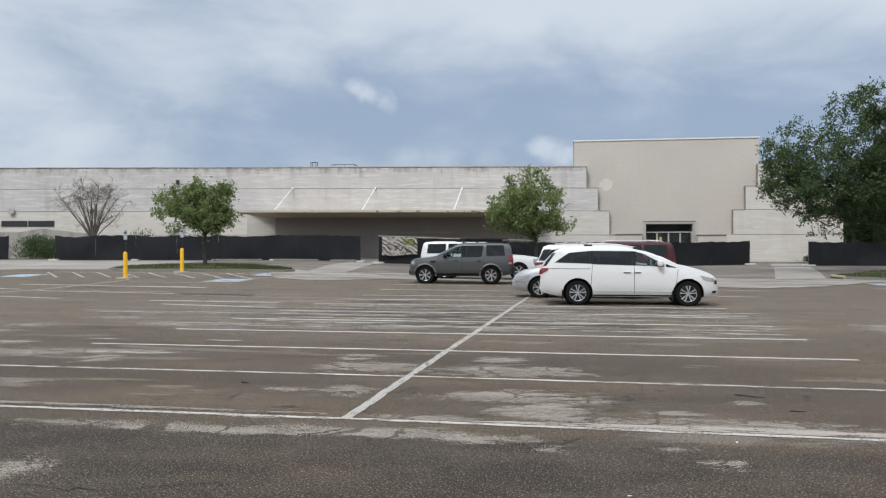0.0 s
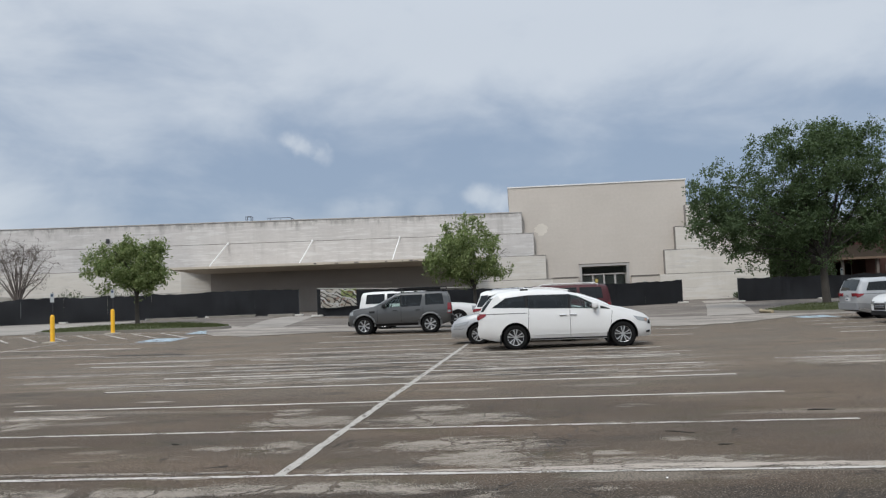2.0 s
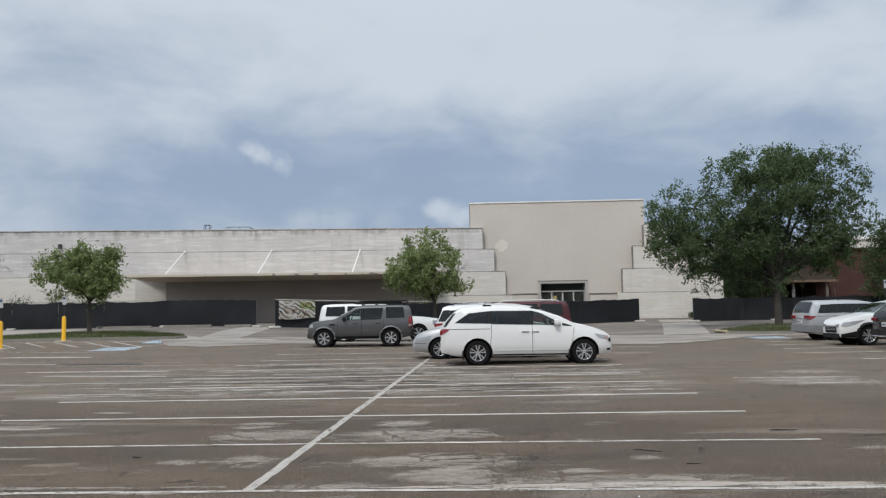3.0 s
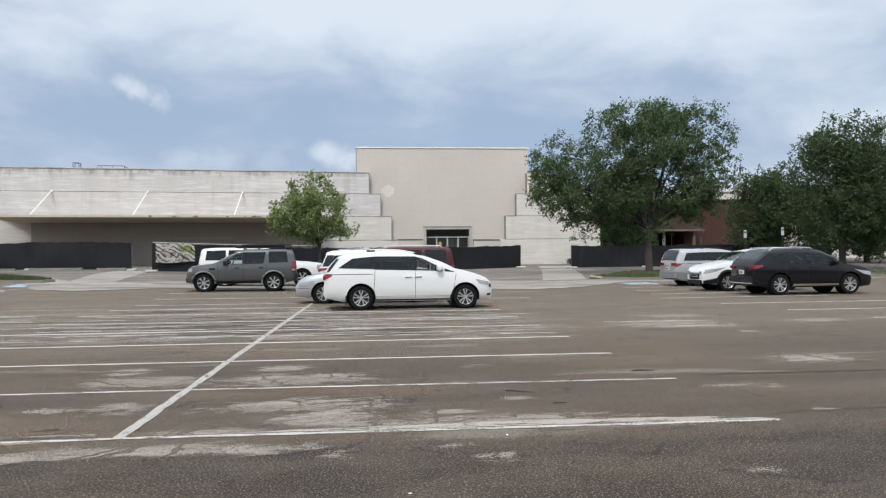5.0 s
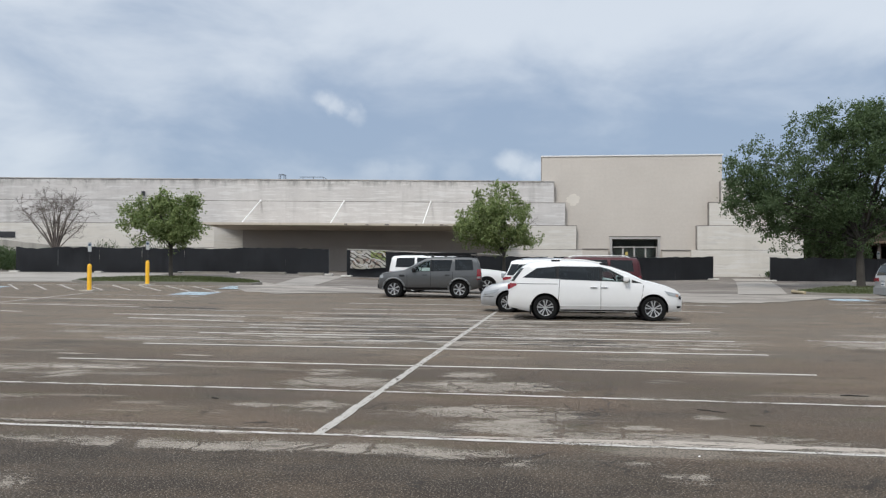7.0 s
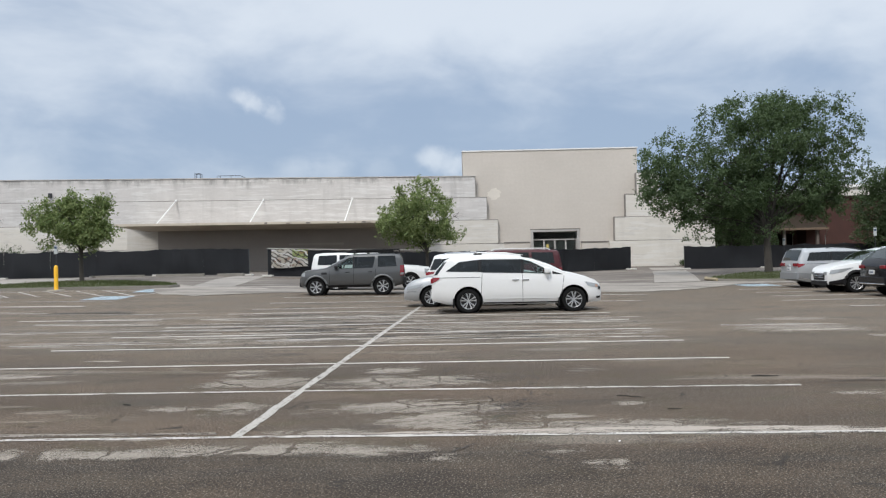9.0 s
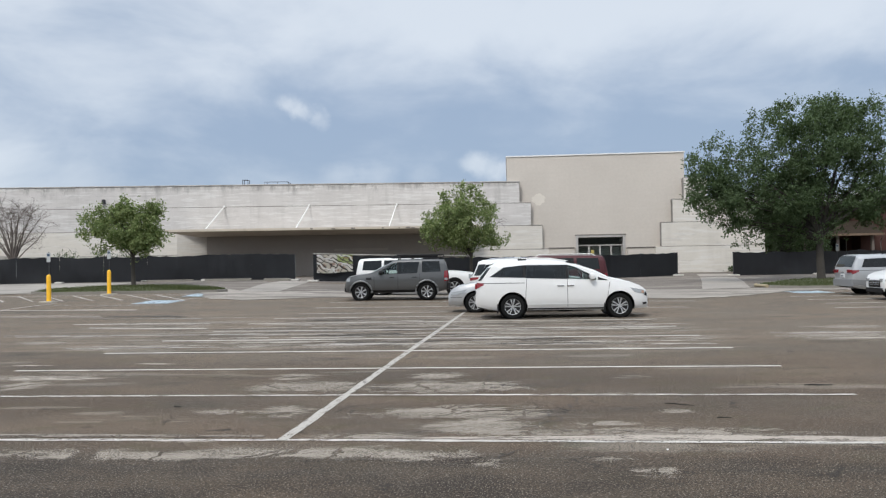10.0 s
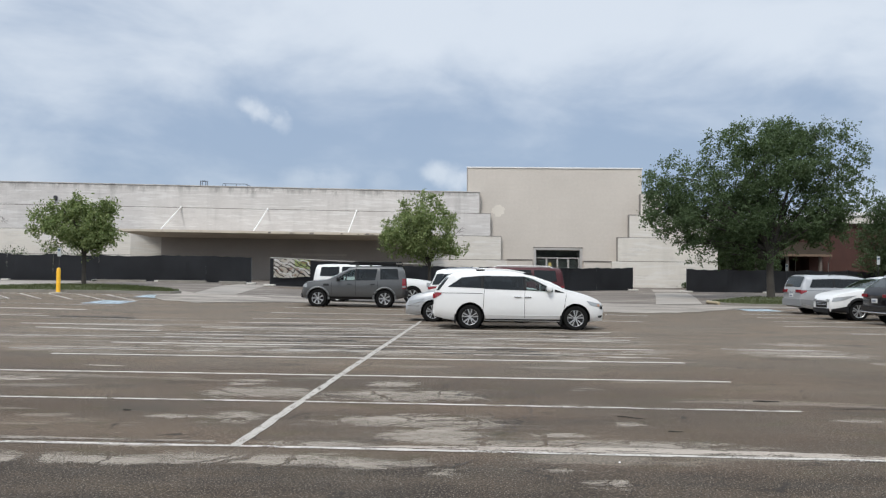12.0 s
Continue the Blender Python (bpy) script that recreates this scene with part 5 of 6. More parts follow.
def wheel(parent, x, y, r, side, spokes, twin, width=0.23, style=ALLOY):
    """A wheel at x, y: dark barrel, tyre and alloy spokes. side is +1 or -1, the way its face looks."""
    hub = bmesh.new()
    tube(hub, [(0, -side * width * 0.4, 0), (0, side * width * 0.30, 0)], (r * 0.66, r * 0.66), 24)
    w = part("wheel", hub, TRIM, parent)
    w.location = (x, y, r)
    bm = bmesh.new()
    prof = ((-0.44, 0.67), (-0.5, 0.82), (-0.47, 0.95), (-0.36, 1.0), (0.36, 1.0), (0.47, 0.95), (0.5, 0.82), (0.44, 0.67))
    rings = [[bm.verts.new((r * q * math.cos(a), p * width, r * q * math.sin(a))) for p, q in prof] for a in np.linspace(0, 2 * math.pi, 33)[:-1]]
    for k in range(32):
        for j in range(8):
            bm.faces.new((rings[k][j], rings[(k + 1) % 32][j], rings[(k + 1) % 32][(j + 1) % 8], rings[k][(j + 1) % 8]))
    bmesh.ops.recalc_face_normals(bm, faces=bm.faces)
    part("tyre", bm, RUBBER, w, smooth=True)
    bm = bmesh.new()
    face = side * width * 0.40
    n_spokes = spokes * 2 if twin else spokes
    full = 2 * math.pi * 0.66 * r / n_spokes
    for k in range(n_spokes):
        a = 2 * math.pi * (k + (0.14 * (-1) ** k if twin else 0)) / n_spokes
        d, n = Vector((math.cos(a), 0, math.sin(a))), Vector((-math.sin(a), 0, math.cos(a)))
        rows = []
        for rr, ww, yy in ((0.10 * r, 0.15, face * 0.80), (0.38 * r, 0.20, face * 0.98), (0.645 * r, 0.30, face * 0.92)):
            rows.append([bm.verts.new(d * rr + n * ww * full * s + Vector((0, yy + dy, 0))) for s, dy in ((-0.5, -side * 0.03), (-0.5, 0), (0.5, 0), (0.5, -side * 0.03))])
        for p, q in zip(rows, rows[1:]):
            for m in range(4):
                bm.faces.new((p[m], p[(m + 1) % 4], q[(m + 1) % 4], q[m]))
    tube(bm, [(0, face * 0.5, 0), (0, face * 1.0, 0)], (r * 0.15, r * 0.12), 14)
    ring = np.linspace(0, 2 * math.pi, 33)[:-1]
    ra = [[bm.verts.new((r * q * math.cos(a), yy, r * q * math.sin(a))) for q, yy in ((0.635, face * 0.6), (0.645, face), (0.668, face * 1.06), (0.668, face * 0.7))] for a in ring]
    for k in range(32):
        for j in range(3):
            bm.faces.new((ra[k][j], ra[(k + 1) % 32][j], ra[(k + 1) % 32][j + 1], ra[k][j + 1]))
    bmesh.ops.recalc_face_normals(bm, faces=bm.faces)
    part("rim", bm, style, w, "silver alloy spokes")


class Car:
    """A car whose x runs from its tail (0) to its nose (length); built from a side profile, a plan taper and a section."""

    def __init__(self, name, label, at, heading, length, width, top, belt, paint_mat, wheels, radius, bottom=0.24, taper=0.22, group="parked cars"):
        self.L, self.W, self.top_pts, self.belt_pts, self.zb, self.taper = length, width, top, belt, bottom, taper
        self.H = max(p[1] for p in top)
        self.mat, self.wheels, self.r = paint_mat, wheels, radius
        self.shift = -length / 2
        x, y = at
        self.ob = empty(name, Matrix.Translation((x, y, height(x, y))) @ Matrix.Rotation(radians(heading), 4, "Z"), label, "car", group)
        self.body()

    def top(self, x):
        return float(np.interp(x, [p[0] for p in self.top_pts], [p[1] for p in self.top_pts]))

    def half(self, x):
        f = np.interp(x, (0, 0.06, 0.2, 0.7, self.L - 1.1, self.L - 0.62, self.L - 0.32, self.L - 0.12, self.L), (0.80, 0.89, 0.96, 1, 1, 0.975, 0.915, 0.83, 0.70))
        return float(self.W / 2 * f)

    def ring(self, x):
        """Half section at x, from the middle of the floor to the middle of the roof, as (y, z)."""
        hw, zt = self.half(x), self.top(x)
        zb = self.zb + float(np.interp(x, (0, 0.5, self.L - 0.5, self.L), (0.12, 0, 0, 0.04)))
        zB = min(float(np.interp(x, [p[0] for p in self.belt_pts], [p[1] for p in self.belt_pts])), zt - 0.05)
        pts = [(0, zb), (hw * 0.88, zb), (hw * 0.965, zb + 0.10), (hw * 0.995, zb + 0.42 * (zB - zb)), (hw, zb + 0.72 * (zB - zb)), (hw * 0.975, zB)]
        g = zt - zB
        yt = hw * 0.965 - self.taper * g
        for f in (0.3, 0.6, 0.86):
            pts.append((hw * 0.965 + (yt - hw * 0.965) * f ** 1.25, zB + g * f))
        pts += [(yt - 0.06, zt - 0.02 * min(1, g)), (yt * 0.55, zt + 0.012), (0, zt + 0.02)]
        return pts

    def side_y(self, x, z):
        r = self.ring(x)[1:10]
        return float(np.interp(z, [p[1] for p in r], [p[0] for p in r]))

    def body(self):
        xs = sorted(set([round(v, 3) for v in np.arange(0, self.L, 0.11)] + [round(p[0], 3) for p in self.top_pts] + [self.L]))
        bm = bmesh.new()
        rows = []
        for x in xs:
            half = self.ring(x)
            full = half + [(-y, z) for y, z in reversed(half[1:-1])]
            rows.append([bm.verts.new((x + self.shift, y, z)) for y, z in full])
        n = len(rows[0])
        for a, b in zip(rows, rows[1:]):
            for k in range(n):
                bm.faces.new((a[k], a[(k + 1) % n], b[(k + 1) % n], b[k]))
        bm.faces.new(rows[0])
        bm.faces.new(list(reversed(rows[-1])))
        cutter = bmesh.new()
        hw = self.W / 2
        for wx in self.wheels:
            for s in (-1, 1):
                tube(cutter, [(wx + self.shift, s * (hw - 0.34), self.r), (wx + self.shift, s * (hw + 0.2), self.r)], (self.r + 0.075, self.r + 0.075), 28)
        self.shell = cut_away(bm, cutter)
        for wx in self.wheels:
            for s in (-1, 1):
                bm = bmesh.new()
                tube(bm, [(wx + self.shift, s * (hw - 0.33), self.r), (wx + self.shift, s * (hw - 0.06), self.r)], (self.r + 0.068, self.r + 0.068), 24, cap=False)
                bm.faces.ensure_lookup_table()
                bmesh.ops.delete(bm, geom=[f for f in bm.faces if f.calc_center_median().z < self.zb + 0.02], context="FACES")
                bmesh.ops.create_circle(bm, cap_ends=True, segments=24, radius=self.r + 0.068, matrix=Matrix.Translation((wx + self.shift, s * (hw - 0.325), self.r)) @ Matrix.Rotation(radians(90), 4, "X"))
                part("wheel_arch", bm, TRIM, self.ob)

    def prism(self, bm, poly, half):
        """A block across the car with the given outline of (x, z)."""
        a = [bm.verts.new((x + self.shift, -half, z)) for x, z in poly]
        b = [bm.verts.new((x + self.shift, half, z)) for x, z in poly]
        bm.faces.new(a)
        bm.faces.new(list(reversed(b)))
        for k in range(len(poly)):
            q = (k + 1) % len(poly)
            bm.faces.new((a[k], b[k], b[q], a[q]))

    def cabin(self, windows, screen, seats, driver):
        """Cuts the windows and the windscreen through, hollows the cabin and sets seats and a steering wheel in it."""
        cut = bmesh.new()
        for lower, upper in windows:
            poly = list(lower) + list(reversed(upper))
            cx, cz = sum(p[0] for p in poly) / len(poly), sum(p[1] for p in poly) / len(poly)
            self.prism(cut, [(cx + (x - cx) * 0.95, cz + (z - cz) * 0.93) for x, z in poly], self.W)
        self.shell = cut_away(self.shell, cut)
        lo = [p for w in windows for p in w[0]]
        up = [p for w in windows for p in w[1]]
        belt = min(p[1] for p in lo)
        cut = bmesh.new()
        self.prism(cut, [(lo[0][0] + 0.12, belt - 0.45), (lo[-1][0] + 0.12, belt - 0.45), (lo[-1][0] + 0.16, belt)] + [(x, z - 0.01) for x, z in reversed(up)] + [(lo[0][0] + 0.06, belt)], self.W / 2 - 0.24)
        self.shell = cut_away(self.shell, cut)
        x0, x1 = screen
        cut = bmesh.new()
        steps = [x0 + 0.06 + (x1 - x0 - 0.12) * k / 4 for k in range(5)]
        self.prism(cut, [(x, self.top(x) - 0.30) for x in steps] + [(x, self.top(x) + 0.15) for x in reversed(steps)], self.ring((x0 + x1) / 2)[9][0] * 0.93)
        self.shell = cut_away(self.shell, cut)
        for x in seats:
            for y in (-0.38, 0.38):
                bm = bmesh.new()
                box(bm, x + self.shift - 0.09, x + self.shift + 0.07, y - 0.24, y + 0.24, belt - 0.44, belt + 0.12, bevel=0.05)
                box(bm, x + self.shift - 0.13, x + self.shift - 0.03, y - 0.13, y + 0.13, belt + 0.13, belt + 0.30, bevel=0.04)
                bmesh.ops.rotate(bm, verts=bm.verts, cent=(x + self.shift, 0, belt - 0.4), matrix=Matrix.Rotation(radians(-10), 3, "Y"))
                part("seat", bm, SEAT_GREY, self.ob, "grey cloth seat with a headrest", smooth=True)
        c = Vector((driver + self.shift, 0.38, belt + 0.02))
        bm = bmesh.new()
        ring = [c + Vector((math.sin(a) * -0.07, math.cos(a) * 0.18, math.sin(a) * 0.17)) for a in np.linspace(0, 2 * math.pi, 19)]
        tube(bm, ring, [0.018] * 19, 6)
        tube(bm, [c + Vector((0, -0.17, 0)), c + Vector((0.03, 0, 0)), c + Vector((0, 0.17, 0))], [0.02] * 3, 5)
        part("steering_wheel", bm, TRIM, self.ob, smooth=True)

    def finish(self):
        """Links the body; what lies inside it takes the dark lining."""
        bm = self.shell
        for f in bm.faces:
            p = f.calc_center_median()
            x = p.x - self.shift
            f.material_index = int(0.06 < x < self.L - 0.06 and p.z > self.zb + 0.06 and abs(p.y) < self.side_y(x, p.z) - 0.025 and p.z < self.top(x) - 0.035)
        part("body", bm, [self.mat, INTERIOR], self.ob, smooth=True)

    def side(self, name, lower, upper, mat, off=0.008, sides=(-1, 1), label="", cols=10, rows=4):
        """A panel on the car's flank between a lower and an upper line of (x, z), one on each side asked for."""
        def along(pts, f):
            d = np.cumsum([0] + [math.hypot(b[0] - a[0], b[1] - a[1]) for a, b in zip(pts, pts[1:])])
            return np.interp(f * d[-1], d, [p[0] for p in pts]), np.interp(f * d[-1], d, [p[1] for p in pts])
        made = []
        for s in sides:
            bm = bmesh.new()
            grid = []
            for i in range(cols + 1):
                (xa, za), (xb, zb) = along(lower, i / cols), along(upper, i / cols)
                col = []
                for j in range(rows + 1):
                    f = j / rows
                    x, z = xa + (xb - xa) * f, za + (zb - za) * f
                    col.append(bm.verts.new((x + self.shift, s * (self.side_y(x, z) + off), z)))
                grid.append(col)
            for i in range(cols):
                for j in range(rows):
                    q = (grid[i][j], grid[i + 1][j], grid[i + 1][j + 1], grid[i][j + 1])
                    bm.faces.new(q if s < 0 else tuple(reversed(q)))
            made.append(part(name, bm, mat, self.ob, label, smooth=True))
        return made

    def over(self, name, x0, x1, fy, mat, off=0.01, label=""):
        """A panel on the upper surface from x0 to x1, as wide as fy of the roof there: windscreen, rear window."""
        bm = bmesh.new()
        grid = []
        for i in range(9):
            x = x0 + (x1 - x0) * i / 8
            r = self.ring(x)[-3:]
            slope = (self.top(x + 0.02) - self.top(x - 0.02)) / 0.04
            k = 1 / math.hypot(1, slope)
            col = []
            for j in range(9):
                y = (j / 4 - 1) * r[0][0] * fy
                z = np.interp(abs(y), (0, r[1][0], r[0][0]), (r[2][1], r[1][1], r[0][1]))
                col.append(bm.verts.new((x + self.shift - slope * k * off, y, z + k * off)))
            grid.append(col)
        for i in range(8):
            for j in range(8):
                bm.faces.new((grid[i][j], grid[i + 1][j], grid[i + 1][j + 1], grid[i][j + 1]))
        return part(name, bm, mat, self.ob, label, smooth=True)

    def end(self, name, nose, y0, y1, z0, z1, mat, thick=0.02, label="", mirror=False):
        """A block on the flat tail or nose."""
        for s in ((-1, 1) if mirror else (1,)):
            x = self.L if nose else 0
            bm = boxed(x + self.shift - (0.05 if nose else thick), x + self.shift + (thick if nose else 0.05), s * y0, s * y1, z0, z1, bevel=min(0.012, thick * 0.4))
            part(name, bm, mat, self.ob, label)

    def fit_wheels(self, spokes=10, twin=False, style=ALLOY):
        for wx in self.wheels:
            for s in (-1, 1):
                wheel(self.ob, wx + self.shift, s * (self.W / 2 - 0.145), self.r, s, spokes, twin, style=style)

    def seam(self, x, z0, z1, dx=0.0):
        self.side("door_seam", [(x, z0), (x + 0.012, z0)], [(x + dx, z1), (x + dx + 0.012, z1)], SEAM, 0.003, cols=1, rows=6)

    def handle(self, x, z, mat=None):
        for s in (-1, 1):
            y = self.side_y(x, z)
            part("door_handle", boxed(x + self.shift, x + self.shift + 0.2, s * (y - 0.01), s * (y + 0.035), z, z + 0.03, bevel=0.008), mat or self.mat, self.ob)

    def mirror(self, x, z, mat=None):
        for s in (-1, 1):
            y = self.side_y(x, z)
            bm = boxed(x + self.shift - 0.06, x + self.shift + 0.1, s * (y - 0.02), s * (y + 0.22), z, z + 0.17, bevel=0.05)
            part("door_mirror", bm, mat or self.mat, self.ob, smooth=True)

    def rails(self, x0, x1, mat, rise=0.05):
        for s in (-1, 1):
            bm = bmesh.new()
            pts = []
            for f in (0, 0.06, 0.3, 0.6, 0.94, 1):
                x = x0 + (x1 - x0) * f
                y = self.ring(x)[9][0] * 0.97
                pts.append((x + self.shift, s * y, self.top(x) + (rise if 0 < f < 1 else -0.01)))
            tube(bm, pts, [0.02] * 6, 6)
            part("roof_rail", bm, mat, self.ob, smooth=True)

    def sill(self, mat=None, z1=0.34):
        a, b = self.wheels
        self.side("sill", [(a + self.r + 0.09, self.zb + 0.02), (b - self.r - 0.09, self.zb + 0.02)], [(a + self.r + 0.08, z1), (b - self.r - 0.08, z1)], mat or TRIM, 0.006)

    def plate(self, nose=False, z=0.75):
        self.end("number_plate", nose, -0.16, 0.16, z, z + 0.15, PLATE, 0.035)
        self.end("plate_bar", nose, -0.11, 0.11, z + 0.05, z + 0.10, SIGN_BLUE, 0.04)


VAN_WHITE, SILVER, GREY = paint("white_paint", (0.70, 0.70, 0.69)), paint("silver_paint", (0.42, 0.43, 0.44), 0.4), paint("grey_paint", (0.085, 0.087, 0.088), 0.35, 0.35, 0.6)
RED_PAINT, BLACK_PAINT = paint("red_paint", (0.055, 0.006, 0.009), 0.0, 0.4, 0.2, 0.3), paint("black_paint", (0.006, 0.006, 0.008), 0.0, 0.22, 0.2, 0.3)


def minivan(at, heading, mat, label, old=False):
    top = [(0.1, 0.95), (0.13, 1.06), (0.24, 1.26), (0.50, 1.58), (0.68, 1.67), (1.1, 1.73), (1.8, 1.75), (2.3, 1.725), (2.6, 1.68), (3.0, 1.585), (3.45, 1.37), (3.92, 1.135), (4.2, 1.08), (4.52, 0.99), (4.78, 0.89), (4.91, 0.79), (4.97, 0.66)]
    top = [(x - 0.1, z - (0.06 if z > 1.5 else 0)) for x, z in top]
    if old:
        top = [(0, 0.98), (0.04, 1.12), (0.10, 1.30), (0.24, 1.60), (0.42, 1.68)] + top[5:]
    c = Car("minivan", label, at, heading, 4.87, 2.0, top, [(0, 1.10), (1.4, 1.12), (2.9, 1.08), (3.8, 1.0), (4.87, 0.76)], mat, (1.05, 4.06), 0.345)
    rear = ([(0.34, 1.15), (1.36, 1.15)], [(0.50, 1.50), (1.36, 1.53)]) if old else ([(0.40, 1.20), (1.36, 1.17)], [(0.80, 1.47), (1.36, 1.525)])
    c.cabin([rear, ([(1.43, 1.155), (2.58, 1.12)], [(1.43, 1.53), (2.58, 1.52)]), ([(2.63, 1.12), (3.42, 1.08)], [(2.63, 1.515), (2.84, 1.46), (3.42, 1.16)])], (2.74, 3.78), (0.95, 1.75, 2.55), 3.12)
    c.finish()
    c.fit_wheels(5, True)
    for wx in (c.wheels if not old else ()):
        for s in (-1, 1):
            part("mud_flap", boxed(wx - c.r - 0.10 + c.shift, wx - c.r - 0.06 + c.shift, s * 0.74, s * 0.985, 0.16, 0.42, bevel=0.008), TRIM, c.ob, "black mud flap")
    c.side("rear_side_window", *(([(0.34, 1.15), (1.36, 1.15)], [(0.50, 1.50), (1.36, 1.53)]) if old else ([(0.40, 1.20), (1.36, 1.17)], [(0.80, 1.47), (1.36, 1.525)])), CAR_GLASS, label="dark tinted window")
    c.side("sliding_door_window", [(1.43, 1.155), (2.58, 1.12)], [(1.43, 1.53), (2.58, 1.52)], CAR_GLASS, label="dark tinted window")
    c.side("front_side_window", [(2.63, 1.12), (3.42, 1.08)], [(2.63, 1.515), (2.84, 1.46), (3.42, 1.16)], CAR_GLASS_CLEAR)
    c.side("quarter_window", [(3.46, 1.08), (3.74, 1.06)], [(3.46, 1.165), (3.74, 1.07)], TRIM)
    c.side("pillar_cover", [(1.34, 1.17), (1.45, 1.17)], [(1.34, 1.52), (1.45, 1.53)], TRIM, 0.006, cols=1)
    c.side("pillar_cover", [(2.56, 1.12), (2.65, 1.12)], [(2.56, 1.52), (2.65, 1.51)], TRIM, 0.006, cols=1)
    c.over("windscreen", 2.74, 3.78, 0.98, SCREEN_GLASS)
    c.over("rear_window", *((0.05, 0.25) if old else (0.17, 0.50)), 0.94, CAR_GLASS)
    if not old:
        c.side("rear_window_corner", [(0.05, 1.10), (0.16, 1.10)], [(0.34, 1.46), (0.44, 1.48)], CAR_GLASS, 0.008, cols=4)
    c.side("tail_lamp", [(0.01, 0.86), (0.23, 0.98)], [(0.01, 1.04), (0.23, 1.035)], RED_LAMP, 0.014)
    c.end("tail_lamp", False, 0.42 if old else 0.55, 0.83, 0.92 if old else 0.86, 1.06 if old else 1.0, RED_LAMP, 0.03, mirror=True)
    c.side("headlamp", [(4.48, 0.72), (4.80, 0.66)], [(4.36, 0.85), (4.76, 0.77)], CLEAR_LAMP, 0.012)
    c.side("turn_lamp", [(4.68, 0.69), (4.76, 0.68)], [(4.68, 0.76), (4.75, 0.75)], AMBER_LAMP, 0.018, cols=2)
    c.side("fog_lamp", [(4.72, 0.36), (4.83, 0.37)], [(4.71, 0.42), (4.84, 0.43)], TRIM, 0.01, cols=3)
    c.side("grille_corner", [(4.76, 0.62), (4.845, 0.60)], [(4.80, 0.73), (4.855, 0.69)], TRIM, 0.016, cols=3)
    c.side("body_crease", [(1.46, 0.40), (3.62, 0.40)], [(1.46, 0.43), (3.62, 0.43)], mat, 0.02)
    c.end("grille", True, -0.5, 0.5, 0.50, 0.62, TRIM, 0.02)
    c.side("sliding_rail", [(0.23, 1.015), (1.40, 1.015)], [(0.23, 1.03), (1.40, 1.03)], TRIM, 0.004)
    for x, dx in ((1.40, 0.05), (2.60, 0.0), (3.68, 0.12)):
        c.seam(x, 0.34, 1.13, dx)
    for x in (2.31, 2.59):
        c.handle(x, 0.92, CHROME)
    c.mirror(3.28, 1.10)
    c.rails(1.25, 2.75, CAP if not old else TRIM, 0.035)
    for x in ((1.22, 2.58) if not old else ()):
        for s in (-1, 1):
            y = c.ring(x)[9][0] * 0.97
            part("rail_foot", boxed(x + c.shift, x + c.shift + 0.24, s * (y - 0.03), s * (y + 0.03), c.top(x) - 0.05, c.top(x) + 0.035, bevel=0.015), TRIM, c.ob, "black rail foot")
    c.sill(TRIM, 0.30)
    c.plate(False, 0.72 if old else 0.78)
    if old:
        c.side("lower_trim", [(0.01, 0.40), (0.62, 0.32)], [(0.01, 0.66), (0.62, 0.60)], paint("grey_trim", (0.26, 0.27, 0.28), 0.3), 0.005)
        c.end("bumper", False, -0.84, 0.84, 0.36, 0.66, paint("grey_trim", (0.26, 0.27, 0.28), 0.3), 0.05)
    else:
        c.end("bumper", False, -0.78, 0.78, 0.42, 0.70, mat, 0.02)
    c.end("rear_wiper_cover", False, -0.12, 0.12, 0.92, 0.96, CHROME, 0.03)
    return c


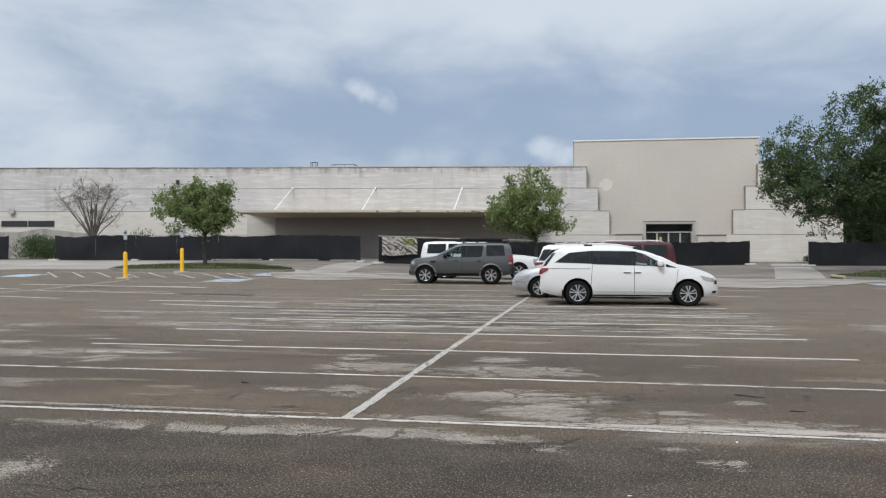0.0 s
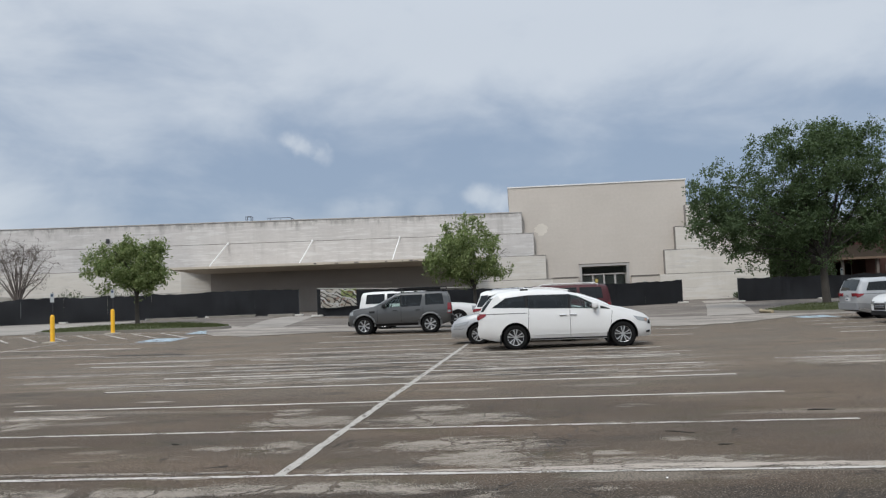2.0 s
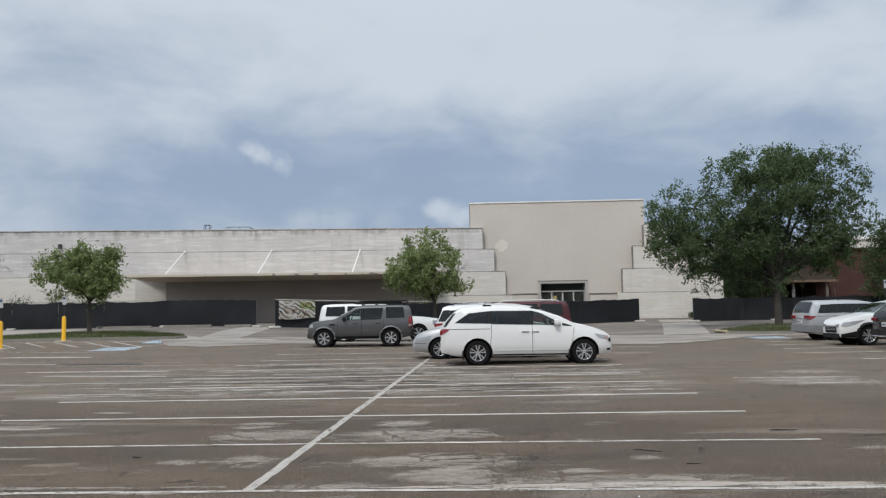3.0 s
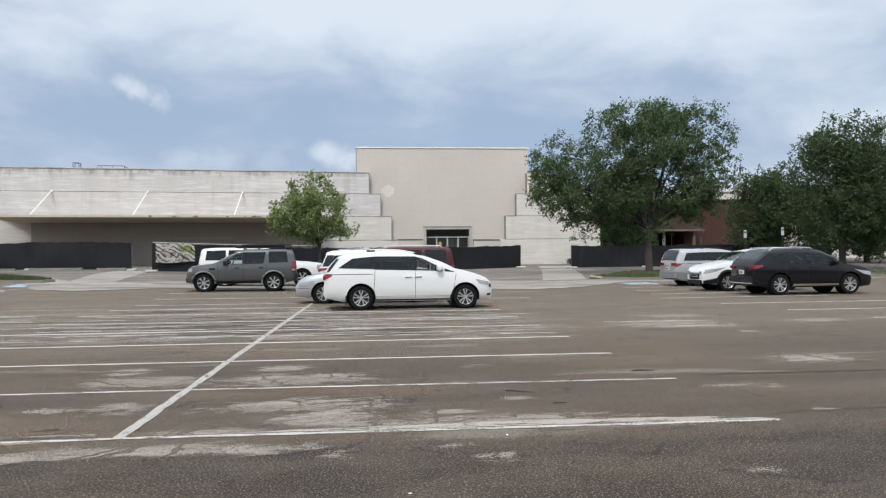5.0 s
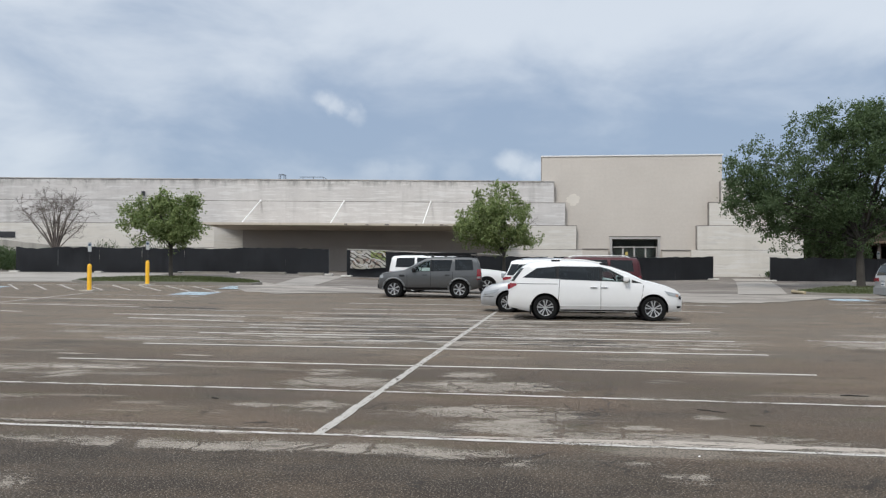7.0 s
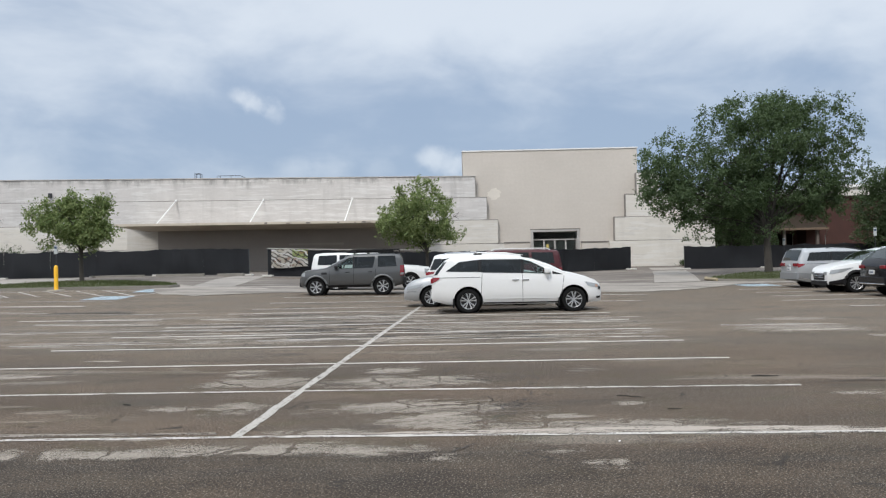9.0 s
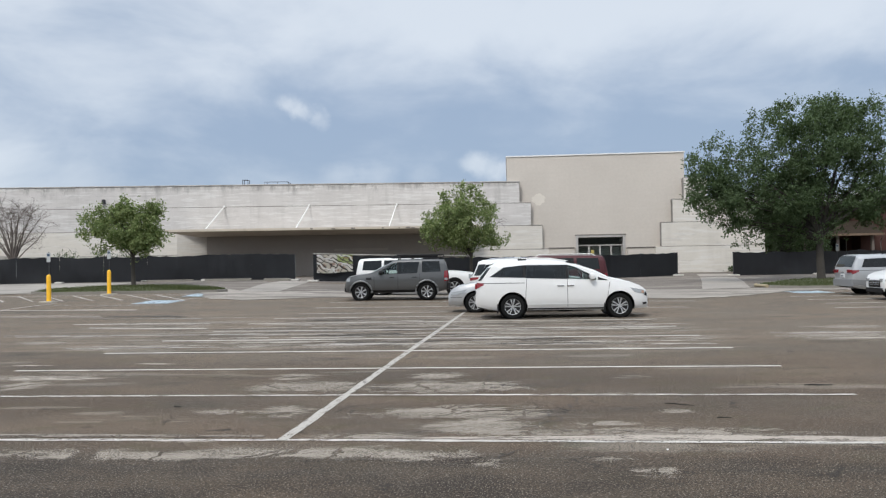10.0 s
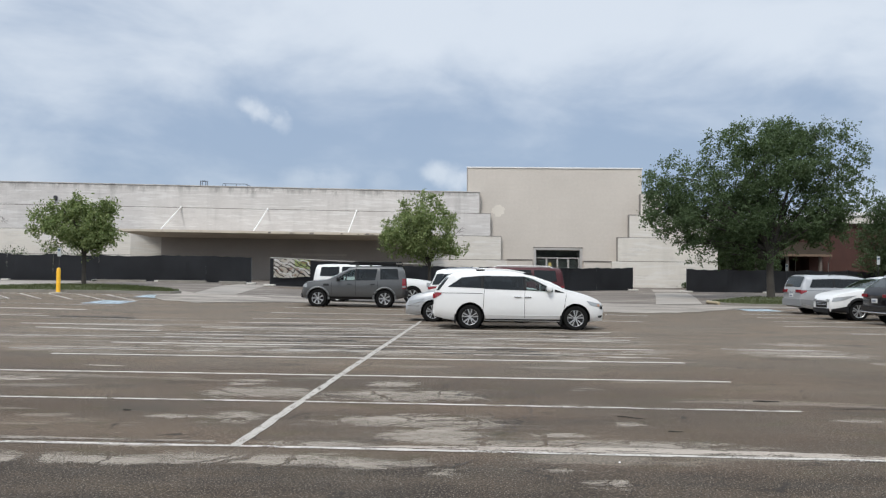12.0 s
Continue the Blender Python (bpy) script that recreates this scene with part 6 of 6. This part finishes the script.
def boxy_suv(at, heading, label):
    top = [(0, 1.05), (0.03, 1.20), (0.10, 1.58), (0.20, 1.765), (0.5, 1.80), (1.4, 1.805), (2.2, 1.79), (2.42, 1.76), (2.9, 1.52), (3.42, 1.23), (3.62, 1.185), (4.1, 1.14), (4.42, 1.08), (4.54, 0.99), (4.60, 0.80)]
    c = Car("boxy_car", label, at, heading, 4.60, 1.95, top, [(0, 1.16), (3.4, 1.12), (4.60, 0.95)], GREY, (0.98, 3.90), 0.385, bottom=0.34, taper=0.16)
    c.cabin([([(0.36, 1.24), (1.18, 1.22)], [(0.42, 1.70), (1.18, 1.71)]), ([(1.40, 1.19), (2.22, 1.17)], [(1.30, 1.68), (2.22, 1.68)]), ([(2.28, 1.17), (3.12, 1.15)], [(2.28, 1.68), (2.46, 1.65), (3.12, 1.24)])], (2.48, 3.40), (1.2, 2.2), 2.75)
    c.finish()
    c.fit_wheels(7, False)
    c.side("rear_side_window", [(0.36, 1.24), (1.18, 1.22)], [(0.42, 1.70), (1.18, 1.71)], CAR_GLASS)
    c.side("rear_door_window", [(1.40, 1.19), (2.22, 1.17)], [(1.30, 1.68), (2.22, 1.68)], CAR_GLASS)
    c.side("front_door_window", [(2.28, 1.17), (3.12, 1.15)], [(2.28, 1.68), (2.46, 1.65), (3.12, 1.24)], CAR_GLASS_CLEAR)
    c.side("pillar_cover", [(2.22, 1.17), (2.28, 1.17)], [(2.22, 1.70), (2.28, 1.70)], TRIM, 0.006, cols=1)
    c.over("windscreen", 2.48, 3.40, 0.97, SCREEN_GLASS)
    c.over("rear_window", 0.05, 0.20, 0.9, CAR_GLASS)
    c.side("tail_lamp", [(0.02, 0.82), (0.22, 0.82)], [(0.03, 1.28), (0.20, 1.28)], RED_LAMP, 0.014)
    c.side("reversing_lamp", [(0.05, 0.86), (0.20, 0.86)], [(0.05, 0.96), (0.20, 0.96)], CLEAR_LAMP, 0.022)
    c.side("headlamp", [(4.38, 0.86), (4.57, 0.86)], [(4.38, 1.03), (4.55, 0.97)], CLEAR_LAMP, 0.014)
    c.end("grille", True, -0.6, 0.6, 0.62, 0.78, TRIM, 0.03)
    for wx in c.wheels:
        for s in (-1, 1):
            bm = bmesh.new()
            arc = np.linspace(radians(-5), radians(185), 19)
            pts = [(wx + c.shift + (c.r + 0.10) * math.cos(a), s * (c.side_y(wx, min(1.0, c.r + (c.r + .1) * max(0.1, math.sin(a)))) + 0.005), c.r + (c.r + 0.10) * math.sin(a)) for a in arc]
            tube(bm, pts, [0.045] * 19, 6)
            part("arch_trim", bm, paint("arch_grey", (0.16, 0.165, 0.165), 0.3), c.ob, smooth=True)
    for x in (1.28, 2.25, 3.3):
        c.seam(x, 0.50, 1.15)
    for x in (1.42, 2.42):
        c.handle(x, 1.0, TRIM)
    c.mirror(2.98, 1.15, TRIM)
    c.side("wing_vent", [(3.42, 0.93), (3.66, 0.93)], [(3.42, 1.02), (3.66, 1.02)], TRIM, 0.012)
    c.sill(TRIM, 0.46)
    c.end("bumper", False, -0.88, 0.88, 0.48, 0.74, TRIM, 0.06)
    c.end("bumper", True, -0.66, 0.66, 0.40, 0.60, TRIM, 0.05)
    # a long dark basket on the roof: floor slats inside a low tube rail, deeper at the front
    rack = part("roof_rack", boxed(0.25 + c.shift, 2.55 + c.shift, -0.60, 0.60, 1.855, 1.885, bevel=0.01), TRIM, c.ob, "low black roof rack")
    for x in (0.35, 1.0, 1.6, 2.2):
        for s in (-1, 1):
            part("rack_foot", boxed(x + c.shift, x + c.shift + 0.06, s * 0.52, s * 0.6, 1.76, 1.86), TRIM, rack)
    bm = bmesh.new()
    for s in (-1, 1):
        tube(bm, [(0.22 + c.shift, s * 0.6, 1.88), (0.24 + c.shift, s * 0.6, 1.99), (2.30 + c.shift, s * 0.6, 1.99), (2.60 + c.shift, s * 0.58, 1.88)], [0.022] * 4, 6)
    for x in (0.24, 2.30):
        tube(bm, [(x + c.shift, -0.6, 1.99), (x + c.shift, 0.6, 1.99)], [0.022] * 2, 6)
    part("rack_rail", bm, TRIM, rack, smooth=True)
    part("rack_bag", boxed(0.5 + c.shift, 2.15 + c.shift, -0.45, 0.45, 1.885, 1.965, bevel=0.03), RUBBER, rack)
    return c


def wagon(name, at, heading, mat, label, length, width, tall, rear_x=0.42, hood=1.05, rail=None, radius=0.36, spokes=5, lower=False, clear=True, bright=False):
    """A sport utility car: sloped tail, long roof, raked screen and high bonnet, scaled to length and height."""
    h = tall
    wb = length * 0.58
    rear_over = length * 0.205
    xr = rear_x
    x1, x2 = length * 0.555, length * 0.735
    top = [(0, 0.98), (0.04, 1.10), (0.13, 1.24), (xr, h - 0.10), (xr + 0.2, h - 0.035), (length * 0.34, h), (length * 0.46, h - 0.02), (x1, h - 0.085), ((x1 + x2) / 2, (h + hood) / 2 + 0.03), (x2, hood + 0.03), (x2 + 0.3, hood), (length - 0.35, hood - 0.10), (length - 0.12, hood - 0.20), (length, hood - 0.38)]
    c = Car(name, label, at, heading, length, width, top, [(0, 1.10), (length * 0.5, 1.06), (x2, 1.0), (length, hood - 0.25)], mat, (rear_over, rear_over + wb), radius, bottom=0.27)
    b, t = 1.12, h - 0.17
    m1, m2 = length * 0.27, length * 0.42
    c.cabin([([(0.42, b + 0.06), (m1 - 0.06, b + 0.01)], [(xr + 0.30, t - 0.04), (m1 - 0.06, t)]), ([(m1, b), (m2, b - 0.02)], [(m1, t), (m2, t)]), ([(m2 + 0.06, b - 0.02), (x2 - 0.22, b - 0.05)], [(m2 + 0.06, t), (x1 - 0.06, t - 0.03), (x2 - 0.22, b + 0.02)])], (x1 + 0.05, x2 - 0.03), (m1 + 0.1, m2 + 0.1), x2 - 0.55)
    c.finish()
    c.fit_wheels(spokes, spokes == 5)
    c.side("rear_side_window", [(0.42, b + 0.06), (m1 - 0.06, b + 0.01)], [(xr + 0.30, t - 0.04), (m1 - 0.06, t)], CAR_GLASS)
    c.side("rear_door_window", [(m1, b), (m2, b - 0.02)], [(m1, t), (m2, t)], CAR_GLASS)
    c.side("front_door_window", [(m2 + 0.06, b - 0.02), (x2 - 0.22, b - 0.05)], [(m2 + 0.06, t), (x1 - 0.06, t - 0.03), (x2 - 0.22, b + 0.02)], CAR_GLASS_CLEAR if clear else CAR_GLASS)
    for q in (m1 - 0.03, m2 + 0.03):
        c.side("pillar_cover", [(q - 0.05, b - 0.01), (q + 0.05, b - 0.01)], [(q - 0.05, t), (q + 0.05, t)], TRIM, 0.006, cols=1)
    c.over("windscreen", x1 + 0.05, x2 - 0.03, 0.97, SCREEN_GLASS)
    c.over("rear_window", 0.15, xr - 0.02, 0.92, CAR_GLASS)
    wrap = 0.24 if xr < 0.35 else 0.0
    c.side("rear_window_corner", [(0.05, 1.13), (0.18 + wrap, 1.14)], [(xr - 0.06, h - 0.20), (xr + 0.06 + wrap, h - 0.18)], CAR_GLASS, 0.008, cols=4)
    c.side("tail_lamp", [(0.01, 0.94), (0.28, 1.00)], [(0.03, 1.07), (0.32, 1.08)], RED_LAMP, 0.014)
    c.end("tail_lamp", False, 0.50, 0.80, 0.94, 1.05, RED_LAMP, 0.03, mirror=True)
    c.side("headlamp", [(length - 0.46, hood - 0.34), (length - 0.04, hood - 0.42)], [(length - 0.86, hood - 0.17), (length - 0.10, hood - 0.26)], CLEAR_LAMP, 0.014)
    c.end("headlamp", True, 0.40, 0.60, hood - 0.44, hood - 0.33, CLEAR_LAMP, 0.02, mirror=True)
    c.end("grille", True, -0.42, 0.42, hood - 0.58, hood - 0.385, TRIM, 0.025)
    for q in (0.43, 0.49, 0.55):
        c.end("grille_bar", True, -0.40, 0.40, hood - q, hood - q + 0.022, CHROME, 0.04)
    for x in (m1 - 0.1, m2 + 0.03, x2 - 0.25):
        c.seam(x, 0.42, b - 0.02)
    for x in (m1 + 0.1, m2 + 0.16):
        c.handle(x, 0.96)
    c.mirror(x2 - 0.42, b - 0.06)
    c.sill(TRIM, 0.42 if lower else 0.34)
    if bright:
        c.side("sill_trim", [(rear_over + radius + 0.1, 0.315), (rear_over + wb - radius - 0.1, 0.325)], [(rear_over + radius + 0.1, 0.395), (rear_over + wb - radius - 0.1, 0.395)], CHROME, 0.03)
        c.end("bumper_trim", False, -0.78, 0.78, 0.40, 0.44, CHROME, 0.06)
    if lower:
        for wx in c.wheels:
            for sd in (-1, 1):
                bm = bmesh.new()
                arc = np.linspace(radians(-8), radians(188), 19)
                pts = [(wx + c.shift + (c.r + 0.085) * math.cos(a), sd * (c.side_y(wx, max(0.35, c.r + (c.r + 0.085) * math.sin(a))) + 0.002), c.r + (c.r + 0.085) * math.sin(a)) for a in arc]
                tube(bm, pts, [0.055] * 19, 6)
                part("arch_trim", bm, TRIM, c.ob, smooth=True)
        xf = rear_over + wb + radius + 0.06
        c.side("bumper_cladding", [(xf, 0.29), (length - 0.05, 0.30)], [(xf, 0.54), (length - 0.04, 0.42)], TRIM, 0.012)
        c.end("bumper", True, -0.60, 0.60, 0.28, 0.44, TRIM, 0.04)
        c.end("lower_grille", True, -0.42, 0.42, 0.47, 0.53, TRIM, 0.02)
        c.end("bumper", False, -0.80, 0.80, 0.36, 0.62, TRIM, 0.05)
    else:
        c.end("bumper", False, -0.80, 0.80, 0.40, 0.66, mat, 0.05)
    if rail:
        c.rails(length * 0.14, length * 0.5, rail, 0.04)
    c.plate(False, 0.74)
    return c


def big_suv(at, heading, mat, label, length=5.6, rail=None, lamp=1.30):
    top = [(0, 1.10), (0.03, 1.25), (0.12, 1.72), (0.20, 1.82), (0.6, 1.86), (2.6, 1.87), (3.15, 1.84), (3.35, 1.75), (3.95, 1.28), (4.1, 1.235), (5.1, 1.16), (length - 0.12, 1.06), (length, 0.85)]
    c = Car("large_car", label, at, heading, length, 2.02, top, [(0, 1.22), (3.9, 1.18), (length, 1.0)], mat, (1.22, length - 1.05), 0.40, bottom=0.36, taper=0.2)
    c.cabin([([(0.34, 1.28), (1.30, 1.27)], [(0.40, 1.74), (1.30, 1.76)]), ([(1.42, 1.27), (2.30, 1.26)], [(1.42, 1.76), (2.30, 1.76)]), ([(2.40, 1.26), (3.70, 1.23)], [(2.40, 1.76), (3.18, 1.74), (3.70, 1.30)])], (3.40, 3.92), (1.3, 2.4), 3.15)
    c.finish()
    c.fit_wheels(6, False)
    c.side("rear_side_window", [(0.34, 1.28), (1.30, 1.27)], [(0.40, 1.74), (1.30, 1.76)], CAR_GLASS)
    c.side("rear_door_window", [(1.42, 1.27), (2.30, 1.26)], [(1.42, 1.76), (2.30, 1.76)], CAR_GLASS)
    c.side("front_door_window", [(2.40, 1.26), (3.70, 1.23)], [(2.40, 1.76), (3.18, 1.74), (3.70, 1.30)], CAR_GLASS)
    c.over("windscreen", 3.40, 3.92, 0.97, SCREEN_GLASS)
    c.over("rear_window", 0.06, 0.24, 0.9, CAR_GLASS)
    c.side("tail_lamp", [(0.01, 0.92), (0.16, 0.92)], [(0.02, lamp), (0.16, lamp)], RED_LAMP, 0.014)
    c.side("headlamp", [(length - 0.36, 0.80), (length - 0.04, 0.78)], [(length - 0.36, 1.02), (length - 0.08, 0.98)], CLEAR_LAMP, 0.014)
    c.side("turn_lamp", [(length - 0.12, 0.80), (length - 0.03, 0.78)], [(length - 0.12, 1.0), (length - 0.06, 0.98)], CLEAR_LAMP, 0.02)
    c.end("grille", True, -0.55, 0.55, 0.60, 0.82, TRIM, 0.03)
    for x in (1.36, 2.35, 3.6):
        c.seam(x, 0.52, 1.22)
    c.handle(1.55, 1.06, TRIM)
    c.handle(2.5, 1.06, TRIM)
    c.mirror(3.40, 1.22, TRIM)
    c.sill(TRIM, 0.48)
    c.end("bumper", False, -0.9, 0.9, 0.50, 0.76, CHROME, 0.08)
    if rail:
        c.rails(0.5, 3.0, rail, 0.06)
    return c


def saloon(at, heading, mat, label):
    top = [(0, 0.88), (0.08, 1.0), (0.75, 1.06), (1.35, 1.36), (1.8, 1.45), (2.4, 1.46), (2.9, 1.38), (3.65, 1.02), (4.1, 0.96), (4.55, 0.86), (4.75, 0.74), (4.85, 0.58)]
    c = Car("saloon_car", label, at, heading, 4.85, 1.82, top, [(0, 0.95), (3.6, 0.92), (4.85, 0.7)], mat, (1.05, 3.95), 0.325, bottom=0.20, taper=0.3)
    c.cabin([([(1.15, 1.0), (2.05, 0.98)], [(1.5, 1.32), (2.05, 1.36)]), ([(2.12, 0.98), (3.3, 0.96)], [(2.12, 1.36), (2.75, 1.33), (3.3, 1.02)])], (2.95, 3.6), (1.5, 2.3), 2.85)
    c.finish()
    c.fit_wheels(5, True)
    c.side("rear_window_side", [(1.15, 1.0), (2.05, 0.98)], [(1.5, 1.32), (2.05, 1.36)], CAR_GLASS)
    c.side("front_window_side", [(2.12, 0.98), (3.3, 0.96)], [(2.12, 1.36), (2.75, 1.33), (3.3, 1.02)], CAR_GLASS_CLEAR)
    c.over("windscreen", 2.95, 3.6, 0.96, SCREEN_GLASS)
    c.over("rear_window", 0.8, 1.32, 0.94, CAR_GLASS)
    c.side("headlamp", [(4.30, 0.66), (4.76, 0.56)], [(4.22, 0.76), (4.72, 0.67)], CLEAR_LAMP, 0.014)
    c.side("tail_lamp", [(0.02, 0.72), (0.3, 0.76)], [(0.04, 0.88), (0.3, 0.90)], RED_LAMP, 0.014)
    c.end("grille", True, -0.35, 0.35, 0.42, 0.52, TRIM, 0.02)
    for x in (1.25, 2.08, 3.25):
        c.seam(x, 0.32, 0.95)
    c.handle(1.4, 0.82)
    c.handle(2.25, 0.82)
    c.mirror(3.05, 0.96)
    c.side("bumper_seam", [(4.40, 0.50), (4.78, 0.50)], [(4.40, 0.512), (4.78, 0.512)], TRIM, 0.004)
    c.sill(TRIM, 0.25)
    return c


# the middle rows
minivan((1.48, 23.65), 0, VAN_WHITE, "white minivan with dark tinted windows, parked across the bays")
saloon((0.42, 26.7), 180, SILVER, "silver car parked nose out behind the white minivan")
boxy_suv((-5.0, 35.6), 180 + 4, "dark grey boxy off-road car with a roof rack")
big_suv((-4.58, 39.6), 0, VAN_WHITE, "large white off-road car half hidden behind a grey one", 5.95, lamp=1.08)
wagon("sport_car", (0.92, 31.4), 0, VAN_WHITE, "white estate car with roof rails behind other cars", 4.8, 1.9, 1.76, rear_x=0.30, rail=CHROME)
big_suv((1.5, 34.4), 180, RED_PAINT, "large dark red car with white roof rails", 5.25, rail=CAP, lamp=1.1)
# the east row
minivan((16.55, 35.0), 2, SILVER, "older silver minivan with a grey lower body", old=True)
wagon("sport_car", (15.75, 30.65), 182, VAN_WHITE, "white compact sport utility car with black lower trim", 4.53, 1.82, 1.66, rear_x=0.5, hood=1.11, spokes=5, lower=True)
wagon("sport_car", (16.22, 27.5), 2, BLACK_PAINT, "glossy black sport utility car with silver roof rails", 4.66, 1.9, 1.66, rear_x=0.55, hood=1.06, rail=CHROME, radius=0.37, spokes=5, lower=False, bright=True)

# ---- small litter on the asphalt ----
for k, (x, y, s, mt, lab) in enumerate(((0.35, 5.2, 0.009, CAP, "white"), (1.31, 6.78, 0.013, CAP, "white"))):
    ob = empty("litter", pose(x, y, height(x, y), 0, 0, 40 * k), f"small crumpled {lab} scrap of litter on the asphalt", "litter", "scraps of litter")
    bm = bmesh.new()
    bmesh.ops.create_icosphere(bm, subdivisions=1, radius=s, matrix=Matrix.Diagonal((1.6, 0.8, 0.35, 1)))
    for v in bm.verts:
        v.co += Vector((noise.noise(v.co * 40 + Vector((k, 0, 0))), noise.noise(v.co * 35), 0)) * s * 0.6
        v.co.z += s * 0.3
    part("scrap", bm, mt, ob)

for k, (ax, ay, bx, by, r) in enumerate(((-3.88, 8.85, -3.77, 8.81, 0.010), (1.70, 8.97, 1.99, 8.82, 0.007), (3.65, 10.20, 3.98, 10.19, 0.011), (2.06, 8.14, 2.21, 8.14, 0.007))):
    ob = empty("twig", Matrix.Translation((ax, ay, height(ax, ay))), "thin dark dry twig lying on the asphalt", "twig", "twigs on the asphalt")
    bm = bmesh.new()
    d = Vector((bx - ax, by - ay, 0))
    side = Vector((-d.y, d.x, 0)) * 0.08
    tube(bm, [(0, 0, r), tuple(d * 0.3 + side + Vector((0, 0, r))), tuple(d * 0.65 - side * 0.6 + Vector((0, 0, r * 1.3))), tuple(d + Vector((0, 0, r)))], (r * 0.7, r, r * 0.8, r * 0.4), 6)
    part("stem", bm, BARK, ob)
    bm = bmesh.new()
    tube(bm, [tuple(d * 0.5 + Vector((0, 0, r))), tuple(d * 0.7 + side * 1.5 + Vector((0, 0, r)))], (r * 0.5, r * 0.25), 5)
    part("side_shoot", bm, BARK, ob)

# ---- unseen plain dark wall, added to close the place behind and darken car reflections ----
tagged(part("backdrop_wall", boxed(-160, 160, -62, -60, 0, 11), material("unseen_dark_wall", (0.05, 0.055, 0.05), 0.95, vary=0.3, grain=0.6)), "unseen plain dark wall added behind the camera to darken reflections", "backdrop", kind="structure")
